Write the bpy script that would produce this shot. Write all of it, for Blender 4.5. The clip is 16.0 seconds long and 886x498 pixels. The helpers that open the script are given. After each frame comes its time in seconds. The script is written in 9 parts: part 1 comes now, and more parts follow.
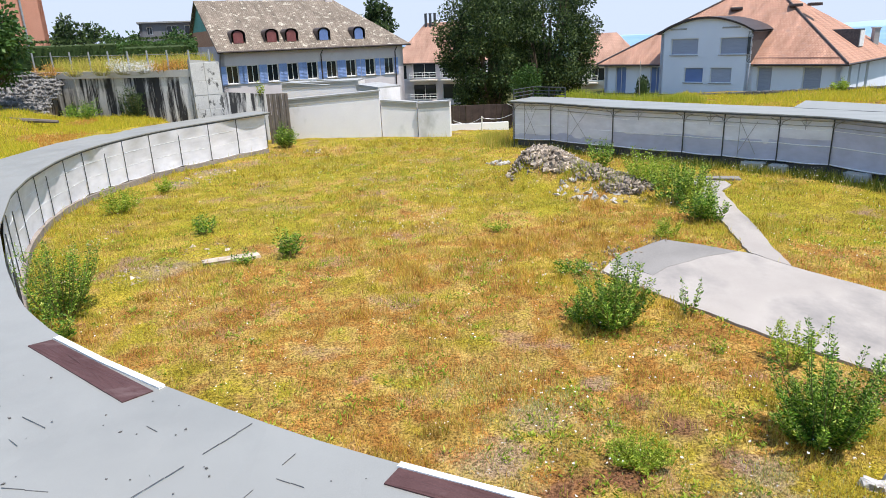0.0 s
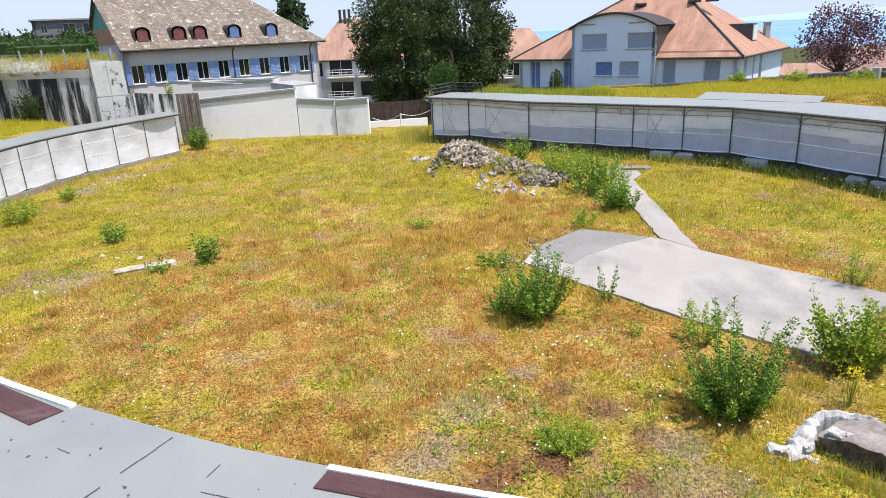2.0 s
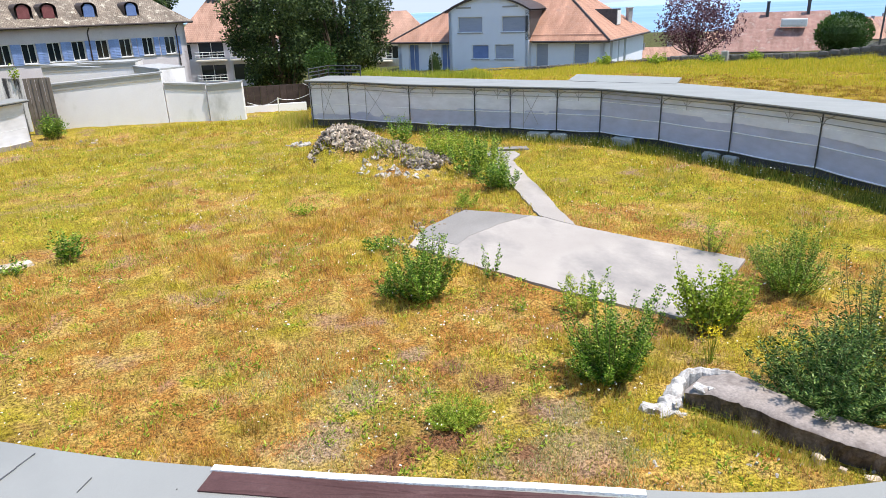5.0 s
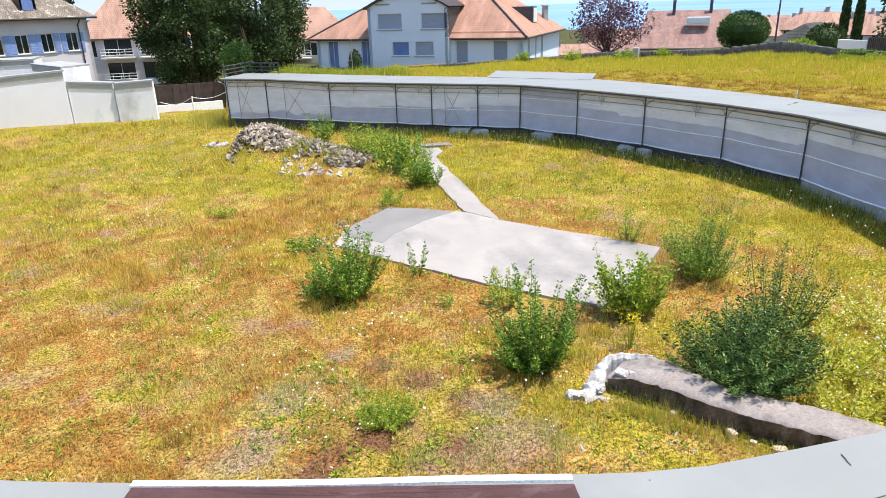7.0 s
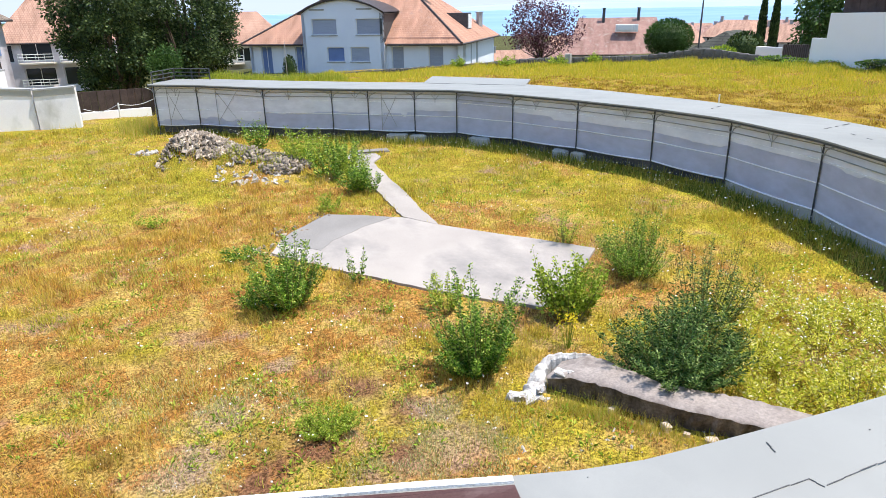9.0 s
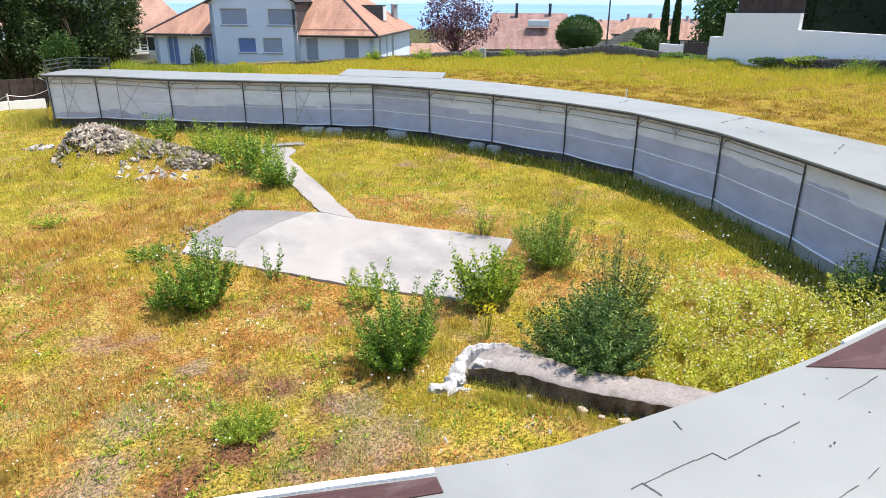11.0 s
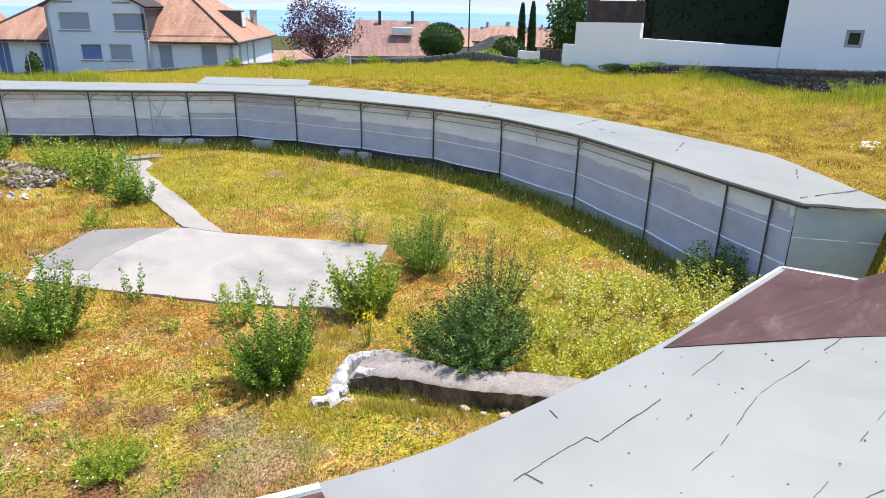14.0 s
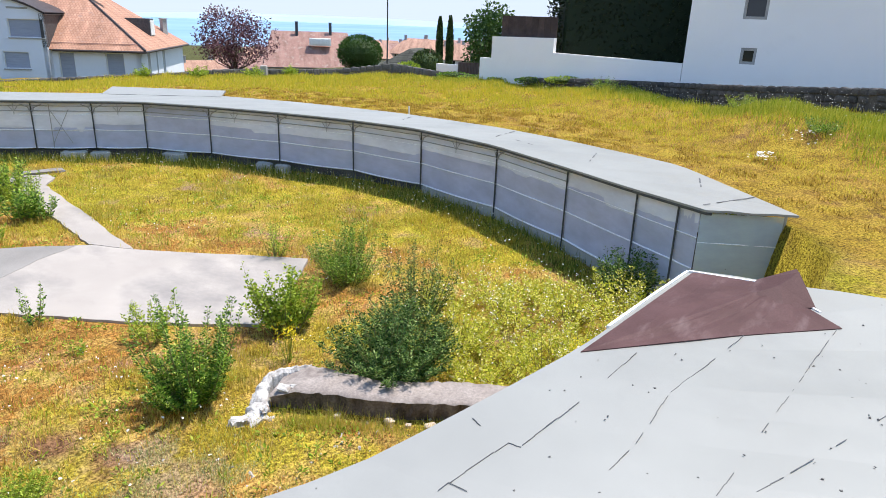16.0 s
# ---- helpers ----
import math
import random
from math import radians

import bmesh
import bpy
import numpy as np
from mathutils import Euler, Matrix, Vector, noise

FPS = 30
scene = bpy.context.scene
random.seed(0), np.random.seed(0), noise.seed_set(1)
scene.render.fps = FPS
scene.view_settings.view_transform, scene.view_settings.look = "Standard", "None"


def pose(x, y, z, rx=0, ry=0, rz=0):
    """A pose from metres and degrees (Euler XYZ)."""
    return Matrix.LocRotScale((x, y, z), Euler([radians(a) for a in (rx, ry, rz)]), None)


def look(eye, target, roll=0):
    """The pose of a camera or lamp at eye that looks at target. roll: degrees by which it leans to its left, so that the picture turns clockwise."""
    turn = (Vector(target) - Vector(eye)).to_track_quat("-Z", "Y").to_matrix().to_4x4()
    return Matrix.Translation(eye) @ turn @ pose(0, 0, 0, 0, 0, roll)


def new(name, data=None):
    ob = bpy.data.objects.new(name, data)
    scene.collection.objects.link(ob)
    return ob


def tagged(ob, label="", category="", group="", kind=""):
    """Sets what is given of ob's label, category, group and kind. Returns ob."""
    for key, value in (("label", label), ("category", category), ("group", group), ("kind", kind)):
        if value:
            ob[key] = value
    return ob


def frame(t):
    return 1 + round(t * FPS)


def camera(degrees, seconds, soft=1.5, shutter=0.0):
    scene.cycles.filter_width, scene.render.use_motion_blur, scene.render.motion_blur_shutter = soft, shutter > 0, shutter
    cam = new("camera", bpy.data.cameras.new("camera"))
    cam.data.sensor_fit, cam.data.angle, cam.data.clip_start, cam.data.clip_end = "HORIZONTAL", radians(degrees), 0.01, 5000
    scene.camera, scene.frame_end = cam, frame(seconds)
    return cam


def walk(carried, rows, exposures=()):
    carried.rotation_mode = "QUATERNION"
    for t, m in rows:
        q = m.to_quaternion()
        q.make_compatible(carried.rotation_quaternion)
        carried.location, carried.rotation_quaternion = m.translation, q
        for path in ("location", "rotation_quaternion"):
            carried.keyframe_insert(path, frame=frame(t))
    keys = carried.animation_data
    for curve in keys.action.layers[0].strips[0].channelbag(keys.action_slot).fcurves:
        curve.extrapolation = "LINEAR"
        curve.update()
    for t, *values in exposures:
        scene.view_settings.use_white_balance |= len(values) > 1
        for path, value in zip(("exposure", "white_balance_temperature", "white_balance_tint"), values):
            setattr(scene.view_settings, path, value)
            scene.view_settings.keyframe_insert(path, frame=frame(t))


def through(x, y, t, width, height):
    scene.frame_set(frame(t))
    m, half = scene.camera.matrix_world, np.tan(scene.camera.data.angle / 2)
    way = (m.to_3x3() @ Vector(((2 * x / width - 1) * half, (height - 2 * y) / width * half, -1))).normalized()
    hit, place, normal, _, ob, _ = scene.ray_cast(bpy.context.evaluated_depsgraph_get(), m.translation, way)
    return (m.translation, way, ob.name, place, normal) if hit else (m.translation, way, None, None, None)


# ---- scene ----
SUN = (0.280, -0.196, 0.940)
cam = camera(67.9, 16.0, soft=0.5)
PATH = [
    (0, (0.000, -0.000, 5.005), (-0.000, 9.525, 1.960), -2.31),
    (0.5, (0.017, 0.005, 5.003), (0.317, 9.487, 1.840), -2.52),
    (1, (0.030, -0.026, 5.022), (0.646, 9.435, 1.844), -2.48),
    (1.5, (0.028, -0.018, 5.025), (0.914, 9.430, 1.873), -2.40),
    (2, (0.037, -0.022, 5.019), (1.164, 9.404, 1.876), -2.67),
    (2.5, (0.048, -0.027, 5.017), (1.408, 9.373, 1.888), -2.78),
    (3, (0.063, -0.038, 5.031), (1.702, 9.298, 1.844), -2.74),
    (3.5, (0.066, -0.035, 5.010), (2.023, 9.215, 1.752), -2.41),
    (4, (0.074, -0.017, 5.008), (2.290, 9.132, 1.633), -2.31),
    (6.5, (0.103, -0.008, 5.002), (3.647, 8.684, 1.554), -1.57),
    (7, (0.114, -0.019, 5.003), (3.891, 8.550, 1.497), -1.57),
    (7.5, (0.137, -0.013, 4.995), (4.180, 8.448, 1.520), -1.23),
    (8, (0.151, -0.013, 4.983), (4.404, 8.377, 1.590), -1.12),
    (8.5, (0.136, -0.011, 4.988), (4.487, 8.334, 1.608), -1.24),
    (9, (0.154, -0.025, 4.998), (4.739, 8.165, 1.548), -1.08),
    (11.5, (0.187, -0.023, 4.990), (6.014, 7.306, 1.481), 0.40),
    (12, (0.190, -0.022, 4.989), (6.262, 7.128, 1.525), 0.43),
    (12.5, (0.188, -0.031, 4.993), (6.483, 6.931, 1.543), 0.61),
    (13, (0.195, -0.030, 4.990), (6.768, 6.661, 1.522), 0.84),
    (13.5, (0.208, -0.029, 4.985), (6.957, 6.488, 1.523), 0.62),
    (14, (0.202, -0.032, 4.988), (7.189, 6.242, 1.550), 1.02),
    (14.5, (0.203, -0.040, 4.989), (7.446, 5.962, 1.596), 1.41),
    (15, (0.201, -0.043, 4.991), (7.603, 5.780, 1.632), 1.58),
    (15.5, (0.200, -0.056, 4.995), (7.753, 5.593, 1.674), 1.71),
    (16, (0.216, -0.059, 4.988), (7.975, 5.351, 1.743), 2.12),
]
walk(cam, [(t, look(eye, target, roll)) for t, eye, target, roll in PATH], [(0.0, 0.34), (4.0, 0.38), (8.0, 0.54), (16.0, 0.49)])

# ---- world, sun ----
world = bpy.data.worlds.new("world")
scene.world = world
world.use_nodes = True
wn = world.node_tree.nodes
sky = wn.new("ShaderNodeTexSky")
sky.sky_type, sky.sun_disc = "NISHITA", False
sky.sun_elevation, sky.sun_rotation = radians(70), radians(125)
sky.altitude, sky.air_density, sky.dust_density, sky.ozone_density = 400, 1.0, 0.0, 2.0
wn["Background"].inputs["Strength"].default_value = 0.24
tint = wn.new("ShaderNodeMix")
tint.data_type, tint.blend_type = "RGBA", "DARKEN"
tint.inputs[0].default_value, tint.inputs[7].default_value = 1.0, (2.35, 2.72, 3.45, 1)
world.node_tree.links.new(sky.outputs[0], tint.inputs[6])
world.node_tree.links.new(tint.outputs[2], wn["Background"].inputs["Color"])
sun_data = bpy.data.lights.new("sun", "SUN")
sun_data.energy, sun_data.angle, sun_data.color = 5.0, radians(0.5), (1.0, 0.932, 0.862)
sun = new("sun", sun_data)
sun.matrix_world = look(Vector(SUN) * 60, (0, 0, 0))


# ---- materials ----
def nodes_of(name):
    m = bpy.data.materials.new(name)
    m.use_nodes = True
    return m, m.node_tree.nodes, m.node_tree.links


def ramp_node(nd, stops):
    r = nd.new("ShaderNodeValToRGB")
    e = r.color_ramp.elements
    while len(e) < len(stops):
        e.new(0.5)
    for el, (p, c) in zip(e, stops):
        el.position, el.color = p, (*c, 1)
    return r


def noise_node(nd, ln, vec, scale, detail=4.0, rough=0.55, stretch=None):
    n = nd.new("ShaderNodeTexNoise")
    n.inputs["Scale"].default_value, n.inputs["Detail"].default_value, n.inputs["Roughness"].default_value = scale, detail, rough
    if stretch:
        mp = nd.new("ShaderNodeMapping")
        mp.inputs["Scale"].default_value = stretch
        ln.new(vec, mp.inputs[0])
        vec = mp.outputs[0]
    ln.new(vec, n.inputs["Vector"])
    return n


def mixed(nd, ln, a, b, fac, mode="MIX"):
    m = nd.new("ShaderNodeMix")
    m.data_type, m.blend_type = "RGBA", mode
    for sock, v in ((m.inputs[6], a), (m.inputs[7], b)):
        if isinstance(v, tuple):
            sock.default_value = (*v, 1)
        else:
            ln.new(v, sock)
    if isinstance(fac, float):
        m.inputs[0].default_value = fac
    else:
        ln.new(fac, m.inputs[0])
    return m.outputs[2]


def surface(name, stops, scale=1.0, rough=0.8, fine=40.0, grain=0.25, bump=0.3, stretch=None, metal=0.0, stain=None, stain_scale=0.4, stain_stretch=None, stain_at=(0.5, 0.65), spread=0.0, island=0.0, bump_far=0.01, spec=0.3):
    """A mottled surface: large noise through a colour ramp, fine grain over it, shaped stains, bump, and a small spread from piece to piece."""
    m, nd, ln = nodes_of(name)
    bs = nd["Principled BSDF"]
    tc = nd.new("ShaderNodeTexCoord").outputs["Object"]
    n1 = noise_node(nd, ln, tc, scale, 5.0, 0.6, stretch)
    rp = ramp_node(nd, stops)
    ln.new(n1.outputs[0], rp.inputs[0])
    col = rp.outputs[0]
    n2 = noise_node(nd, ln, tc, fine, 3.0, 0.6)
    gr = ramp_node(nd, [(0.3, (1 - grain,) * 3), (0.7, (1 + grain,) * 3)])
    ln.new(n2.outputs[0], gr.inputs[0])
    col = mixed(nd, ln, col, gr.outputs[0], 1.0, "MULTIPLY")
    if stain:
        n3 = noise_node(nd, ln, tc, stain_scale, 6.0, 0.65, stain_stretch)
        sr = ramp_node(nd, [(stain_at[0], (0, 0, 0)), (stain_at[1], (1, 1, 1))])
        ln.new(n3.outputs[0], sr.inputs[0])
        col = mixed(nd, ln, col, stain, sr.outputs[0])
    if spread:
        oi = nd.new("ShaderNodeObjectInfo").outputs["Random"]
        pr = ramp_node(nd, [(0.0, (1 - spread,) * 3), (1.0, (1 + spread,) * 3)])
        ln.new(oi, pr.inputs[0])
        col = mixed(nd, ln, col, pr.outputs[0], 1.0, "MULTIPLY")
    if island:
        ri = nd.new("ShaderNodeNewGeometry").outputs["Random Per Island"]
        pr = ramp_node(nd, [(0.0, (1 - island,) * 3), (0.7, (1.0, 0.97, 0.93)), (1.0, (1 + island, 1 + island * 0.9, 1 + island * 0.75))])
        ln.new(ri, pr.inputs[0])
        col = mixed(nd, ln, col, pr.outputs[0], 1.0, "MULTIPLY")
    ln.new(col, bs.inputs["Base Color"])
    bs.inputs["Roughness"].default_value, bs.inputs["Metallic"].default_value = rough, metal
    bs.inputs["Specular IOR Level"].default_value = spec
    if bump:
        bp = nd.new("ShaderNodeBump")
        bp.inputs["Strength"].default_value, bp.inputs["Distance"].default_value = bump, bump_far
        ln.new(n2.outputs[0], bp.inputs["Height"])
        ln.new(bp.outputs[0], bs.inputs["Normal"])
    return m


def patch_field(nd, ln, pos):
    """Where the meadow is green, straw or rusty: wide patches broken up by smaller ones."""
    a = noise_node(nd, ln, pos, 0.14, 3.0, 0.5, (1, 1, 0))
    b = noise_node(nd, ln, pos, 0.75, 5.0, 0.65, (1, 1, 0))
    m = nd.new("ShaderNodeMix")
    m.inputs[0].default_value = 0.5
    ln.new(a.outputs[0], m.inputs[2]), ln.new(b.outputs[0], m.inputs[3])
    # the driest turf lies in the middle of the oval; it grows greener outwards
    dist = nd.new("ShaderNodeVectorMath")
    dist.operation = "DISTANCE"
    dist.inputs[1].default_value = (2.2, 11.6, 0.0)
    ln.new(pos, dist.inputs[0])
    mr = nd.new("ShaderNodeMapRange")
    mr.inputs[1].default_value, mr.inputs[2].default_value, mr.inputs[3].default_value, mr.inputs[4].default_value = 2.0, 11.0, 0.0, 0.13
    ln.new(dist.outputs["Value"], mr.inputs[0])
    ad = nd.new("ShaderNodeMath")
    ad.operation = "ADD"
    ln.new(m.outputs[0], ad.inputs[0]), ln.new(mr.outputs[0], ad.inputs[1])
    return ad.outputs[0]


def leafy(name, stops, through=0.35, rough=0.5, world_scale=0.0, patches=None):
    """Leaves and blades: a colour for each island, some light through, and patches over the land where asked."""
    m, nd, ln = nodes_of(name)
    bs = nd["Principled BSDF"]
    rnd = nd.new("ShaderNodeNewGeometry")
    rp = ramp_node(nd, stops)
    ln.new(rnd.outputs["Random Per Island"], rp.inputs[0])
    col = rp.outputs[0]
    if patches:
        pr = ramp_node(nd, patches)
        ln.new(patch_field(nd, ln, rnd.outputs["Position"]), pr.inputs[0])
        gn = noise_node(nd, ln, rnd.outputs["Position"], 0.6, 5.0, 0.6, (1, 1, 0))
        gr = ramp_node(nd, [(0.57, (0, 0, 0)), (0.64, (0.75, 0.75, 0.75))])
        ln.new(gn.outputs[0], gr.inputs[0])
        base = mixed(nd, ln, pr.outputs[0], (0.34, 0.36, 0.17), gr.outputs[0])
        mn = noise_node(nd, ln, rnd.outputs["Position"], 2.6, 5.0, 0.65, (1, 1, 0))
        mr = ramp_node(nd, [(0.36, (0.50, 0.44, 0.40)), (0.49, (1.0, 1.0, 1.0)), (0.64, (1.22, 1.22, 1.18))])
        ln.new(mn.outputs[0], mr.inputs[0])
        col = mixed(nd, ln, mixed(nd, ln, base, col, 0.52), mr.outputs[0], 1.0, "MULTIPLY")
    ln.new(col, bs.inputs["Base Color"])
    bs.inputs["Roughness"].default_value = rough
    bs.inputs["Specular IOR Level"].default_value = 0.25
    tl = nd.new("ShaderNodeBsdfTranslucent")
    ln.new(col, tl.inputs["Color"])
    mx = nd.new("ShaderNodeMixShader")
    mx.inputs[0].default_value = through
    ln.new(bs.outputs[0], mx.inputs[1])
    ln.new(tl.outputs[0], mx.inputs[2])
    ln.new(mx.outputs[0], nd["Material Output"].inputs["Surface"])
    return m


def tiled(name, c1, c2, mortar, row, width, stain=None, rough=0.85, lichen=None):
    """Roof tiles far off: courses as bump and slight tone, with weather stains. Local x along the eave, y up the slope in UV."""
    m, nd, ln = nodes_of(name)
    bs = nd["Principled BSDF"]
    uv = nd.new("ShaderNodeTexCoord").outputs["UV"]
    br = nd.new("ShaderNodeTexBrick")
    br.inputs["Scale"].default_value = 1.0
    br.inputs["Brick Width"].default_value, br.inputs["Row Height"].default_value = width, row
    br.inputs["Mortar Size"].default_value = row * 0.09
    br.inputs["Color1"].default_value, br.inputs["Color2"].default_value, br.inputs["Mortar"].default_value = (*c1, 1), (*c2, 1), (*mortar, 1)
    ln.new(uv, br.inputs["Vector"])
    n = noise_node(nd, ln, uv, 0.7, 6.0, 0.65, (1.6, 0.35, 1))
    rp = ramp_node(nd, [(0.35, (0.72, 0.70, 0.68)), (0.65, (1.16, 1.14, 1.12))])
    ln.new(n.outputs[0], rp.inputs[0])
    col = mixed(nd, ln, br.outputs[0], rp.outputs[0], 1.0, "MULTIPLY")
    if lichen:
        n2 = noise_node(nd, ln, uv, 1.7, 7.0, 0.75)
        r2 = ramp_node(nd, [(0.55, (0, 0, 0)), (0.61, (1, 1, 1))])
        ln.new(n2.outputs[0], r2.inputs[0])
        col = mixed(nd, ln, col, lichen, r2.outputs[0])
    ln.new(col, bs.inputs["Base Color"])
    bs.inputs["Roughness"].default_value = rough
    bs.inputs["Specular IOR Level"].default_value = 0.2
    bp = nd.new("ShaderNodeBump")
    bp.inputs["Strength"].default_value, bp.inputs["Distance"].default_value = 0.8, 0.03
    bp.invert = True
    ln.new(br.outputs["Fac"], bp.inputs["Height"])
    ln.new(bp.outputs[0], bs.inputs["Normal"])
    return m


def glassy(name, tint=(0.02, 0.025, 0.03), rough=0.06):
    m, nd, ln = nodes_of(name)
    bs = nd["Principled BSDF"]
    bs.inputs["Base Color"].default_value = (*tint, 1)
    bs.inputs["Roughness"].default_value = rough
    return m


def netting(name, col, clear, glow):
    """Woven screen cloth: partly see-through, lit from both sides."""
    m, nd, ln = nodes_of(name)
    tc = nd.new("ShaderNodeTexCoord").outputs["Object"]
    n = noise_node(nd, ln, tc, 1.3, 5.0, 0.65, (1, 1, 2.2))
    rp = ramp_node(nd, [(0.3, tuple(c * 0.86 for c in col)), (0.7, tuple(min(1, c * 1.1) for c in col))])
    ln.new(n.outputs[0], rp.inputs[0])
    df, tl, tr = nd.new("ShaderNodeBsdfDiffuse"), nd.new("ShaderNodeBsdfTranslucent"), nd.new("ShaderNodeBsdfTransparent")
    ln.new(rp.outputs[0], df.inputs[0])
    ln.new(rp.outputs[0], tl.inputs[0])
    m1, m2 = nd.new("ShaderNodeMixShader"), nd.new("ShaderNodeMixShader")
    m1.inputs[0].default_value = glow
    ln.new(df.outputs[0], m1.inputs[1]), ln.new(tl.outputs[0], m1.inputs[2])
    m2.inputs[0].default_value = clear
    ln.new(m1.outputs[0], m2.inputs[1]), ln.new(tr.outputs[0], m2.inputs[2])
    ln.new(m2.outputs[0], nd["Material Output"].inputs["Surface"])
    return m


EARTH = [(2.68, 8.26, 0.35), (3.08, 7.5, 0.4), (3.4, 6.7, 0.4), (2.9, 5.9, 0.35), (2.05, 6.5, 0.4), (1.2, 6.3, 0.4)]
STONY = [(0.73, 7.05, 0.45), (0.4, 6.8, 0.4), (3.65, 6.5, 0.4), (2.25, 8.7, 0.3), (1.2, 7.8, 0.5), (3.5, 5.7, 0.6), (-10.2, 25.2, 0.8), (-9.5, 27.3, 0.9), (-8.5, 29.3, 0.8), (-7.6, 31.0, 0.6), (-6.6, 14.9, 0.8)]


def ground_material():
    """Dry meadow: green, straw, rust and bare earth in patches, with gravelly grain."""
    m, nd, ln = nodes_of("dry_meadow")
    bs = nd["Principled BSDF"]
    pos = nd.new("ShaderNodeNewGeometry").outputs["Position"]
    r1 = ramp_node(nd, PATCHES)
    ln.new(patch_field(nd, ln, pos), r1.inputs[0])
    n2 = noise_node(nd, ln, pos, 1.1, 6.0, 0.7)
    r2 = ramp_node(nd, [(0.36, (0.62, 0.58, 0.55)), (0.55, (1.0, 1.0, 1.0)), (0.72, (1.3, 1.28, 1.2))])
    ln.new(n2.outputs[0], r2.inputs[0])
    col = mixed(nd, ln, r1.outputs[0], r2.outputs[0], 1.0, "MULTIPLY")
    n4 = noise_node(nd, ln, pos, 0.55, 5.0, 0.7)
    r4 = ramp_node(nd, [(0.54, (0, 0, 0)), (0.66, (0.85, 0.85, 0.85))])
    ln.new(n4.outputs[0], r4.inputs[0])
    col = mixed(nd, ln, col, (0.42, 0.265, 0.175), r4.outputs[0])
    for spots, tone, edge in ((EARTH, (0.27, 0.13, 0.075), 0.85), (STONY, (0.50, 0.38, 0.26), 0.6)):
        wob = noise_node(nd, ln, pos, 2.2, 4.0, 0.7)
        for x, y, rad in spots:
            ds = nd.new("ShaderNodeVectorMath")
            ds.operation = "DISTANCE"
            ds.inputs[1].default_value = (x, y, 0.0)
            ln.new(pos, ds.inputs[0])
            ad = nd.new("ShaderNodeMath")
            ad.operation = "MULTIPLY_ADD"
            ad.inputs[1].default_value = rad * 2.4
            ln.new(wob.outputs[0], ad.inputs[0]), ln.new(ds.outputs["Value"], ad.inputs[2])
            mk = nd.new("ShaderNodeMapRange")
            mk.inputs[1].default_value, mk.inputs[2].default_value, mk.inputs[3].default_value, mk.inputs[4].default_value = rad * 1.6, rad * 2.3, edge, 0.0
            ln.new(ad.outputs[0], mk.inputs[0])
            col = mixed(nd, ln, col, tone, mk.outputs[0])
    # the mown bank on the lake side of the oval is ochre; gardens farther off are green
    ds = nd.new("ShaderNodeVectorMath")
    ds.operation = "DISTANCE"
    ds.inputs[1].default_value = (2.0, 12.0, 1.8)
    ln.new(pos, ds.inputs[0])
    xyz = nd.new("ShaderNodeSeparateXYZ")
    ln.new(pos, xyz.inputs[0])

    def span(src, lo, hi, top):
        mk = nd.new("ShaderNodeMapRange")
        mk.inputs[1].default_value, mk.inputs[2].default_value, mk.inputs[3].default_value, mk.inputs[4].default_value = lo, hi, 0.0, top
        ln.new(src, mk.inputs[0])
        return mk.outputs[0]
    mul = nd.new("ShaderNodeMath")
    mul.operation = "MULTIPLY"
    ln.new(span(ds.outputs["Value"], 14.6, 15.4, 0.75), mul.inputs[0])
    ln.new(span(xyz.outputs[0], 3.0, 6.0, 1.0), mul.inputs[1])
    bn = noise_node(nd, ln, pos, 1.7, 5.0, 0.65)
    br = ramp_node(nd, [(0.36, (0.24, 0.13, 0.03)), (0.48, (0.45, 0.29, 0.04)), (0.66, (0.55, 0.41, 0.05))])
    ln.new(bn.outputs[0], br.inputs[0])
    col = mixed(nd, ln, col, br.outputs[0], mul.outputs[0])
    col = mixed(nd, ln, col, (0.09, 0.115, 0.04), span(ds.outputs["Value"], 38.0, 46.0, 0.9))
    n3 = noise_node(nd, ln, pos, 24.0, 4.0, 0.7)
    r3 = ramp_node(nd, [(0.38, (0.20, 0.18, 0.165)), (0.62, (0.94, 0.88, 0.96))])
    ln.new(n3.outputs[0], r3.inputs[0])
    col = mixed(nd, ln, col, r3.outputs[0], 1.0, "MULTIPLY")
    ln.new(col, bs.inputs["Base Color"])
    bs.inputs["Roughness"].default_value = 0.95
    bs.inputs["Specular IOR Level"].default_value = 0.1
    bp = nd.new("ShaderNodeBump")
    bp.inputs["Strength"].default_value, bp.inputs["Distance"].default_value = 0.9, 0.05
    ln.new(n3.outputs[0], bp.inputs["Height"])
    ln.new(bp.outputs[0], bs.inputs["Normal"])
    return m


PATCHES = [(0.36, (0.42, 0.375, 0.03)), (0.43, (0.63, 0.485, 0.055)), (0.475, (0.69, 0.49, 0.12)), (0.515, (0.57, 0.28, 0.06)), (0.555, (0.70, 0.50, 0.13)), (0.60, (0.59, 0.485, 0.055)), (0.67, (0.49, 0.45, 0.035)), (0.74, (0.68, 0.51, 0.10)), (0.80, (0.50, 0.43, 0.035))]
M_GROUND = ground_material()
M_BLADE = leafy("grass_blades", [(0.0, (0.24, 0.25, 0.02)), (0.35, (0.61, 0.475, 0.045)), (0.75, (0.82, 0.60, 0.16)), (1.0, (0.40, 0.18, 0.045))], 0.4, 0.7, 0.16, PATCHES)
M_BANK = leafy("bank_blades", [(0.0, (0.36, 0.40, 0.03)), (0.45, (0.64, 0.56, 0.04)), (1.0, (0.74, 0.57, 0.09))], 0.45, 0.7)
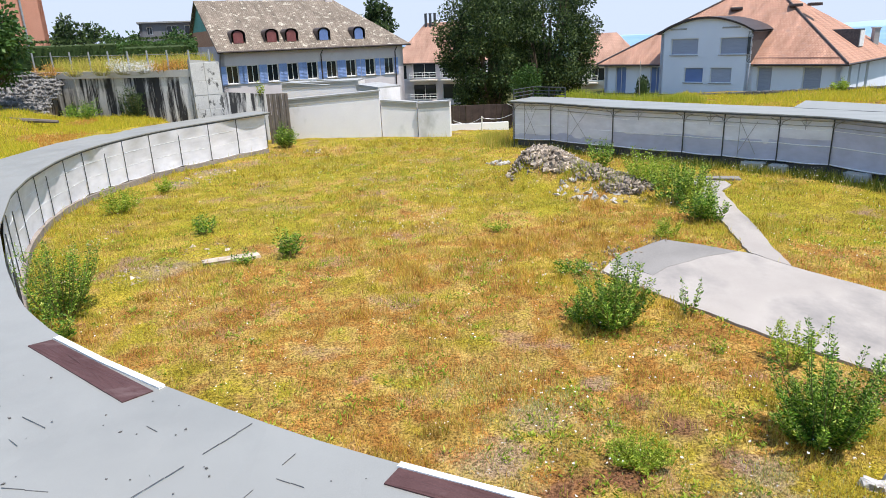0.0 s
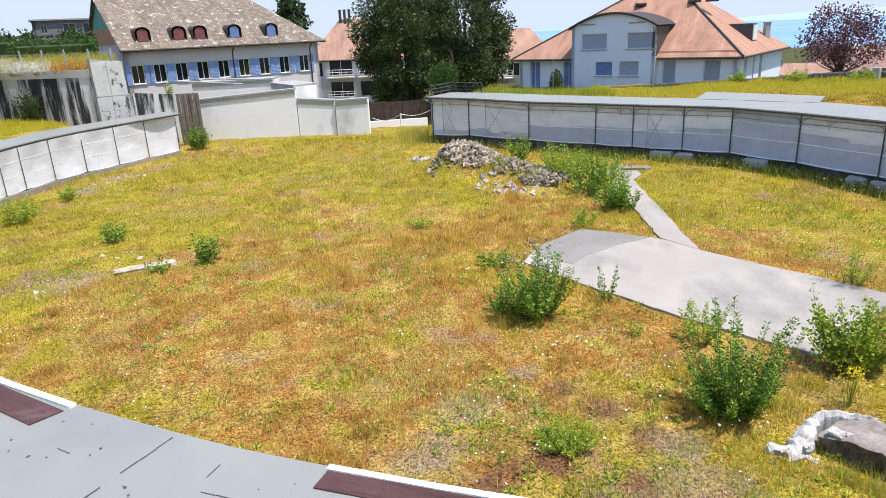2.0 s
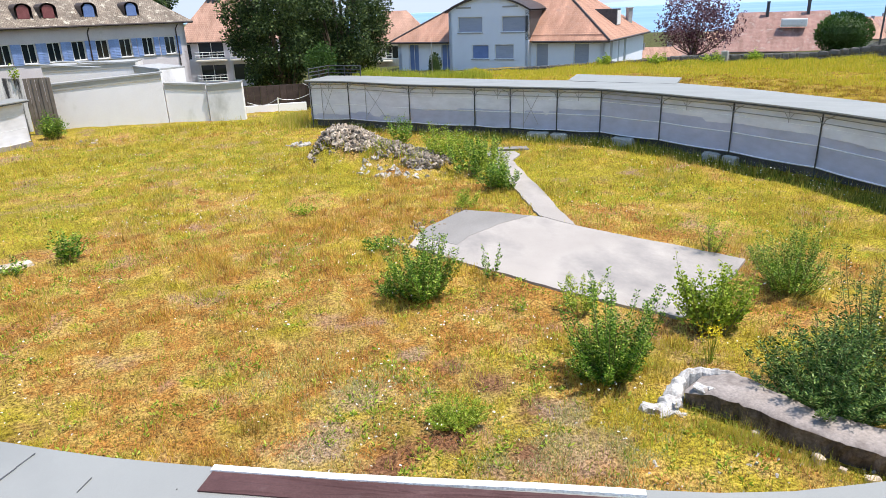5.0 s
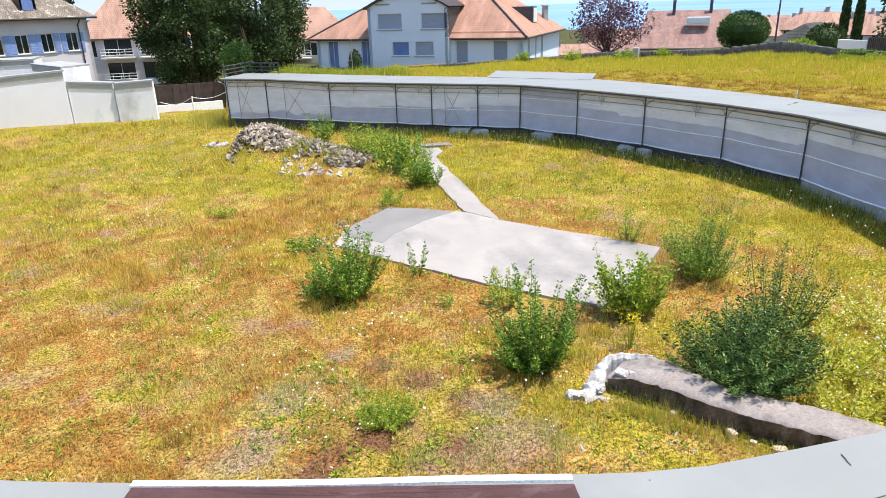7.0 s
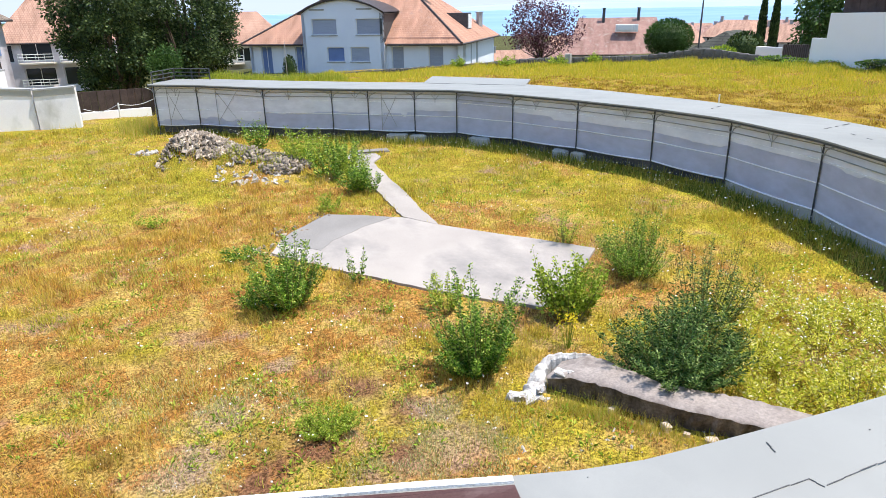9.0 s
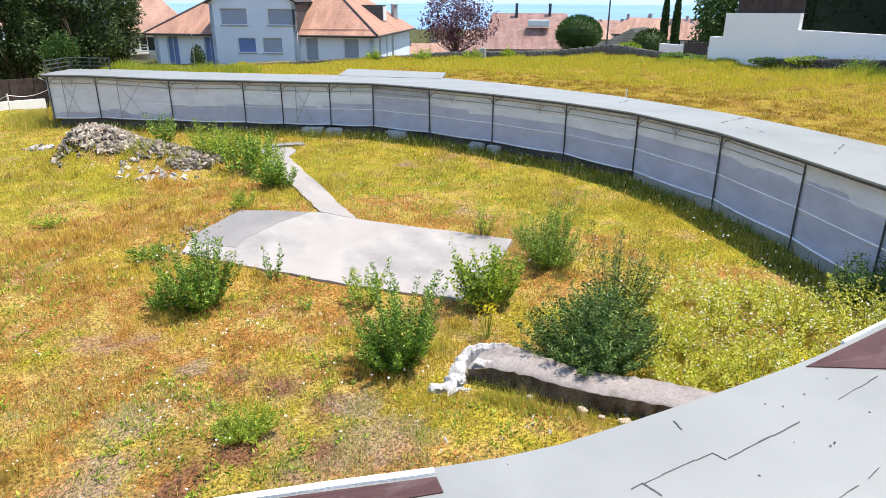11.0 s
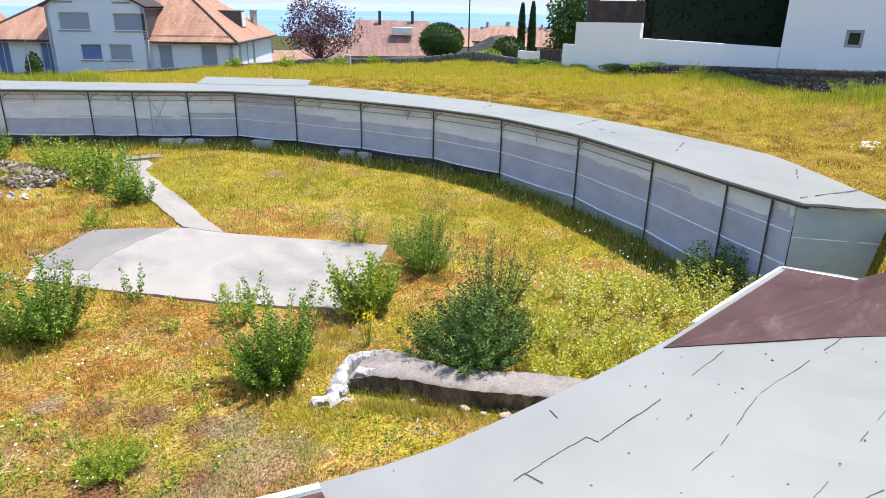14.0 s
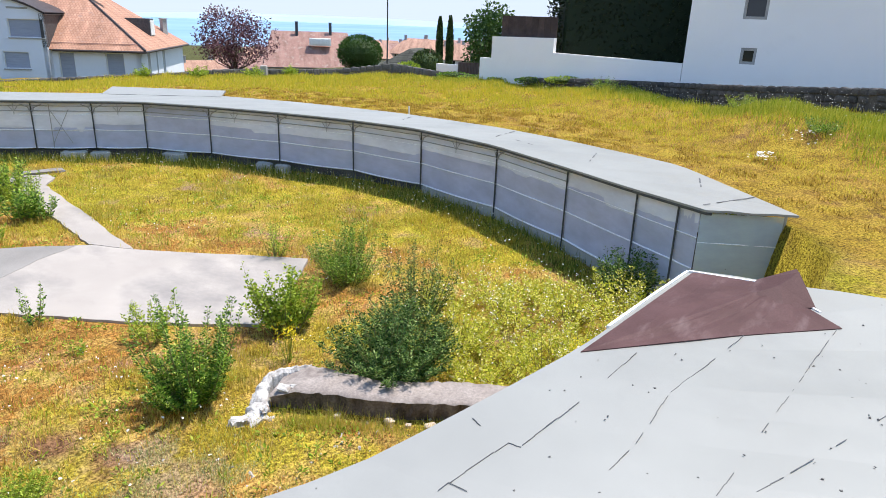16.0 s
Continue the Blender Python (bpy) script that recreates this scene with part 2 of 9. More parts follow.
M_LITTER = leafy("dead_litter", [(0.0, (0.10, 0.05, 0.025)), (0.6, (0.27, 0.14, 0.06)), (1.0, (0.50, 0.34, 0.18))], 0.15, 0.8)
M_STRIP = leafy("lush_strip_blades", [(0.0, (0.20, 0.28, 0.02)), (0.5, (0.42, 0.46, 0.04)), (1.0, (0.62, 0.55, 0.10))], 0.4, 0.7)
M_RUST = leafy("rusty_straw", [(0.0, (0.36, 0.14, 0.03)), (0.5, (0.66, 0.32, 0.07)), (1.0, (0.82, 0.52, 0.17))], 0.35, 0.7)
M_TUSSOCK = leafy("mown_tussock_blades", [(0.0, (0.17, 0.095, 0.02)), (0.4, (0.44, 0.28, 0.04)), (1.0, (0.66, 0.46, 0.08))], 0.3, 0.7)
M_MAT = leafy("grey_green_mat", [(0.0, (0.30, 0.34, 0.10)), (0.5, (0.46, 0.46, 0.18)), (1.0, (0.64, 0.58, 0.32))], 0.3, 0.7)
# blade greens lowered to deepen the shadow at the foot of the net
M_SHADY = leafy("shade_darkened_grass", [(0.0, (0.07, 0.11, 0.015)), (0.6, (0.24, 0.27, 0.035)), (1.0, (0.52, 0.46, 0.10))], 0.3, 0.7)
M_TALL = leafy("tall_grass", [(0.0, (0.38, 0.42, 0.04)), (0.5, (0.60, 0.52, 0.09)), (1.0, (0.70, 0.52, 0.18))], 0.45, 0.7)
M_FLOWER = leafy("white_umbels", [(0.0, (0.75, 0.76, 0.72)), (1.0, (0.85, 0.82, 0.80))], 0.3, 0.8)
M_YELLOW = leafy("yellow_flowers", [(0.0, (0.75, 0.55, 0.02)), (1.0, (0.8, 0.65, 0.04))], 0.3, 0.8)
M_LEAF = leafy("fresh_leaves", [(0.0, (0.025, 0.075, 0.008)), (0.5, (0.12, 0.26, 0.022)), (0.85, (0.34, 0.48, 0.06)), (1.0, (0.60, 0.68, 0.14))], 0.25, 0.38)
M_LEAF_LIGHT = leafy("light_leaves", [(0.0, (0.12, 0.20, 0.015)), (0.5, (0.30, 0.42, 0.035)), (1.0, (0.58, 0.62, 0.10))], 0.4)
M_LEAF_YELLOW = leafy("yellow_green_leaves", [(0.0, (0.26, 0.33, 0.02)), (0.4, (0.60, 0.59, 0.05)), (0.85, (0.82, 0.74, 0.14)), (1.0, (0.88, 0.86, 0.58))], 0.45)
M_LEAF_GREY = leafy("greyish_leaves", [(0.0, (0.012, 0.035, 0.008)), (0.5, (0.055, 0.125, 0.022)), (0.85, (0.20, 0.31, 0.06)), (1.0, (0.40, 0.50, 0.18))], 0.2, 0.6)
M_LEAF_DARK = leafy("dark_tree_leaves", [(0.0, (0.016, 0.032, 0.012)), (0.5, (0.040, 0.072, 0.020)), (0.85, (0.085, 0.13, 0.035)), (1.0, (0.17, 0.22, 0.07))], 0.2, 0.6)
# hedge green taken almost to black: its deep shade is in the leaf colour
M_LEAF_SHADE = leafy("shaded_hedge_leaves", [(0.0, (0.006, 0.012, 0.006)), (0.7, (0.012, 0.026, 0.010)), (1.0, (0.04, 0.06, 0.02))], 0.1)
M_LEAF_PLUM = leafy("plum_leaves", [(0.0, (0.055, 0.022, 0.032)), (0.6, (0.13, 0.055, 0.07)), (1.0, (0.26, 0.14, 0.14))], 0.25)
M_LEAF_HEDGE = leafy("hedge_leaves", [(0.0, (0.03, 0.075, 0.02)), (1.0, (0.09, 0.17, 0.035))], 0.2)
M_STEM = surface("stems", [(0.3, (0.15, 0.15, 0.05)), (0.7, (0.24, 0.22, 0.08))], 4, 0.9, bump=0)
M_BARK = surface("bark", [(0.3, (0.07, 0.055, 0.04)), (0.7, (0.14, 0.11, 0.08))], 3, 0.95, 30)
M_ROOFING = surface("grey_roofing_sheet", [(0.25, (0.232, 0.228, 0.208)), (0.75, (0.282, 0.278, 0.255))], 0.5, 0.5, 160, 0.07, 0.08, stain=(0.205, 0.203, 0.186), stain_scale=0.35, stain_at=(0.52, 0.75), spec=1.0)
M_SEAM = surface("bitumen_seam", [(0.3, (0.08, 0.08, 0.082)), (0.7, (0.16, 0.16, 0.16))], 8, 0.8, bump=0.2)
M_BROWN = surface("brown_membrane", [(0.3, (0.068, 0.032, 0.030)), (0.7, (0.105, 0.054, 0.052))], 1.6, 0.65, 60, 0.15, 0.2, stain=(0.15, 0.098, 0.094), stain_scale=1.3, stain_at=(0.55, 0.75), stain_stretch=(1, 3, 1), spec=0.2)
M_WHITE_EDGE = surface("white_flashing", [(0.3, (0.70, 0.70, 0.68)), (0.7, (0.82, 0.82, 0.80))], 3, 0.6, stain=(0.4, 0.38, 0.36), stain_scale=3, stain_at=(0.62, 0.72))
M_DARK_METAL = surface("dark_steel", [(0.3, (0.05, 0.053, 0.06)), (0.7, (0.10, 0.105, 0.11))], 6, 0.55, bump=0.1, metal=0.3)
M_GALV = surface("galvanised_steel", [(0.3, (0.32, 0.33, 0.34)), (0.7, (0.46, 0.47, 0.48))], 8, 0.5, bump=0.1, metal=0.5)
M_NET_WHITE = netting("white_screen_cloth", (0.78, 0.77, 0.815), 0.04, 0.12)
M_NET_GREY = netting("grey_screen_cloth", (0.73, 0.745, 0.90), 0.22, 0.22)
M_NET_END = netting("clear_end_net", (0.76, 0.87, 0.99), 0.24, 0.35)
# pale colour standing for the bright background seen through the net
M_LIT_BAND = netting("pale_lit_band", (0.86, 0.86, 0.92), 0.15, 0.1)
M_HEM = surface("pale_hem_tape", [(0.3, (0.80, 0.81, 0.83)), (0.7, (0.87, 0.88, 0.89))], 5, 0.7, bump=0)
M_CONCRETE = surface("weathered_concrete", [(0.25, (0.34, 0.33, 0.31)), (0.75, (0.47, 0.46, 0.43))], 0.7, 0.9, 50, 0.12, 0.3, stain=(0.24, 0.23, 0.21), stain_scale=0.8, stain_at=(0.58, 0.72))
M_SLAB = surface("pale_concrete_slab", [(0.3, (0.315, 0.28, 0.25)), (0.7, (0.425, 0.38, 0.338))], 0.35, 0.85, 70, 0.10, 0.2, stain=(0.235, 0.215, 0.20), stain_scale=0.5, stain_stretch=(1.0, 0.6, 1.0), stain_at=(0.48, 0.68))
M_SLAB_DARK = surface("darker_old_slab", [(0.3, (0.20, 0.185, 0.17)), (0.7, (0.28, 0.26, 0.24))], 0.5, 0.9, 60, 0.15, 0.3)
M_STREAKED = surface("streaked_board_concrete", [(0.3, (0.42, 0.41, 0.41)), (0.7, (0.62, 0.61, 0.60))], 0.9, 0.9, 30, 0.15, 0.3, stretch=(1.2, 1.2, 0.25), stain=(0.032, 0.032, 0.035), stain_scale=1.15, stain_stretch=(1.7, 1.7, 0.16), stain_at=(0.455, 0.540))
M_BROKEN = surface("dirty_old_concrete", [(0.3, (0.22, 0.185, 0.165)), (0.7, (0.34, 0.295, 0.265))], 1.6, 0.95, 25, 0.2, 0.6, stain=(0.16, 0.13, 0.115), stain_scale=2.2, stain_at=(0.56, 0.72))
# streaky concrete with the shade of the wall's front put into its tone
M_BROKEN_FACE = surface("shade_dark_streaky_concrete", [(0.35, (0.07, 0.055, 0.048)), (0.65, (0.24, 0.195, 0.17))], 5.0, 0.95, 25, 0.3, 0.7, stretch=(1, 1, 0.25))
M_BLOTCH = surface("mottled_shuttered_concrete", [(0.3, (0.44, 0.43, 0.42)), (0.7, (0.60, 0.59, 0.57))], 0.9, 0.9, 40, 0.15, 0.3, stain=(0.09, 0.09, 0.09), stain_scale=3.2, stain_stretch=(1.0, 1.0, 0.6), stain_at=(0.55, 0.62))
M_PODIUM = surface("old_podium_stone", [(0.3, (0.085, 0.08, 0.075)), (0.7, (0.17, 0.16, 0.15))], 1.5, 0.95, 20, 0.3, 0.6)
M_PLASTER_IN = surface("pale_inner_lining", [(0.3, (0.80, 0.80, 0.80)), (0.7, (0.86, 0.86, 0.86))], 0.8, 0.9)
M_WHITE_WALL = surface("white_render", [(0.3, (0.84, 0.84, 0.85)), (0.7, (0.88, 0.88, 0.89))], 0.5, 0.85, 60, 0.04, 0.15, stain=(0.78, 0.78, 0.78), stain_scale=0.5, stain_at=(0.6, 0.8))
M_ANNEX = surface("chalky_white_wall", [(0.3, (0.80, 0.77, 0.79)), (0.7, (0.86, 0.84, 0.86))], 0.7, 0.9, 40, 0.08, 0.2, stain=(0.50, 0.49, 0.47), stain_scale=0.5, stain_stretch=(1, 1, 0.6), stain_at=(0.55, 0.75))
M_HOUSE_OLD = surface("aged_pale_render", [(0.3, (0.60, 0.54, 0.56)), (0.7, (0.70, 0.645, 0.665))], 0.4, 0.9, 30, 0.08, 0.2, stain=(0.42, 0.38, 0.34), stain_scale=0.35, stain_at=(0.58, 0.75))
M_HOUSE_NEW = surface("cool_white_render", [(0.3, (0.73, 0.765, 0.86)), (0.7, (0.79, 0.825, 0.91))], 0.4, 0.85, 40, 0.04, 0.1)
M_CREAM = surface("cream_render", [(0.3, (0.60, 0.52, 0.42)), (0.7, (0.70, 0.63, 0.53))], 0.4, 0.85)
M_PINK = surface("salmon_render", [(0.3, (0.55, 0.25, 0.17)), (0.7, (0.63, 0.31, 0.22))], 0.4, 0.85)
M_GREYBUILD = surface("slate_cladding", [(0.3, (0.16, 0.16, 0.18)), (0.7, (0.22, 0.22, 0.24))], 0.5, 0.7)
M_SHUTTER = surface("blue_shutters", [(0.3, (0.24, 0.34, 0.62)), (0.7, (0.31, 0.41, 0.68))], 2, 0.7, stretch=(1, 1, 8), spread=0.08)
M_BLIND = surface("grey_blue_blinds", [(0.3, (0.30, 0.33, 0.42)), (0.7, (0.38, 0.41, 0.50))], 1, 0.6, stretch=(1, 1, 20), spread=0.1)
M_BLUEDOOR = surface("blue_glazed_door", [(0.3, (0.13, 0.20, 0.42)), (0.7, (0.19, 0.27, 0.50))], 1, 0.3, spread=0.1)
M_FRAME = surface("white_window_frame", [(0.3, (0.68, 0.68, 0.66)), (0.7, (0.78, 0.78, 0.76))], 3, 0.6, bump=0)
M_STONE_FRAME = surface("grey_stone_frame", [(0.3, (0.30, 0.30, 0.30)), (0.7, (0.40, 0.40, 0.39))], 3, 0.9)
M_GLASS = glassy("window_glass")
M_REDPANEL = surface("dull_red_shutter", [(0.3, (0.16, 0.05, 0.05)), (0.7, (0.24, 0.085, 0.085))], 2, 0.7)
M_GUTTER = surface("dark_gutter", [(0.3, (0.05, 0.04, 0.04)), (0.7, (0.09, 0.07, 0.065))], 3, 0.5, bump=0, metal=0.3)
M_ROOF_OLD = tiled("grey_brown_tiles", (0.22, 0.18, 0.145), (0.30, 0.25, 0.20), (0.12, 0.10, 0.085), 0.16, 0.2, lichen=(0.52, 0.47, 0.38))
M_ROOF_RED = tiled("salmon_tiles", (0.43, 0.235, 0.165), (0.50, 0.295, 0.21), (0.37, 0.20, 0.14), 0.30, 0.24, lichen=(0.36, 0.22, 0.17))
M_ROOF_PALE = tiled("pale_salmon_tiles", (0.45, 0.27, 0.20), (0.52, 0.33, 0.25), (0.38, 0.22, 0.16), 0.3, 0.24)
M_ROOF_BROWN = tiled("brown_tiles", (0.34, 0.20, 0.17), (0.42, 0.26, 0.22), (0.29, 0.17, 0.145), 0.2, 0.22, lichen=(0.40, 0.31, 0.27))
M_ROOF_GREY = tiled("grey_slates", (0.07, 0.073, 0.062), (0.085, 0.088, 0.075), (0.04, 0.041, 0.038), 0.35, 3.0)
M_GREEN_GABLE = surface("green_gable_boards", [(0.3, (0.12, 0.34, 0.28)), (0.7, (0.18, 0.42, 0.34))], 0.6, 0.8)
M_ORANGE_GABLE = surface("orange_gable_band", [(0.3, (0.48, 0.26, 0.15)), (0.7, (0.55, 0.32, 0.20))], 0.6, 0.85)
M_RUBBLE = surface("grey_limestone_rubble", [(0.3, (0.23, 0.19, 0.155)), (0.7, (0.50, 0.43, 0.36))], 2.5, 0.95, 25, 0.25, 0.6, spread=0.3, island=0.55)
M_CRUST = surface("white_crumbled_crust", [(0.3, (0.40, 0.38, 0.36)), (0.7, (0.62, 0.60, 0.58))], 5, 0.95, 40, 0.2, 0.8, stain=(0.28, 0.24, 0.21), stain_scale=3.4, stain_at=(0.50, 0.62))
M_PALE_STONE = surface("pale_limestone", [(0.3, (0.32, 0.29, 0.26)), (0.7, (0.52, 0.48, 0.43))], 3, 0.9, 25, 0.15, 0.6, spread=0.15)
M_STONE_WALL = surface("dark_field_stone", [(0.3, (0.045, 0.042, 0.04)), (0.7, (0.11, 0.102, 0.095))], 2.2, 0.95, 15, 0.35, 0.8, spread=0.35)
M_MORTAR = surface("dark_mortar", [(0.3, (0.07, 0.065, 0.06)), (0.7, (0.12, 0.11, 0.10))], 3, 0.95, 30)
M_WOOD_DARK = surface("dark_timber", [(0.3, (0.045, 0.032, 0.03)), (0.7, (0.085, 0.06, 0.055))], 2, 0.8, 40, spread=0.15)
M_WOOD_GREY = surface("weathered_timber", [(0.3, (0.14, 0.115, 0.10)), (0.7, (0.22, 0.19, 0.165))], 2, 0.9, 40, spread=0.2)
M_GRAVEL = surface("grey_gravel", [(0.3, (0.16, 0.155, 0.15)), (0.7, (0.32, 0.31, 0.30))], 3, 0.95, 12, 0.4, 0.9, bump_far=0.1)
M_HILL = surface("hazy_far_shore", [(0.3, (0.30, 0.42, 0.58)), (0.7, (0.36, 0.48, 0.63))], 0.002, 1.0, bump=0, grain=0.03)


def water_material():
    m, nd, ln = nodes_of("lake_water")
    bs = nd["Principled BSDF"]
    pos = nd.new("ShaderNodeNewGeometry").outputs["Position"]
    n = noise_node(nd, ln, pos, 0.0016, 4.0, 0.6, (0.5, 2.5, 1))
    rp = ramp_node(nd, [(0.3, (0.14, 0.27, 0.46)), (0.7, (0.24, 0.38, 0.55))])
    ln.new(n.outputs[0], rp.inputs[0])
    ln.new(rp.outputs[0], bs.inputs["Base Color"])
    bs.inputs["Roughness"].default_value = 0.45
    bs.inputs["Specular IOR Level"].default_value = 0.12
    return m


M_WATER = water_material()


# ---- building helpers ----
class Geo:
    """Vertices and faces gathered for one mesh, about an origin."""

    def __init__(self, at=None):
        self.v, self.f, self.o = [], [], Vector(at.location) if at is not None else Vector((0, 0, 0))
        self.uv = None

    def add(self, pts, faces):
        n = len(self.v)
        self.v += [tuple(Vector(p) - self.o) for p in pts]
        self.f += [tuple(i + n for i in f) for f in faces]
        return self

    def quad(self, *p):
        return self.add(p, [tuple(range(len(p)))])

    def prism(self, poly, z0, z1):
        """A plan polygon (counter-clockwise) between two heights."""
        n = len(poly)
        pts = [(x, y, z0) for x, y in poly] + [(x, y, z1) for x, y in poly]
        return self.add(pts, [tuple(range(n))[::-1], tuple(range(n, 2 * n))] + [(i, (i + 1) % n, n + (i + 1) % n, n + i) for i in range(n)])

    def slab(self, poly, thick):
        """A thick sheet under a polygon in space."""
        n = len(poly)
        a, b, c = Vector(poly[0]), Vector(poly[1]), Vector(poly[2])
        nn = (b - a).cross(c - a).normalized()
        if nn.z < 0:
            poly, nn = poly[::-1], -nn
        pts = [Vector(p) for p in poly] + [Vector(p) - nn * thick for p in poly]
        return self.add(pts, [tuple(range(n)), tuple(range(n, 2 * n))[::-1]] + [((i + 1) % n, i, n + i, n + (i + 1) % n) for i in range(n)])

    def box(self, c, s, rz=0.0, edge=0.0, tilt=None):
        """A box about its centre with chamfered upright and level edges."""
        hx, hy, hz = s[0] / 2, s[1] / 2, s[2] / 2
        e = min(edge, hx * 0.9, hy * 0.9, hz * 0.9)
        rot = Matrix.Rotation(rz, 3, "Z") if tilt is None else Matrix.Rotation(rz, 3, "Z") @ tilt
        c = Vector(c)
        if e <= 0:
            p = [(x, y, z) for z in (-hz, hz) for x, y in ((-hx, -hy), (hx, -hy), (hx, hy), (-hx, hy))]
            fs = [(3, 2, 1, 0), (4, 5, 6, 7)] + [(i, (i + 1) % 4, 4 + (i + 1) % 4, 4 + i) for i in range(4)]
        else:
            def ring(ax, ay, z):
                return [(-ax + e, -ay, z), (ax - e, -ay, z), (ax, -ay + e, z), (ax, ay - e, z), (ax - e, ay, z), (-ax + e, ay, z), (-ax, ay - e, z), (-ax, -ay + e, z)]
            p = ring(hx - e * 0.6, hy - e * 0.6, -hz) + ring(hx, hy, -hz + e) + ring(hx, hy, hz - e) + ring(hx - e * 0.6, hy - e * 0.6, hz)
            fs = [tuple(range(8))[::-1], tuple(range(24, 32))] + [(k * 8 + i, k * 8 + (i + 1) % 8, k * 8 + 8 + (i + 1) % 8, k * 8 + 8 + i) for k in range(3) for i in range(8)]
        return self.add([c + rot @ Vector(q) for q in p], fs)

    def beam(self, a, b, w, h=None):
        """A square bar from a to b."""
        return self.tube([a, b], [w * 0.7071, w * 0.7071], 4, turn=0.785)

    def tube(self, path, radii, n=6, turn=0.0, caps=True):
        pts, fs = [], []
        path = [Vector(p) for p in path]
        for i, p in enumerate(path):
            d = (path[min(i + 1, len(path) - 1)] - path[max(i - 1, 0)]).normalized()
            s = d.cross(Vector((0, 0, 1)) if abs(d.z) < 0.95 else Vector((0, 1, 0))).normalized()
            u = s.cross(d)
            r = radii[i] if isinstance(radii, (list, tuple)) else radii
            pts += [p + (s * math.cos(turn + 2 * math.pi * k / n) + u * math.sin(turn + 2 * math.pi * k / n)) * r for k in range(n)]
        for i in range(len(path) - 1):
            fs += [(i * n + k, i * n + (k + 1) % n, (i + 1) * n + (k + 1) % n, (i + 1) * n + k) for k in range(n)]
        if caps:
            fs += [tuple(range(n))[::-1], tuple(range((len(path) - 1) * n, len(path) * n))]
        return self.add(pts, fs)

    def wall(self, p0, p1, z0, z1, thick, holes=()):
        """A wall whose outer face runs from p0 to p1 (its outside on the right hand), with openings (u0, u1, z0, z1) right through it."""
        a, b = Vector((*p0, 0)), Vector((*p1, 0))
        d = (b - a)
        length = d.length
        d.normalize()
        inn = Vector((-d.y, d.x, 0)) * thick
        us = sorted({0.0, length, *(h[0] for h in holes), *(h[1] for h in holes)})
        zs = sorted({z0, z1, *(h[2] for h in holes), *(h[3] for h in holes)})

        def pt(u, z, back):
            return a + d * u + Vector((0, 0, z)) + (inn if back else Vector((0, 0, 0)))

        def is_open(i, k):
            if not (0 <= i < len(us) - 1 and 0 <= k < len(zs) - 1):
                return True
            u, z = (us[i] + us[i + 1]) / 2, (zs[k] + zs[k + 1]) / 2
            return any(h[0] < u < h[1] and h[2] < z < h[3] for h in holes)

        for i in range(len(us) - 1):
            for k in range(len(zs) - 1):
                if is_open(i, k):
                    continue
                u0, u1, w0, w1 = us[i], us[i + 1], zs[k], zs[k + 1]
                self.quad(pt(u0, w0, 0), pt(u1, w0, 0), pt(u1, w1, 0), pt(u0, w1, 0))
                self.quad(pt(u1, w0, 1), pt(u0, w0, 1), pt(u0, w1, 1), pt(u1, w1, 1))
                if is_open(i - 1, k):
                    self.quad(pt(u0, w0, 1), pt(u0, w0, 0), pt(u0, w1, 0), pt(u0, w1, 1))
                if is_open(i + 1, k):
                    self.quad(pt(u1, w0, 0), pt(u1, w0, 1), pt(u1, w1, 1), pt(u1, w1, 0))
                if is_open(i, k - 1):
                    self.quad(pt(u0, w0, 1), pt(u1, w0, 1), pt(u1, w0, 0), pt(u0, w0, 0))
                if is_open(i, k + 1):
                    self.quad(pt(u0, w1, 0), pt(u1, w1, 0), pt(u1, w1, 1), pt(u0, w1, 1))
        return self


def mesh_of(name, g, material, smooth=False):
    me = bpy.data.meshes.new(name)
    me.from_pydata(g.v, [], g.f)
    if g.uv:
        lay = me.uv_layers.new(name="UVMap")
        lay.data.foreach_set("uv", np.array(g.uv, np.float32).ravel())
    me.materials.append(material)
    if smooth:
        me.polygons.foreach_set("use_smooth", [True] * len(me.polygons))
    me.update()
    return me


def thing(name, at, label, category, group="", kind=""):
    ob = new(name)
    ob.location = at
    ob.empty_display_size = 0.2
    return tagged(ob, label, category, group, kind)


def part(name, g, material, parent, label="", smooth=False):
    ob = new(name, mesh_of(name, g, material, smooth))
    ob.parent = parent
    if label:
        ob["label"] = label
    return ob


def single(name, at, g, material, label, category, kind="", group="", smooth=False):
    """A thing that is one mesh; g was gathered about the same origin."""
    ob = new(name, mesh_of(name, g, material, smooth))
    ob.location = at
    return tagged(ob, label, category, group, kind)


class At:
    """An origin to gather a mesh about, before its object exists."""

    def __init__(self, at):
        self.location = Vector(at)


def fast_mesh(name, verts, tris, material, at=(0, 0, 0)):
    """One mesh from arrays of vertices and of faces of equal size."""
    me = bpy.data.meshes.new(name)
    verts = np.asarray(verts, np.float32)
    tris = np.asarray(tris, np.int32)
    k = tris.shape[1]
    me.vertices.add(len(verts))
    me.vertices.foreach_set("co", verts.ravel())
    me.loops.add(tris.size)
    me.loops.foreach_set("vertex_index", tris.ravel())
    me.polygons.add(len(tris))
    me.polygons.foreach_set("loop_start", np.arange(0, tris.size, k, dtype=np.int32))
    me.polygons.foreach_set("loop_total", np.full(len(tris), k, np.int32))
    me.materials.append(material)
    me.update(calc_edges=True)
    me.validate()
    return me


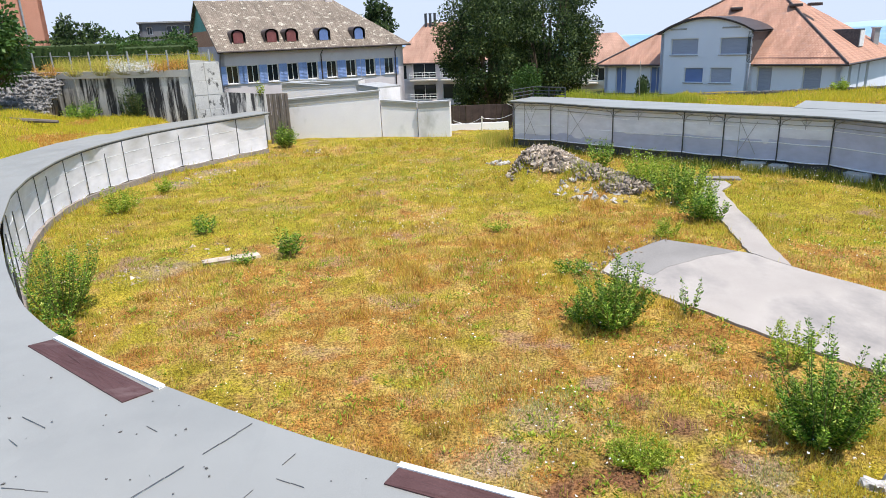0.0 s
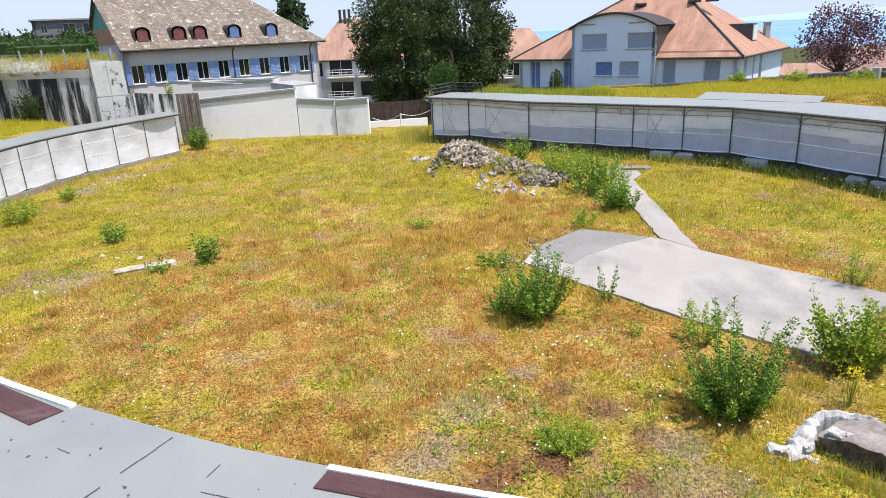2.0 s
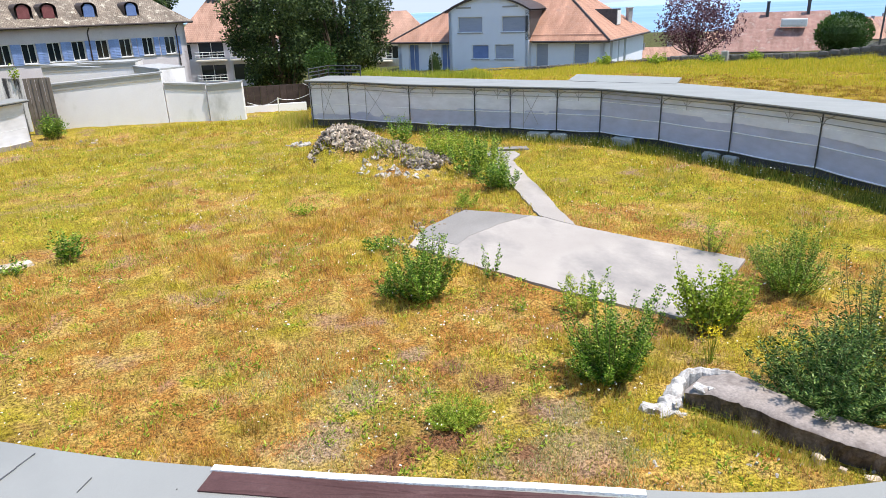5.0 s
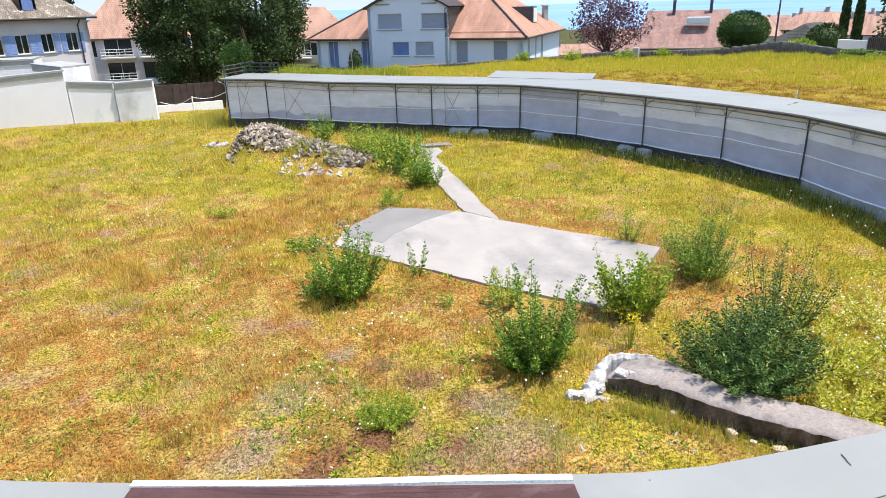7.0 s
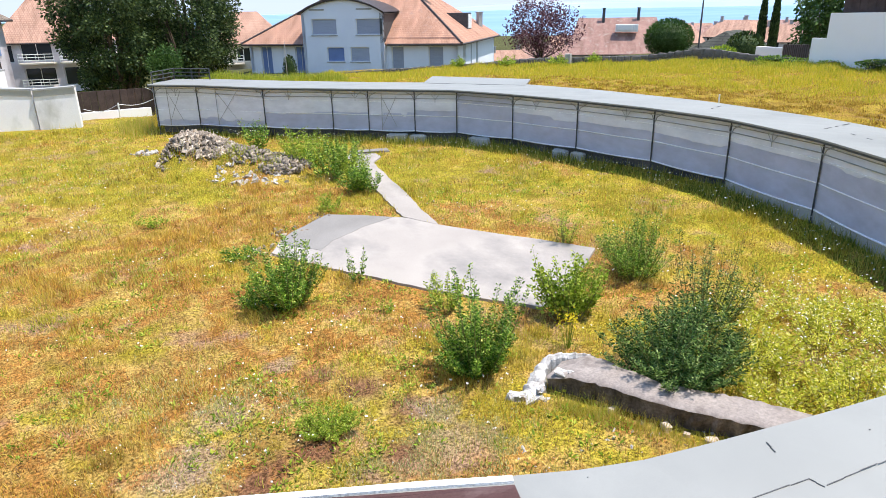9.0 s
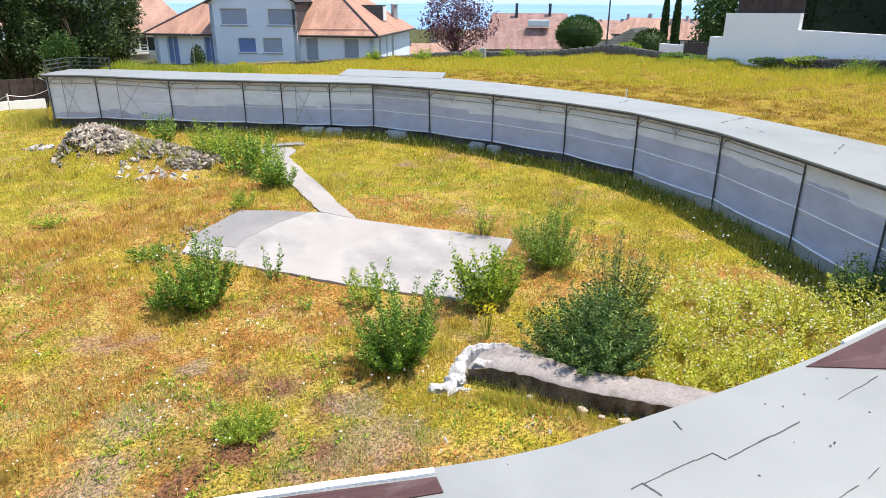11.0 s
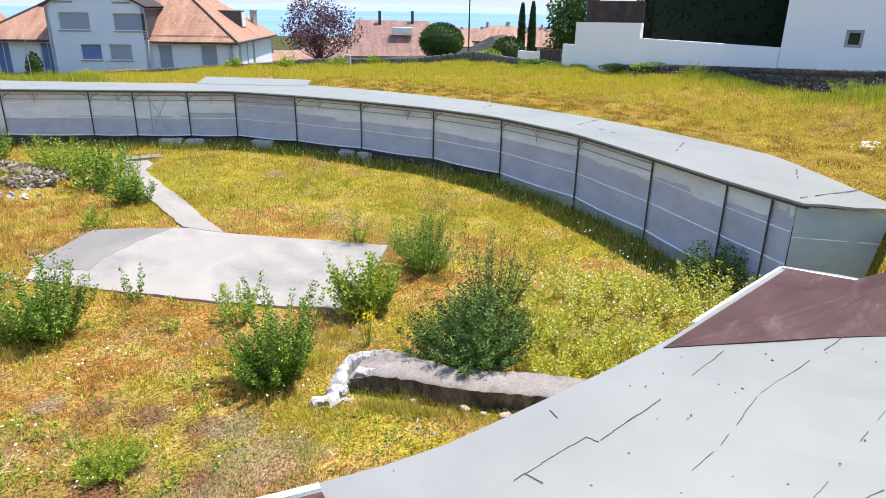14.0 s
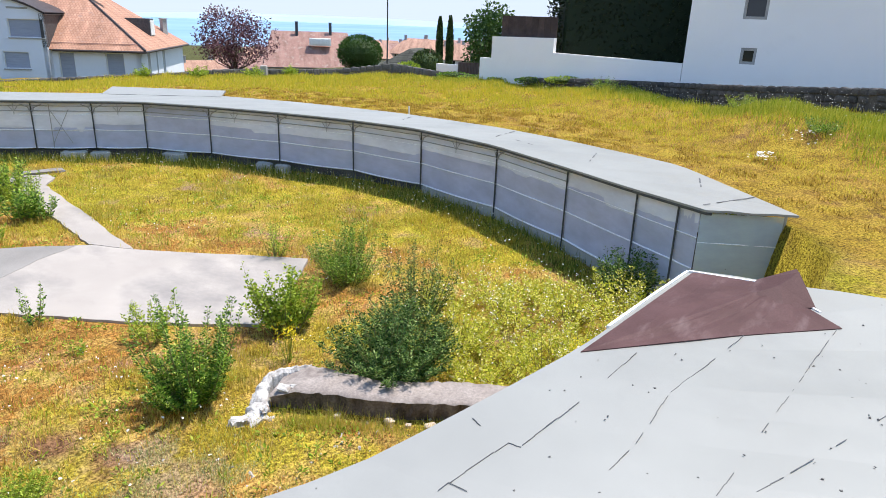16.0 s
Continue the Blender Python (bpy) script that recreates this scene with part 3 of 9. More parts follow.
def value_noise(x, y, size, seed=0):
    """Smooth noise from 0 to 1 over arrays."""
    x, y = np.asarray(x, float) / size + 500.3 + seed * 17.1, np.asarray(y, float) / size + 500.7 + seed * 9.7
    i, j = np.floor(x).astype(np.int64), np.floor(y).astype(np.int64)
    u, v = x - i, y - j
    u, v = u * u * (3 - 2 * u), v * v * (3 - 2 * v)

    def h(a, b):
        s = np.sin(a * 127.1 + b * 311.7 + seed * 74.7) * 43758.5453
        return s - np.floor(s)

    return (h(i, j) * (1 - u) + h(i + 1, j) * u) * (1 - v) + (h(i, j + 1) * (1 - u) + h(i + 1, j + 1) * u) * v


rng = np.random.default_rng(7)

# ---- the land ----
CX, CY = 1.5, 16.5
# the inner line of the oval: roof edge on the near side, screens elsewhere
OVAL = [(10.6, 1.9), (9.08, 2.0), (6.05, 2.2), (4.88, 2.39), (3.1, 2.72), (1.7, 3.34), (0.4, 3.9), (-1.18, 4.7), (-2.78, 5.7), (-4.43, 6.92), (-5.46, 7.94), (-6.64, 9.49),
        (-8.5, 12.3), (-10.6, 16.1), (-11.6, 18.6), (-12.15, 20.8), (-12.4, 22.6), (-12.2, 24.3), (-11.75, 26.2), (-10.95, 28.0), (-10.1, 29.6), (-8.3, 32.1),
        (-4.0, 34.5), (0.5, 34.5), (3.55, 31.0), (5.1, 30.0), (7.3, 27.7), (9.5, 25.6), (10.6, 24.5), (12.0, 23.2), (13.2, 22.0), (14.2, 19.7), (15.0, 17.1), (15.6, 14.3), (15.75, 11.7), (15.1, 8.7), (13.9, 6.1), (12.9, 4.35), (12.1, 3.0)]
_oa = np.array([math.atan2(y - CY, x - CX) for x, y in OVAL])
_or = np.array([math.hypot(x - CX, y - CY) for x, y in OVAL])
_k = np.argsort(_oa)
_oa, _or = _oa[_k], _or[_k]


def oval_radius(a):
    return np.interp(a, np.r_[_oa[-1] - 2 * np.pi, _oa, _oa[0] + 2 * np.pi], np.r_[_or[-1], _or, _or[0]])


# heights of the land outside the oval
LAND = [(16.5, 4, 1.85), (17.8, 8, 1.85), (18.3, 14, 1.85), (17.8, 19, 1.85), (17.5, 23.5, 1.85), (15, 27.5, 1.85), (10.5, 29, 1.95), (6.5, 32.5, 1.95), (24, 1, 2.8), (27.9, 7.9, 2.35), (32, 18.5, 2.0), (31.7, 26, 1.9), (30.2, 29.2, 1.7), (25.2, 33.6, 1.55), (23.5, 34.8, 1.5), (17.4, 41.5, 1.0), (11.4, 45.6, 0.6),
        (-8, 36, 0.0), (0, 36, 0.0), (2.6, 35, 0.0), (2.6, 38, -0.1), (3, 42, -1.2), (0, 46, -2.6), (-4, 48, -2.8), (6, 48, -2.6), (-15, 20, 1.6), (-16, 24, 1.75), (-15, 29, 1.9), (-19, 29, 2.6), (-18, 32.5, 1.9), (-23, 31, 3.2), (0, -12, 1.8), (-10, 0, 1.7), (12, -8, 1.9), (12.5, -1, 1.85), (-16, 12, 1.6), (-15, 60, -2.5), (-5, 66, -3.0), (30, 52, -1.2), (16, 66, -0.9), (45, 30, 0.5), (40, 10, 2.6)]
_L = np.array(LAND)


def land_height(x, y):
    x, y = np.asarray(x, float), np.asarray(y, float)
    d2 = (x[..., None] - _L[:, 0]) ** 2 + (y[..., None] - _L[:, 1]) ** 2 + 0.3
    w = d2 ** -1.7
    z = (w * _L[:, 2]).sum(-1) / w.sum(-1)
    d = np.hypot(x, y)
    far = np.interp(d, [0, 70, 100, 200, 420, 620, 9000], [0, 0, -3.5, -8, -16, -21, -21])
    k = np.clip((d - 60) / 30, 0, 1)
    bearing = np.degrees(np.arctan2(x, y))
    far = np.where(bearing < 9, np.interp(bearing, [-20, -11, 0], [1.2, -3.5, -3.5]) * np.clip((d - 40) / 40, 0, 1), far)
    return z * (1 - k) + far * k


def in_oval(x, y):
    a = np.arctan2(np.asarray(y, float) - CY, np.asarray(x, float) - CX)
    return np.hypot(x - CX, y - CY) - oval_radius(a)


MOUND = [(4.0, 23.6, 1.0, 1.35), (5.3, 21.9, 0.62, 1.0), (6.1, 20.6, 0.45, 0.8), (3.2, 23.2, 0.4, 0.9)]


def floor_height(x, y):
    z = 0.10 * (value_noise(x, y, 3.1, 1) - 0.5) + 0.05 * (value_noise(x, y, 0.9, 2) - 0.5)
    onslab = (np.hypot(x - 6.7, y - 12) < 5.5)
    z = np.where(onslab, np.minimum(z, 0.0) - 0.02, z)
    for mx, my, h, r in MOUND:
        z = z + h * 0.92 * np.exp(-(((x - mx) ** 2 + (y - my) ** 2) / (r * r)) ** 1.2)
    return z


def ground_height(x, y):
    x, y = np.asarray(x, float), np.asarray(y, float)
    s = in_oval(x, y)
    a = np.degrees(np.arctan2(y - CY, x - CX))
    gate = (a > 83) & (a < 122)
    k = np.where(gate, np.clip(s / 3, 0, 1), np.clip((s - 1.45) / 0.2, 0, 1))
    out = land_height(x, y) + 0.16 * (value_noise(x, y, 2.3, 3) - 0.5) + 0.10 * (value_noise(x, y, 0.7, 4) - 0.5)
    return floor_height(x, y) * (1 - k) + out * k


def build_ground():
    na = 240
    angles = np.linspace(-np.pi, np.pi, na, endpoint=False)
    inner = [0.04, 0.1, 0.17, 0.24, 0.31, 0.38, 0.45, 0.52, 0.59, 0.66, 0.73, 0.79, 0.85, 0.9, 0.95, 1.0]
    outer = [0.7, 1.4, 1.7, 2.3, 2.9, 3.6, 4.4, 5.3, 6.4, 7.7, 9.2, 11, 13, 15.5, 18.5, 22, 27, 34, 44, 58, 78, 105, 150, 220, 330, 480, 640, 900]
    r0 = oval_radius(angles)
    rows = [r0 * f for f in inner] + [r0 + o for o in outer]
    xs = np.concatenate([CX + r * np.cos(angles) for r in rows])
    ys = np.concatenate([CY + r * np.sin(angles) for r in rows])
    zs = ground_height(xs, ys)
    v = np.stack([xs, ys, zs], 1)
    v = np.vstack([v, [[CX, CY, float(ground_height(np.array([CX]), np.array([CY]))[0])]]])
    n = len(rows)
    quads = [(i * na + j, (i + 1) * na + j, (i + 1) * na + (j + 1) % na, i * na + (j + 1) % na) for i in range(n - 1) for j in range(na)]
    fan = [(len(v) - 1, j, (j + 1) % na) for j in range(na)]
    me = bpy.data.meshes.new("ground")
    me.from_pydata(v.tolist(), [], quads + fan)
    me.materials.append(M_GROUND)
    me.polygons.foreach_set("use_smooth", [True] * len(me.polygons))
    return tagged(new("ground", me), "dry yellow-green meadow floor with bare earthy patches", "ground", kind="structure")


build_ground()

g = Geo()
n = 64
g.add([(4950 * math.cos(2 * math.pi * k / n), 4950 * math.sin(2 * math.pi * k / n), -20.2) for k in range(n)], [tuple(range(n))])
tagged(new("water", mesh_of("water", g, M_WATER)), "pale turquoise lake water in the distance", "lake", kind="structure")


def far_shore():
    """Low hazy hills over the far side of the lake."""
    g = Geo()
    n = 200
    pts = []
    for k in range(n + 1):
        a = radians(-20 + 150 * k / n)
        deg = math.degrees(a)
        h = 16 + 30 * float(value_noise(deg, 0.0, 14.0, 5)) + 12 * float(value_noise(deg, 3.0, 4.0, 6))
        h *= min(1.0, max(0.1, (deg - 24) / 14))
        x, y = math.sin(a), math.cos(a)
        pts += [(x * 4300, y * 4300, -21), (x * 4380, y * 4380, -20.2 + h * 0.7), (x * 4600, y * 4600, -20.2 + h)]
    g.add(pts, [(3 * k + j, 3 * k + 3 + j, 3 * k + 4 + j, 3 * k + 1 + j) for k in range(n) for j in range(2)])
    tagged(new("backdrop", mesh_of("backdrop", g, M_HILL)), "hazy blue far shore beyond the lake", "hills", kind="structure")


far_shore()


# ---- the ring roofs ----
def lerp_poly(pts, count):
    p = np.array(pts, float)
    d = np.r_[0, np.cumsum(np.hypot(*np.diff(p[:, :2], axis=0).T))]
    t = np.linspace(0, d[-1], count)
    return np.stack([np.interp(t, d, p[:, k]) for k in range(p.shape[1])], 1)


def smooth_poly(pts, count):
    p = lerp_poly(pts, count * 4)
    for _ in range(10):
        p[1:-1] = 0.25 * p[:-2] + 0.5 * p[1:-1] + 0.25 * p[2:]
    return lerp_poly(p, count)


def ring_roof(name, inner, outer, count, label, thick=0.04):
    """A flat roof between two lines (x, y, z), with a fascia board under its inner edge."""
    a, b = smooth_poly(inner, count), smooth_poly(outer, count)
    top = thing(name, tuple(a[count // 2]), label, "roof", kind="structure")
    g = Geo(top)
    cols = 4
    rows = []
    for i in range(count):
        for k in range(cols + 1):
            q = a[i] + (b[i] - a[i]) * k / cols
            sag = 0.012 * math.sin(i * 1.7 + k * 2.3) if 0 < k < cols else 0.0
            rows.append((q[0], q[1], q[2] + sag))
    m = cols + 1
    low = [(x, y, z - thick) for x, y, z in rows]
    fs = []
    for i in range(count - 1):
        for k in range(cols):
            q = (i * m + k, i * m + k + 1, (i + 1) * m + k + 1, (i + 1) * m + k)
            fs += [q[::-1], tuple(t + len(rows) for t in q)]
        for k in (0, cols):
            q = (i * m + k, (i + 1) * m + k, (i + 1) * m + k + len(rows), i * m + k + len(rows))
            fs.append(q if k else q[::-1])
    for i in (0, count - 1):
        for k in range(cols):
            q = (i * m + k, i * m + k + 1, i * m + k + 1 + len(rows), i * m + k + len(rows))
            fs.append(q)
    g.add(rows + low, fs)
    part("roof_sheet", g, M_ROOFING, top)
    g = Geo(top)
    for i in range(count - 1):
        inn = [(p + (q - p) * 0.006) for p, q in ((a[i], b[i]), (a[i + 1], b[i + 1]))]
        g.slab([(inn[0][0], inn[0][1], inn[0][2] - thick - 0.002), (inn[1][0], inn[1][1], inn[1][2] - thick - 0.002),
                (*(inn[1] + (b[i + 1] - a[i + 1]) / np.linalg.norm(b[i + 1] - a[i + 1]) * 0.09)[:2], inn[1][2] - thick - 0.002),
                (*(inn[0] + (b[i] - a[i]) / np.linalg.norm(b[i] - a[i]) * 0.09)[:2], inn[0][2] - thick - 0.002)], 0.05)
    part("fascia", g, M_DARK_METAL, top, "dark metal edge board")
    return top


ZL, ZN, ZR = 1.74, 1.92, 2.06
LEFT_IN = [(9.08, 2.0, ZN), (6.05, 2.2, ZN), (4.88, 2.39, ZN), (3.1, 2.72, ZN), (1.7, 3.34, ZN), (0.4, 3.9, ZN), (-1.18, 4.7, ZN), (-2.78, 5.7, ZN), (-4.43, 6.92, ZN), (-5.46, 7.94, ZN), (-6.7, 9.6, 1.90), (-8.55, 12.33, 1.86),
           (-10.48, 15.83, 1.80), (-11.42, 18.15, 1.78), (-12.14, 20.8, 1.78), (-12.36, 22.6, 1.80), (-12.2, 24.35, 1.84), (-11.74, 26.3, 1.86), (-11.02, 28.02, 1.88), (-10.06, 29.55, 1.90), (-8.05, 32.2, 1.95)]
LEFT_OUT = [(9.7, -0.3, ZN), (8.6, -3.2, ZN), (6, -4.6, ZN), (3, -5.2, ZN), (0, -5.2, ZN), (-3, -4.4, ZN), (-6, -2.4, ZN), (-8.5, 1, ZN), (-10.2, 5, ZN), (-11.6, 10, 1.88), (-13.3, 15, 1.84), (-14.3, 19.5, 1.80),
            (-14.4, 22, 1.80), (-14.3, 24.6, 1.84), (-13.6, 27.2, 1.86), (-12.3, 29.6, 1.88), (-10.6, 31.6, 1.92), (-9.0, 33.4, 1.95)]
roof_left = ring_roof("ring_roof", LEFT_IN, LEFT_OUT, 90, "grey sheeted ring roof curving along the oval's edge")
RIGHT_IN = [(11.98, 2.56, ZR), (12.75, 4.35, ZR), (13.65, 6.15, ZR), (14.85, 8.75, ZR), (15.5, 11.7, ZR), (15.35, 14.25, ZR), (14.75, 17.0, ZR), (13.95, 19.55, ZR), (13.0, 21.8, ZR), (11.8, 23.0, ZR), (10.4, 24.3, ZR), (9.3, 25.4, ZR), (7.1, 27.5, ZR), (4.95, 29.8, 2.12), (3.3, 30.8, 2.16)]
RIGHT_OUT = [(12.74, 1.21, ZR), (15.8, 4.2, ZR), (17.0, 7.66, ZR), (17.6, 10.2, ZR), (17.8, 14.35, ZR), (17.2, 18.5, ZR), (16.2, 21.9, ZR), (14.2, 24.1, ZR), (11.5, 26.6, ZR), (8.6, 29.2, 2.1), (6.2, 31.6, 2.14), (4.6, 32.6, 2.16)]
roof_right = ring_roof("ring_roof", RIGHT_IN, RIGHT_OUT, 70, "pale grey flat ring roof above the dark net screen")
g = Geo(roof_right)
g.prism([(16.0, 21.4), (17.5, 23.1), (14.85, 26.9), (13.2, 24.7)], ZR - 0.05, ZR + 0.012)
part("roof_extension", g, M_ROOFING, roof_right, "wider flat grey roof bay")


def seam(parent, a, b, z, w=0.006):
    """A bitumen joint: a thin broken strip, laid just proud of the sheet."""
    a, b = Vector((*a, z)), Vector((*b, z))
    d = b - a
    side = Vector((-d.y, d.x, 0)).normalized()
    steps = max(2, int(d.length / 0.16))
    g = Geo(parent)
    for i in range(steps):
        r = float(value_noise(a.x * 7 + i * 0.9, a.y * 5, 1.0, 8))
        if r < 0.44:
            continue
        w0 = w * (0.35 + 0.9 * r)
        j = side * 0.004 * math.sin(i * 2.1 + a.x * 5)
        p, q = a + d * (i / steps) + j, a + d * ((i + 0.96) / steps) + j
        g.slab([p - side * w0 / 2, q - side * w0 / 2, q + side * w0 / 2, p + side * w0 / 2], 0.006)
    part("seam", g, M_SEAM, parent)


SEAMS = [((-2.75, 3.4), (-1.69, 4.94)), ((-1.9, 3.2), (-1.15, 4.62)), ((-2.87, 5.15), (-2.35, 4.77)), ((-1.31, 4.17), (-1.08, 4.05)), ((-3.72, 4.84), (-3.2, 4.44)), ((-3.38, 4.19), (-2.78, 4.09)), ((-4.3, 5.5), (-3.5, 5.0)), ((-3.9, 4.4), (-3.3, 4.75)),
         ((6.22, 1.71), (5.06, 1.77)), ((5.0, 1.78), (4.14, 1.87)), ((4.1, 1.97), (3.44, 2.06)), ((3.44, 2.06), (3.2, 2.08)), ((4.1, 1.97), (4.12, 1.86)), ((3.44, 2.06), (3.45, 1.75)), ((4.21, 2.37), (4.17, 2.26)),
         ((7.41, 0.93), (6.45, 1.07)), ((6.45, 1.07), (5.68, 1.20)), ((5.6, 1.2), (4.73, 1.17)), ((4.6, 1.18), (4.12, 1.23)), ((8.33, 0.13), (6.87, 0.28)), ((6.8, 0.28), (5.77, 0.38)), ((5.7, 0.39), (4.3, 0.52)),
         ((6.8, -0.53), (6.03, -0.23)), ((6.0, -0.22), (5.09, 0.13)), ((5.0, 0.16), (4.4, 0.42)), ((0.2, 3.75), (-0.4, 2.9))]
for a, b in SEAMS:
    seam(roof_left, a, b, ZN + 0.010)
for a, b in [((13.3, 3.0), (14.6, 3.4)), ((14.6, 5.9), (15.7, 6.2)), ((16.0, 9.3), (17.2, 9.4)), ((12.3, 2.7), (13.6, 2.1)), ((16.4, 13.0), (17.6, 13.4)), ((15.4, 7.6), (15.9, 8.6))]:
    seam(roof_right, a, b, ZR + 0.014, 0.03)


def membrane(parent, poly, z, hump=None, label="", rise=0.0):
    """A sheet of brown membrane laid on the roof, thin and slightly buckled."""
    g = Geo(parent)
    p = np.array(poly, float)
    c = p.mean(0) if hump is None else np.array(hump[:2])
    ring = []
    for i in range(len(p)):
        q, r = p[i], p[(i + 1) % len(p)]
        for k in range(5):
            ring.append(q + (r - q) * k / 5)
    n = len(ring)
    pts, fs = [], []
    for lv, f in enumerate((1.0, 0.75, 0.5, 0.25)):
        for i, q in enumerate(ring):
            w = c + (q - c) * f
            lift = 0.012 + rise * (1 - f) ** 1.3 + (0.012 * math.sin(i * 1.3 + lv * 2.1) if lv else 0)
            pts.append((w[0], w[1], z + max(0.01, lift)))
    pts.append((c[0], c[1], z + 0.012 + rise))
    for lv in range(3):
        fs += [(lv * n + i, lv * n + (i + 1) % n, (lv + 1) * n + (i + 1) % n, (lv + 1) * n + i) for i in range(n)]
    fs += [(3 * n + i, 3 * n + (i + 1) % n, 4 * n) for i in range(n)]
    base = [(q[0], q[1], z + 0.001) for q in ring]
    k0 = len(pts)
    pts += base
    fs += [(k0 + i, k0 + (i + 1) % n, (i + 1) % n, i) for i in range(n)]
    g.add(pts, fs)
    part("membrane_patch", g, M_BROWN, parent, label)


def edging(parent, pts, z, w=0.07):
    g = Geo(parent)
    for p, q in zip(pts[:-1], pts[1:]):
        a, b = Vector((*p, z + 0.025)), Vector((*q, z + 0.025))
        s = Vector((-(b - a).y, (b - a).x, 0)).normalized() * w / 2
        g.slab([a - s, b - s, b + s, a + s], 0.05)
    part("flashing", g, M_WHITE_EDGE, parent, "white edge flashing strip")


membrane(roof_left, [(-4.66, 6.70), (-3.01, 5.38), (-2.80, 5.57), (-4.46, 6.84)], ZN, label="dark brown membrane strip")
edging(roof_left, [(-4.44, 6.89), (-3.6, 6.24), (-2.74, 5.63)], ZN, 0.07)
membrane(roof_left, [(-0.50, 4.06), (0.9, 3.38), (2.29, 2.79), (2.34, 2.94), (0.97, 3.58), (-0.40, 4.24)], ZN, label="dark brown membrane strip")
edging(roof_left, [(-0.40, 4.27), (0.4, 3.88), (0.97, 3.62), (1.7, 3.30), (2.36, 2.99)], ZN, 0.06)
membrane(roof_left, [(5.87, 2.16), (7.27, 1.02), (8.27, 0.10), (8.84, 0.68), (9.25, 0.95), (9.0, 1.93)], ZN, hump=(8.75, 0.95), rise=0.13, label="buckled brown membrane over the roof corner")
g = Geo(roof_left)
fold = [(8.30, 1.22, 0.06), (8.85, 1.12, 0.16), (9.24, 1.00, 0.06), (9.26, 0.76, 0.27), (9.02, 0.70, 0.31), (8.66, 0.84, 0.21), (8.98, 0.52, 0.02), (8.70, 0.42, 0.02), (8.35, 0.72, 0.06)]
g.add([(x, y, ZN + z) for x, y, z in fold] + [(x, y, ZN + z - 0.012) for x, y, z in fold], [(0, 1, 5), (1, 4, 5), (1, 2, 3), (1, 3, 4), (3, 6, 4), (4, 6, 7), (4, 7, 5), (5, 7, 8), (0, 5, 8), (9, 14, 10), (10, 14, 13), (10, 12, 11), (10, 13, 12), (12, 13, 15), (13, 16, 15), (13, 14, 16), (14, 17, 16), (9, 17, 14)])
part("membrane_fold", g, M_BROWN, roof_left, "raised dark fold of loose membrane")
edging(roof_left, [(6.6, 2.17), (7.8, 2.09), (8.96, 2.0)], ZN, 0.035)
edging(roof_left, [(8.98, 1.99), (9.08, 1.5), (9.2, 1.05)], ZN, 0.04)
edging(roof_left, [(8.86, 0.66), (8.6, 0.36)], ZN, 0.03)

# ---- podium walls under the roofs ----
def ring_wall(name, pts, off, z0, z1, thick, material, label, ragged=0.0):
    """A wall along a line, set back outwards from it by off metres."""
    p = smooth_poly([(x, y) for x, y, *_ in pts], 60)
    t = np.gradient(p, axis=0)
    nrm = np.stack([t[:, 1], -t[:, 0]], 1)
    nrm /= np.linalg.norm(nrm, axis=1)[:, None]
    if ((p + nrm - (CX, CY)) ** 2).sum() < ((p - (CX, CY)) ** 2).sum():
        nrm = -nrm
    at = (*p[30], z0)
    g = Geo(At(at))
    a, b = p + nrm * off, p + nrm * (off + thick)
    for i in range(59):
        tops = [z1 + ragged * (float(value_noise(i + k, off, 2.6, 11)) - 0.5) * 2 + ragged * (float(value_noise(i, off, 1.0, 12)) - 0.5) for k in (0, 1)]
        q = [(*a[i], z0), (*a[i + 1], z0), (*b[i + 1], z0), (*b[i], z0), (*a[i], tops[0]), (*a[i + 1], tops[1]), (*b[i + 1], tops[1]), (*b[i], tops[0])]
        g.add(q, [(4, 5, 6, 7), (0, 1, 5, 4), (2, 3, 7, 6), (1, 2, 6, 5), (3, 0, 4, 7)])
    single(name, at, g, material, label, "wall", "structure")


FENCE_R = [(3.55, 31.0), (5.1, 30.05), (7.3, 27.7), (9.5, 25.6), (10.6, 24.5), (12.0, 23.2), (13.2, 22.0), (14.2, 19.7), (15.0, 17.1), (15.6, 14.3), (15.75, 11.7), (15.1, 8.7), (13.9, 6.1), (12.79, 4.08), (12.29, 3.12), (12.08, 2.70)]
FENCE_L = [(-8.3, 32.1), (-9.3, 30.75), (-10.1, 29.25), (-10.95, 28.0), (-11.6, 26.6), (-12.0, 25.1), (-12.22, 24.1), (-12.4, 22.9), (-12.3, 21.5), (-12.05, 20.0), (-11.75, 18.9), (-11.0, 16.9), (-10.2, 15.3), (-9.3, 13.7), (-8.3, 12.1), (-7.3, 10.6)]
ring_wall("wall_podium_right", FENCE_R[1:], 0.85, -0.1, 1.22, 0.3, M_PODIUM, "dark ragged ancient podium wall behind the net", 0.20)
ring_wall("wall_lining_right", FENCE_R[1:], 1.30, -0.1, 1.95, 0.1, M_PLASTER_IN, "pale lining wall behind the podium")
ring_wall("wall_podium_left", FENCE_L, 1.2, -0.1, 1.66, 0.2, M_PODIUM, "dark podium wall behind the white screen")
ring_wall("wall_podium_near", [(9.0, 2.0), (4.88, 2.39), (1.7, 3.34), (-1.18, 4.7), (-4.43, 6.92), (-6.7, 9.6)], 0.5, -0.1, 1.82, 0.25, M_PODIUM, "dark podium wall under the near roof")
ring_wall("plinth_left", FENCE_L, -0.05, -0.1, 0.22, 0.2, M_BROKEN, "low weathered concrete plinth under the white screen", 0.03)
ring_wall("plinth_pale", FENCE_R[10:], 0.05, -0.1, 0.31, 0.18, M_CONCRETE, "pale concrete plinth under the net screen", 0.03)
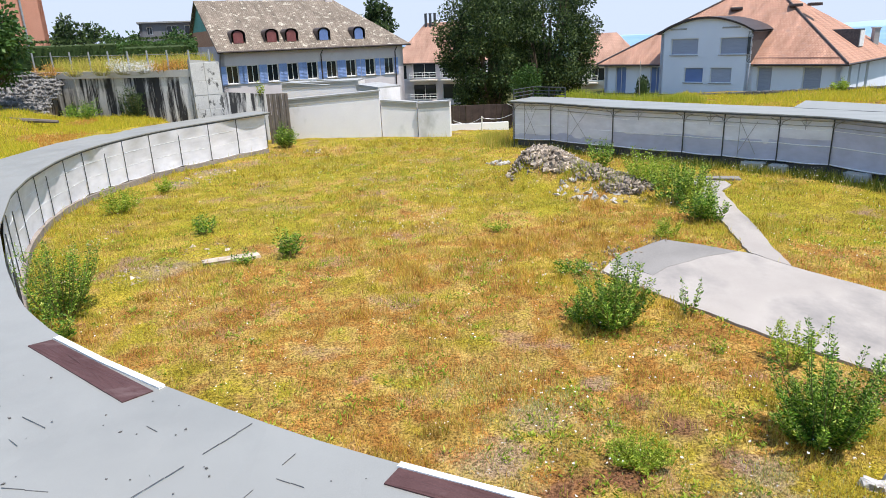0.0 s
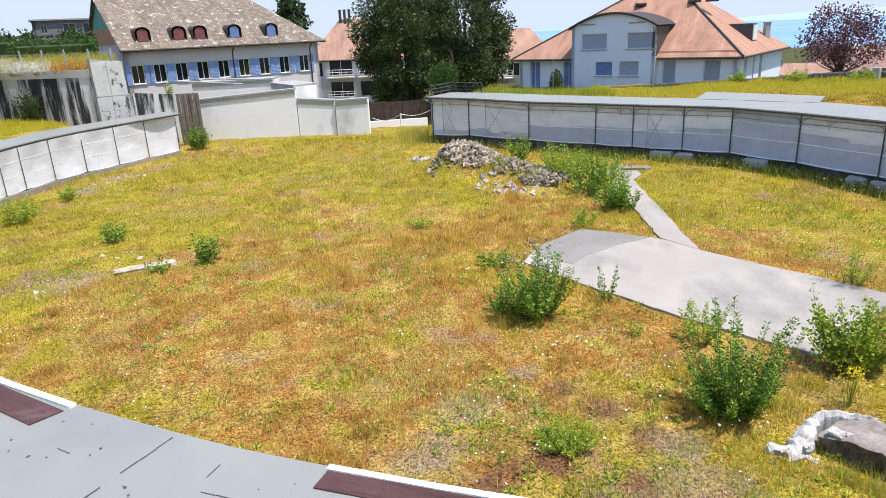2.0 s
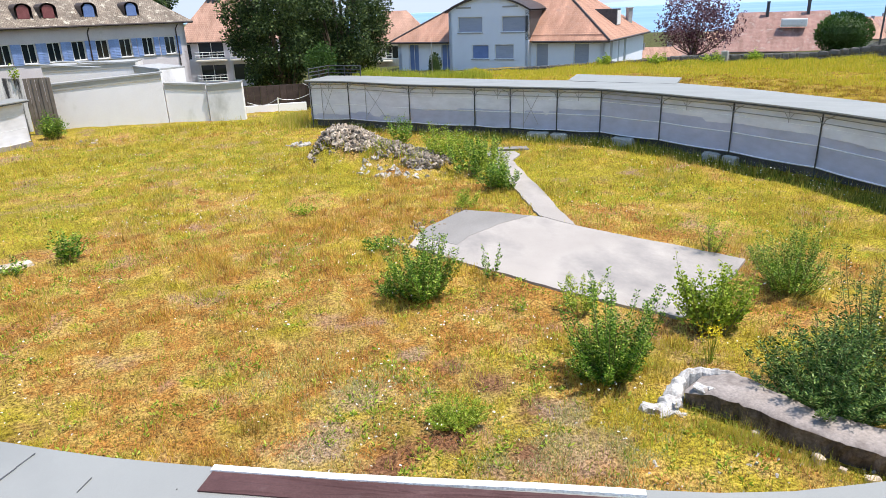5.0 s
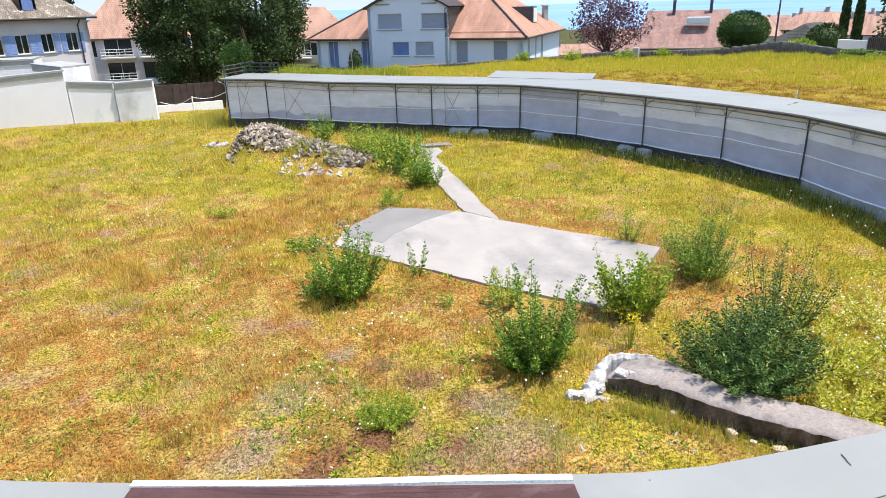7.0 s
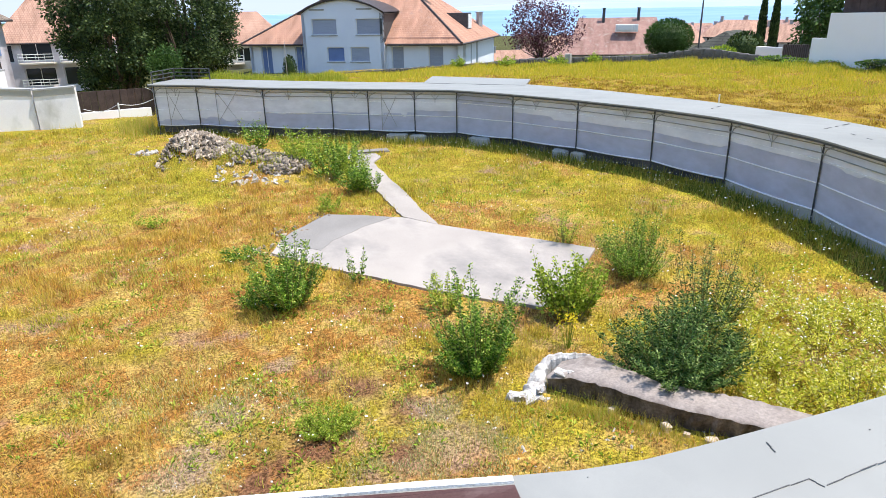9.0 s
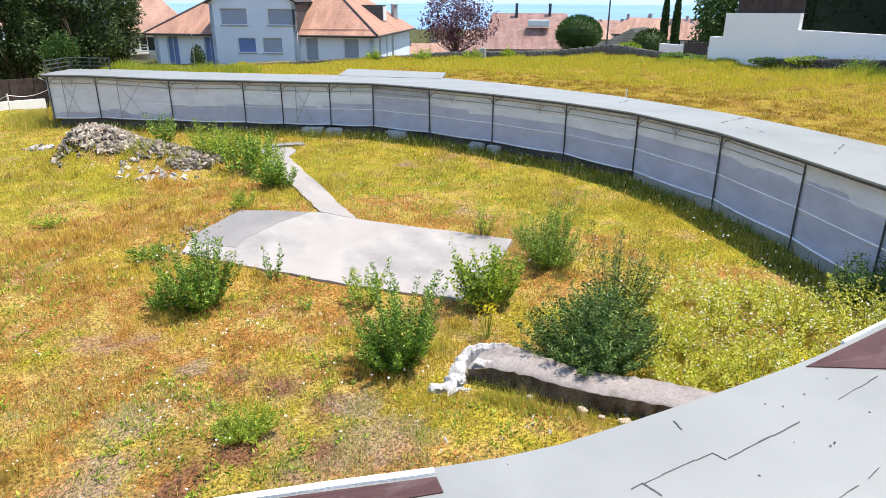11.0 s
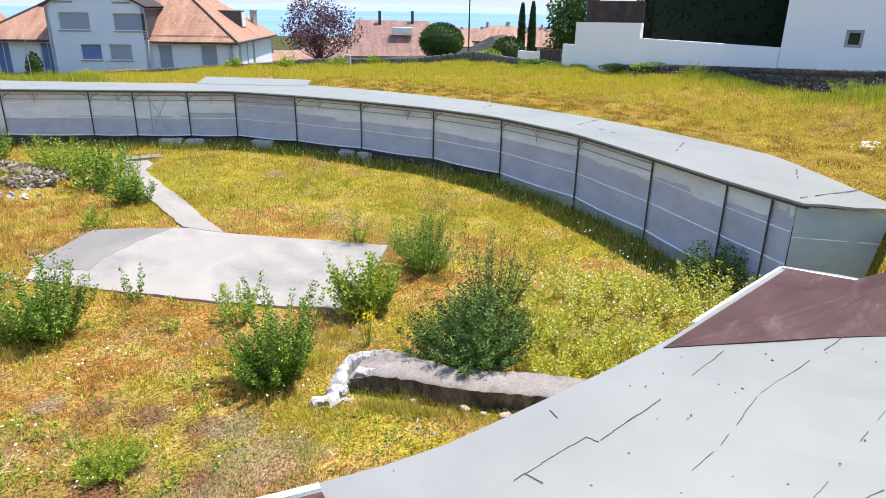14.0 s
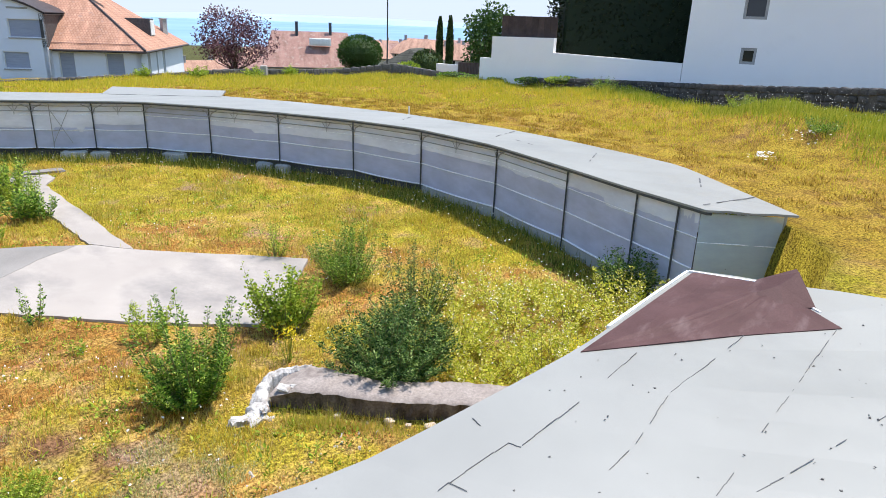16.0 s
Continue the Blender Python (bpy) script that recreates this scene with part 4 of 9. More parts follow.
ring_wall("plinth_right", FENCE_R, 0.45, -0.1, 0.30, 0.25, M_PODIUM, "low dark stone footing under the net screen", 0.10)


# ---- screens ----
def screen(pts, lit_band, z_hem, z_top, material, label, rails, sub, post_mat, braces, wave=0.03, lean=0.0):
    """Screen of cloth on posts: for each bay a sheet with a sag at its foot, hem and rails; posts between the bays."""
    top = thing("screen_fence", (*pts[len(pts) // 2], 0.0), label, "fence")
    for i, p in enumerate(pts):
        if braces and i == len(pts) - 1:
            continue
        zt = z_top(i)
        g = Geo(top)
        x, y = p
        pw = 0.036 if braces else 0.024
        pole = zt - 0.02 if braces or i % 3 else zt - 0.30
        g.box((x, y, pole / 2), (pw, pw, pole), 0.4, 0.006)
        g.box((x, y, 0.04), (0.10, 0.10, 0.05), 0.4, 0.008)
        post = part("post", g, post_mat, top)
        if braces and i < 12:
            q = pts[i + 1]
            d = Vector((q[0] - x, q[1] - y, 0)).normalized()
            out = Vector((p[0] - CX, p[1] - CY, 0)).normalized()
            g = Geo(top)
            b0 = Vector((x, y, 0)) + out * 0.012
            g.tube([b0 + Vector((0, 0, zt - 0.42)), b0 + d * 0.10 + Vector((0, 0, zt - 0.22)), b0 + d * 0.34 + Vector((0, 0, zt - 0.10))], 0.017, 4)
            g.tube([b0 + Vector((0, 0, zt - 0.42)), b0 - d * 0.10 + Vector((0, 0, zt - 0.2)), b0 - d * 0.34 + Vector((0, 0, zt - 0.10))], 0.015, 4)
            part("brace", g, M_STONE_FRAME, post)
    for i in range(len(pts) - 1):
        p, q = np.array(pts[i]), np.array(pts[i + 1])
        d = q - p
        ln = np.hypot(*d)
        nrm = np.array([-d[1], d[0]]) / ln
        if nrm @ (np.array([CX, CY]) - p) < 0:
            nrm = -nrm
        nu, nv = sub, 7
        z0a, z0b, z1a, z1b = z_hem(i), z_hem(i + 1), z_top(i) - 0.05, z_top(i + 1) - 0.05
        pt = {}
        for a in range(nu + 1):
            u = a / nu
            for b in range(nv + 1):
                w = b / nv
                bow = -0.035 - wave * math.sin(math.pi * u) * math.sin(math.pi * w * 0.9 + 0.3) * (0.6 + 0.8 * float(value_noise(i * 3.3 + u * 3, w * 4, 1.0, 13)))
                sagz = 0.035 * math.sin(math.pi * u) * (1 - w)
                xy = p + d * u + nrm * bow
                pt[a, b] = (xy[0], xy[1], (z0a + (z0b - z0a) * u) * (1 - w) + (z1a + (z1b - z1a) * u) * w - sagz)
        g = Geo(top)
        n = nv + 1
        g.add([pt[a, b] for a in range(nu + 1) for b in range(n)], [(a * n + b, (a + 1) * n + b, (a + 1) * n + b + 1, a * n + b + 1) for a in range(nu) for b in range(nv)])
        sheet = part("screen_cloth", g, material, top, smooth=True)
        # added ragged sheet just before the net, imitating sunlit background showing through
        if lit_band:
            g = Geo(top)
            level = (0.10, 0.16, 0.40, 0.46, 0.40, 0.52, 1.0, 0.62, 0.58, 0.56, 0.66, 0.70, 0.74, 0.80, 0.95)[i]
            rag, step = [], 0.0
            for a in range(nu + 1):
                if float(value_noise(i * 31.7 + a, 1.0, 1.0, 61)) > 0.66:
                    step = 0.16 * (float(value_noise(i * 13.1 + a, 5.0, 1.0, 62)) - 0.5)
                rag.append(min(0.98, level + step + 0.02 * float(value_noise(i * 20 + a, 0.0, 1.0, 63))))
            back = np.array([nrm[0], nrm[1], 0]) * 0.006
            lo = [tuple(np.array(pt[a, 0]) * (1 - rag[a]) + np.array(pt[a, nv]) * rag[a] + back) for a in range(nu + 1)]
            hi = [tuple(np.array(pt[a, nv]) + back) for a in range(nu + 1)]
            if i not in (6,):
                g.add(lo + hi, [(a, a + 1, nu + 2 + a, nu + 1 + a) for a in range(nu)])
                part("lit_band", g, M_LIT_BAND, sheet, "added pale sheet standing for sunlit background seen through the net's upper part" if i == 0 else "")
        if braces and i < 12:
            back = Vector((nrm[0], nrm[1], 0)) * 0.03
            for f in ((0.5,), (), (0.38,), (0.66,), ())[i % 5]:
                g = Geo(top)
                c = Vector((*(p + d * f), 0)) + back
                zt = (z1a + z1b) / 2
                g.tube([c + Vector((0, 0, zt - 0.40)), c + Vector((0, 0, zt - 0.02))], 0.014, 4)
                for sgn in (-1, 1):
                    g.tube([c + Vector((0, 0, zt - 0.30)), c + Vector((*(d / ln * 0.16 * sgn), zt - 0.09))], 0.011, 4)
                part("strut", g, M_GALV, top)
            for drop, r in ((0.10, 0.011), (0.27, 0.013)):
                g = Geo(top)
                g.tube([Vector((*p, z1a - drop)) + back, Vector((*q, z1b - drop - 0.02 * math.sin(i * 2.3))) + back], r, 4)
                part("top_rail", g, M_GALV, top)
            if i in (0, 1, 4):
                g = Geo(top)
                for u0, u1 in ((0.3, 0.62), (0.62, 0.3)):
                    g.tube([Vector((*(p + d * u0), z0a + 0.15)) + back, Vector((*(p + d * u1), z1a - 0.2)) + back], 0.010, 4)
                g.tube([Vector((*(p + d * 0.3), z0a)) + back, Vector((*(p + d * 0.3), z1a - 0.05)) + back], 0.014, 4)
                part("cross_brace", g, M_STONE_FRAME, top, "grey scaffold brace showing through the net")
        for w, r in rails:
            g = Geo(top)
            b = w * nv
            k = min(int(b), nv - 1)
            line = []
            for a in range(nu + 1):
                lo, hi = Vector(pt[a, k]), Vector(pt[a, k + 1])
                v = lo + (hi - lo) * (b - k)
                line.append(v + Vector((nrm[0], nrm[1], 0)) * (0.014 if braces else 0.002))
            g.tube(line, r, 4)
            part("hem_tape", g, M_HEM, sheet)
    return top


screen(FENCE_R, True, lambda i: 0.42 if i < 10 else 0.36 - 0.03 * (i - 10), lambda i: (2.10 if i < 2 else 2.0), M_NET_GREY, "grey see-through net screen on dark steel posts", [(0.0, 0.024), (0.40, 0.018), (0.74, 0.013)], 20, M_DARK_METAL, True)
screen(FENCE_L, False, lambda i: 0.26 if i < 8 else 0.16, lambda i: [1.90, 1.86, 1.85, 1.84, 1.82, 1.80, 1.78, 1.76][min(i, 7)] if i < 8 else 1.76 + 0.008 * (i - 8), M_NET_WHITE, "sunlit white cloth screen on thin dark posts", [(0.0, 0.008), (0.36, 0.006), (0.70, 0.006)], 14, M_DARK_METAL, False, 0.09)
# the net closing the end of the right-hand roof
end_net = thing("end_screen", (12.4, 2.0, 0.0), "see-through grey net closing the end of the ring roof", "screen")
g = Geo(end_net)
pa, pb = Vector((12.08, 2.66, 0)), Vector((12.85, 1.42, 0))
g.add([tuple(pa + (pb - pa) * a / 6 + Vector((0.02 * math.sin(a * 1.9 + b), 0, 0.1 + 1.86 * b / 5))) for a in range(7) for b in range(6)], [(a * 6 + b, (a + 1) * 6 + b, (a + 1) * 6 + b + 1, a * 6 + b + 1) for a in range(6) for b in range(5)])
part("screen_cloth", g, M_NET_END, end_net, smooth=True)
g = Geo(end_net)
g.box((*pb[:2], 1.0), (0.05, 0.05, 1.98), 0.3, 0.006)
part("post", g, M_GALV, end_net)
g = Geo(end_net)
g.tube([pa + Vector((0, 0, 1.42)), pb + Vector((0, 0, 1.40))], 0.012, 4)
part("hem_tape", g, M_HEM, end_net)
# end of the far screen, a short return
far_net = thing("end_screen", (3.5, 31.2, 0.0), "grey net return at the far end of the screen", "screen")
g = Geo(far_net)
pa, pb = Vector((3.5, 31.05, 0)), Vector((4.6, 32.5, 0))
g.add([tuple(pa + (pb - pa) * a / 4 + Vector((0, 0.02 * math.sin(a * 1.9 + b), 0.35 + 1.7 * b / 4))) for a in range(5) for b in range(5)], [(a * 5 + b, (a + 1) * 5 + b, (a + 1) * 5 + b + 1, a * 5 + b + 1) for a in range(4) for b in range(4)])
part("screen_cloth", g, M_NET_GREY, far_net, smooth=True)
g = Geo(far_net)
g.box((*pb[:2], 1.05), (0.05, 0.05, 2.1), 0.3, 0.006)
part("post", g, M_DARK_METAL, far_net)


# dark guard rail on the far end of the right-hand roof
guard = thing("guard_rail", (4.0, 31.7, 2.16), "small dark steel guard rail on the roof's far end", "railing")
corners = [Vector((3.55, 31.05, 2.15)), Vector((4.65, 32.45, 2.15)), Vector((6.0, 31.45, 2.13))]
for k, c in enumerate([corners[0], (corners[0] + corners[1]) / 2, corners[1], (corners[1] + corners[2]) / 2, corners[2]]):
    g = Geo(guard)
    g.box(c + Vector((0, 0, 0.25)), (0.04, 0.04, 0.50), 0.4, 0.006)
    part("post", g, M_DARK_METAL, guard)
for dz in (0.16, 0.32, 0.48):
    g = Geo(guard)
    g.tube([c + Vector((0, 0, dz)) for c in corners], 0.022, 5)
    part("rail", g, M_DARK_METAL, guard)


def rough_block(name, x, y, s, rz, material, label, category, group="", z=None, seed=0):
    """A hewn block with chipped corners and uneven faces, one mesh."""
    bm = bmesh.new()
    bmesh.ops.create_cube(bm, size=1.0)
    bmesh.ops.bevel(bm, geom=bm.edges[:], offset=0.12, segments=1, affect="EDGES")
    bmesh.ops.subdivide_edges(bm, edges=bm.edges[:], cuts=1)
    for v in bm.verts:
        q = noise.noise_vector(v.co * 2.1 + Vector((seed * 3.7, seed, 0)))
        v.co = Vector((v.co.x * s[0], v.co.y * s[1], v.co.z * s[2])) + Vector((q.x * s[0], q.y * s[1], q.z * s[2])) * 0.12
    me = bpy.data.meshes.new(name)
    bm.to_mesh(me)
    bm.free()
    me.materials.append(material)
    ob = new(name, me)
    gz = float(ground_height(np.array([x]), np.array([y]))[0]) if z is None else z
    ob.location, ob.rotation_euler = (x, y, gz + s[2] * 0.42), (0, 0, rz)
    return tagged(ob, label, category, group)


BL = "pale squared stone block at the foot of the net screen"
for k, (x, y, sx, rz) in enumerate([(11.35, 23.55, 0.75, -0.76), (12.0, 22.95, 0.6, -0.76), (13.55, 20.9, 0.8, -1.1), (14.75, 17.6, 0.55, -1.25), (14.9, 16.85, 0.45, -1.25)]):
    rough_block("stone_block", x, y, (sx, 0.30, 0.34), rz, M_CONCRETE, BL, "stone block", "blocks along the screen", seed=k)


# ---- slab and path ----
def flat_slab(name, poly, z0, z1, material, label, category):
    p = lerp_poly(poly + [poly[0]], 70)[:-1]
    p = p + np.stack([value_noise(p[:, 0] * 3, p[:, 1] * 3, 1.0, 21) - 0.5, value_noise(p[:, 0] * 3, p[:, 1] * 3, 1.0, 22) - 0.5], 1) * 0.07
    at = (*p.mean(0), z0)
    g = Geo(At(at))
    a2 = 0.5 * np.sum(p[:, 0] * np.roll(p[:, 1], -1) - np.roll(p[:, 0], -1) * p[:, 1])
    pts = [tuple(q) for q in (p if a2 > 0 else p[::-1])]
    g.prism(pts, z0, z1)
    return single(name, at, g, material, label, category, "structure")


SLAB = [(9.6, 10.05), (8.6, 9.3), (6.77, 8.25), (5.42, 10.06), (4.23, 12.06), (3.45, 13.6), (4.2, 14.6), (5.5, 15.6), (6.3, 15.0), (7.04, 14.35), (7.5, 13.35)]
ARM = [(7.52, 13.37), (8.66, 18.8), (9.0, 20.6), (9.65, 21.3), (9.71, 21.9), (8.76, 22.4), (8.5, 21.6), (7.97, 19.1), (7.06, 14.37)]
flat_slab("pavement_slab", SLAB, -0.1, 0.030, M_SLAB, "pale worn concrete slab in the meadow", "slab")
flat_slab("pavement_patch", [(3.75, 14.05), (4.2, 14.62), (5.5, 15.6), (6.3, 15.0), (6.85, 14.5), (5.9, 14.15), (4.9, 13.6), (4.45, 13.1)], -0.1, 0.036, M_SLAB_DARK, "darker older concrete at the slab's end", "slab")
flat_slab("pavement_path", ARM, -0.1, 0.026, M_SLAB, "narrow pale concrete strip running off the slab", "path")

# ---- walls round the site ----
def polar(az, d, z=None):
    """A place by its bearing from the viewing point (degrees to the right of +y) and distance."""
    x, y = d * math.sin(radians(az)), d * math.cos(radians(az))
    return (x, y) if z is None else (x, y, z)


def at_el(az, el, d):
    return (*polar(az, d), 5.0 + d * math.tan(radians(el)))


def uv_slab(g, poly, thick, along):
    """A roof plane with UV in metres: along the eave and up the slope."""
    poly = [Vector(p) for p in poly]
    nn = (poly[1] - poly[0]).cross(poly[2] - poly[0]).normalized()
    if nn.z < 0:
        poly, nn = poly[::-1], -nn
    e = Vector(along).normalized()
    s = nn.cross(e)
    n = len(poly)
    g.add(poly + [p - nn * thick for p in poly], [tuple(range(n)), tuple(range(n, 2 * n))[::-1]] + [((i + 1) % n, i, n + i, n + (i + 1) % n) for i in range(n)])
    if g.uv is None:
        g.uv = []
    uv = [(p.dot(e), p.dot(s)) for p in poly]
    g.uv += uv + uv[::-1]
    for i in range(n):
        j = (i + 1) % n
        g.uv += [uv[j], uv[i], uv[i], uv[j]]


def bar_frame(g, a, d, nrm, u0, u1, z0, z1, w, depth, mid=0, cross=0):
    """The bars of a window frame in the plane through a along d, set in by nrm."""
    def bar(ua, ub, za, zb):
        c = a + d * ((ua + ub) / 2) + nrm * depth / 2 + Vector((0, 0, (za + zb) / 2))
        g.box(c, (ub - ua, depth, zb - za), math.atan2(d.y, d.x), 0.008)
    bar(u0, u0 + w, z0, z1), bar(u1 - w, u1, z0, z1), bar(u0 + w, u1 - w, z0, z0 + w), bar(u0 + w, u1 - w, z1 - w, z1)
    for k in range(mid):
        u = u0 + (u1 - u0) * (k + 1) / (mid + 1)
        bar(u - w * 0.4, u + w * 0.4, z0 + w, z1 - w)
    for k in range(cross):
        z = z0 + (z1 - z0) * (k + 1) / (cross + 1)
        bar(u0 + w, u1 - w, z - w * 0.3, z + w * 0.3)


def window(top, p0, p1, hole, pane, mid=1, cross=0, frame_mat=None, set_in=0.12, sill=True, w=0.06, name="window"):
    """A window in an opening of the wall p0-p1: frame, pane and sill."""
    a, b = Vector((*p0, 0)), Vector((*p1, 0))
    d = (b - a).normalized()
    inn = Vector((-d.y, d.x, 0))
    u0, u1, z0, z1 = hole
    g = Geo(top)
    bar_frame(g, a + inn * set_in, d, inn, u0, u1, z0, z1, w, 0.06, mid, cross)
    win = part(name, g, frame_mat or M_FRAME, top)
    g = Geo(top)
    o = a + inn * (set_in + 0.05)
    g.slab([o + d * u0 + Vector((0, 0, z0)), o + d * u1 + Vector((0, 0, z0)), o + d * u1 + Vector((0, 0, z1)), o + d * u0 + Vector((0, 0, z1))], 0.02)
    part("pane", g, pane, win)
    if sill:
        g = Geo(top)
        g.box(a + d * (u0 + u1) / 2 - inn * 0.02 + Vector((0, 0, z0 - 0.04)), (u1 - u0 + 0.14, 0.16, 0.07), math.atan2(d.y, d.x), 0.01)
        part("sill", g, M_STONE_FRAME, win)
    return win


def on_wall(p0, p1, az):
    """How far along the wall p0-p1 a bearing from the viewing point meets it."""
    p, d = Vector(p0), (Vector(p1) - Vector(p0)).normalized()
    s, c = math.sin(radians(az)), math.cos(radians(az))
    return (p.y * s - p.x * c) / (d.x * c - d.y * s)


def z_at(p0, p1, u, el):
    d = (Vector(p1) - Vector(p0)).normalized()
    q = Vector(p0) + d * u
    return 5.0 + q.length * math.tan(radians(el))


# ---- the old house with blue shutters ----
def old_house():
    wa, wb = Vector(polar(-16.26, 67.5)), Vector(polar(-3.62, 73.6))
    d = (wb - wa).normalized()
    p0, p1 = tuple(wa - d * 1.35), tuple(wb + d * 1.35)
    inn = Vector((-d.y, d.x))
    length = (Vector(p1) - Vector(p0)).length
    depth, ze, zr = 12.0, 5.12, 9.45
    top = thing("house", (*p0, -1.5), "old pale house with blue shutters and a lichened brown tile roof", "house")
    top.location.z = -1.5
    holes = []
    for k in range(9):
        u = on_wall(p0, p1, -16.55 + 12.68 * k / 8)
        holes.append((u - 0.56, u + 0.56, 1.64, 3.30))
    low = (length - 3.05, length - 2.1, -0.55, 0.35)
    g = Geo(top).wall(p0, p1, -1.6, ze, 0.4, holes + [low])
    q0, q1 = Vector(p0) + inn * depth, Vector(p1) + inn * depth
    g.wall(p1, tuple(q1), -1.6, ze, 0.4).wall(tuple(q1), tuple(q0), -1.6, ze, 0.4).wall(tuple(q0), p0, -1.6, ze, 0.4)
    part("wall", g, M_HOUSE_OLD, top)
    for k, h in enumerate(holes):
        window(top, p0, p1, h, M_GLASS, 1, 0, w=0.075, set_in=0.10)
        for side in (-1, 1):
            u = h[0] - 0.27 if side < 0 else h[1] + 0.27
            a = Vector((*p0, 0)) + Vector((*d, 0)) * u - Vector((*inn, 0)) * 0.035
            g = Geo(top)
            g.box(a + Vector((0, 0, 2.42)), (0.48, 0.05, 1.70), math.atan2(d.y, d.x), 0.012)
            for s in range(11):
                g.box(a - Vector((*inn, 0)) * 0.03 + Vector((0, 0, 1.72 + s * 0.14)), (0.38, 0.03, 0.05), math.atan2(d.y, d.x))
            part("shutter", g, M_SHUTTER, top, "blue louvred shutter" if k == 0 and side < 0 else "")
    window(top, p0, p1, low, M_GLASS, 1, 0)
    over = 0.65
    D3, I3 = Vector((*d, 0)), Vector((*inn, 0))
    A = Vector((*p0, ze))
    ridge0 = A + I3 * depth / 2 + Vector((0, 0, zr - ze)) - D3 * 0.35
    ridge1 = A + D3 * (length - 5.0) + I3 * depth / 2 + Vector((0, 0, zr - ze))
    low_z = -over * (zr - ze) / (depth / 2)
    e0 = A - D3 * 0.35 - I3 * over + Vector((0, 0, low_z))
    e1 = A + D3 * (length + over) - I3 * over + Vector((0, 0, low_z))
    e2 = e1 + I3 * (depth + 2 * over)
    e3 = e0 + I3 * (depth + 2 * over)
    g = Geo(top)
    uv_slab(g, [e0, e1, ridge1, ridge0], 0.14, D3)
    uv_slab(g, [e2, e3, ridge0, ridge1], 0.14, -D3)
    uv_slab(g, [e1, e2, ridge1], 0.14, I3)
    roof = part("roof", g, M_ROOF_OLD, top, "grey-brown tile roof with pale lichen")
    g = Geo(top)
    g.tube([e0 + Vector((0, 0, -0.10)), e1 + Vector((0, 0, -0.10))], 0.09, 8)
    part("gutter", g, M_GUTTER, roof)
    for u in (4.62 / 9 * length, length - 1.0):
        g = Geo(top)
        b = Vector((*p0, 0)) + D3 * u - I3 * 0.12
        g.tube([b - I3 * 0.5 + Vector((0, 0, ze - 0.75)), b + Vector((0, 0, ze - 1.15)), b + Vector((0, 0, -1.5))], 0.06, 6)
        part("downpipe", g, M_GUTTER, top)
    # gable triangle: green boards over an orange band
    ga, gb, gc = Vector((*p0, ze)), Vector((*p0, ze)) + I3 * depth, Vector((*p0, zr - 0.25)) + I3 * depth / 2
    g = Geo(top)
    m0, m1 = ga + (gc - ga) * 0.35, gb + (gc - gb) * 0.35
    g.add([m0 - D3 * 0.02, m1 - D3 * 0.02, gc - D3 * 0.02, m0 + D3 * 0.3, m1 + D3 * 0.3, gc + D3 * 0.3], [(0, 1, 2)[::-1], (3, 4, 5), (0, 3, 5, 2), (1, 4, 5, 2)[::-1], (0, 1, 4, 3)])
    part("gable", g, M_GREEN_GABLE, top, "green boarded gable top")
    g = Geo(top)
    g.add([ga - D3 * 0.04, gb - D3 * 0.04, m1 - D3 * 0.04, m0 - D3 * 0.04, ga + D3 * 0.3, gb + D3 * 0.3, m1 + D3 * 0.3, m0 + D3 * 0.3], [(0, 1, 2, 3)[::-1], (4, 5, 6, 7), (0, 1, 5, 4), (3, 2, 6, 7)[::-1]])
    part("gable_band", g, M_ORANGE_GABLE, top, "orange rendered gable band")
    # five round-headed dormers
    for k, (bearing, red) in enumerate(((-15.75, 1), (-13.15, 1), (-11.6, 1), (-9.0, 0), (-6.15, 0))):
        u = on_wall(p0, p1, bearing)
        s0 = 0.13
        base = Vector((e0.x, e0.y, e0.z)) + D3 * (u + 0.35) + (I3 * (depth / 2 + over) + Vector((0, 0, zr - ze - low_z))) * s0
        w, h = 0.58, 1.25
        prof = [(-w, 0.0), (-w, h * 0.62)] + [(-w * math.cos(a), h * 0.62 + w * 0.72 * math.sin(a)) for a in np.linspace(0.3, math.pi - 0.3, 7)] + [(w, h * 0.62), (w, 0.0)]
        n = len(prof)
        g = Geo(top)
        back = I3 * 2.6
        outer = [base + D3 * x * 1.15 + Vector((0, 0, z * 1.06)) for x, z in prof]
        g.add([p - I3 * 0.12 for p in outer] + [p + back for p in outer], [(i + 1, i, n + i, n + i + 1) for i in range(n - 1)] + [tuple(range(n, 2 * n))])
        dorm = part("dormer", g, M_GUTTER, roof, "small round-headed dormer")
        g = Geo(top)
        g.add([base + D3 * x * 0.8 + Vector((0, 0, z * 0.92 + 0.03)) - I3 * 0.02 for x, z in prof] + [base + D3 * x * 0.8 + Vector((0, 0, z * 0.92 + 0.03)) + I3 * 0.08 for x, z in prof], [tuple(range(n))[::-1], tuple(range(n, 2 * n))] + [(i, i + 1, n + i + 1, n + i) for i in range(n - 1)])
        part("dormer_shutter" if red else "dormer_window", g, M_REDPANEL if red else M_BLUEDOOR, top, "dull red dormer shutter" if red else "blue-framed dormer window")
    g = Geo(top)
    c = ridge0 + D3 * 3.9 + I3 * 0.2
    g.box(c + Vector((0, 0, 0.35)), (1.1, 0.6, 1.1), math.atan2(d.y, d.x), 0.03)
    g.box(c + Vector((0, 0, 0.95)), (1.25, 0.75, 0.12), math.atan2(d.y, d.x), 0.02)
    part("chimney", g, M_HOUSE_OLD, top)
    g = Geo(top)
    c = ridge1 - D3 * 0.6
    g.box(c + Vector((0, 0, 0.35)), (0.8, 0.6, 1.1), math.atan2(d.y, d.x), 0.03)
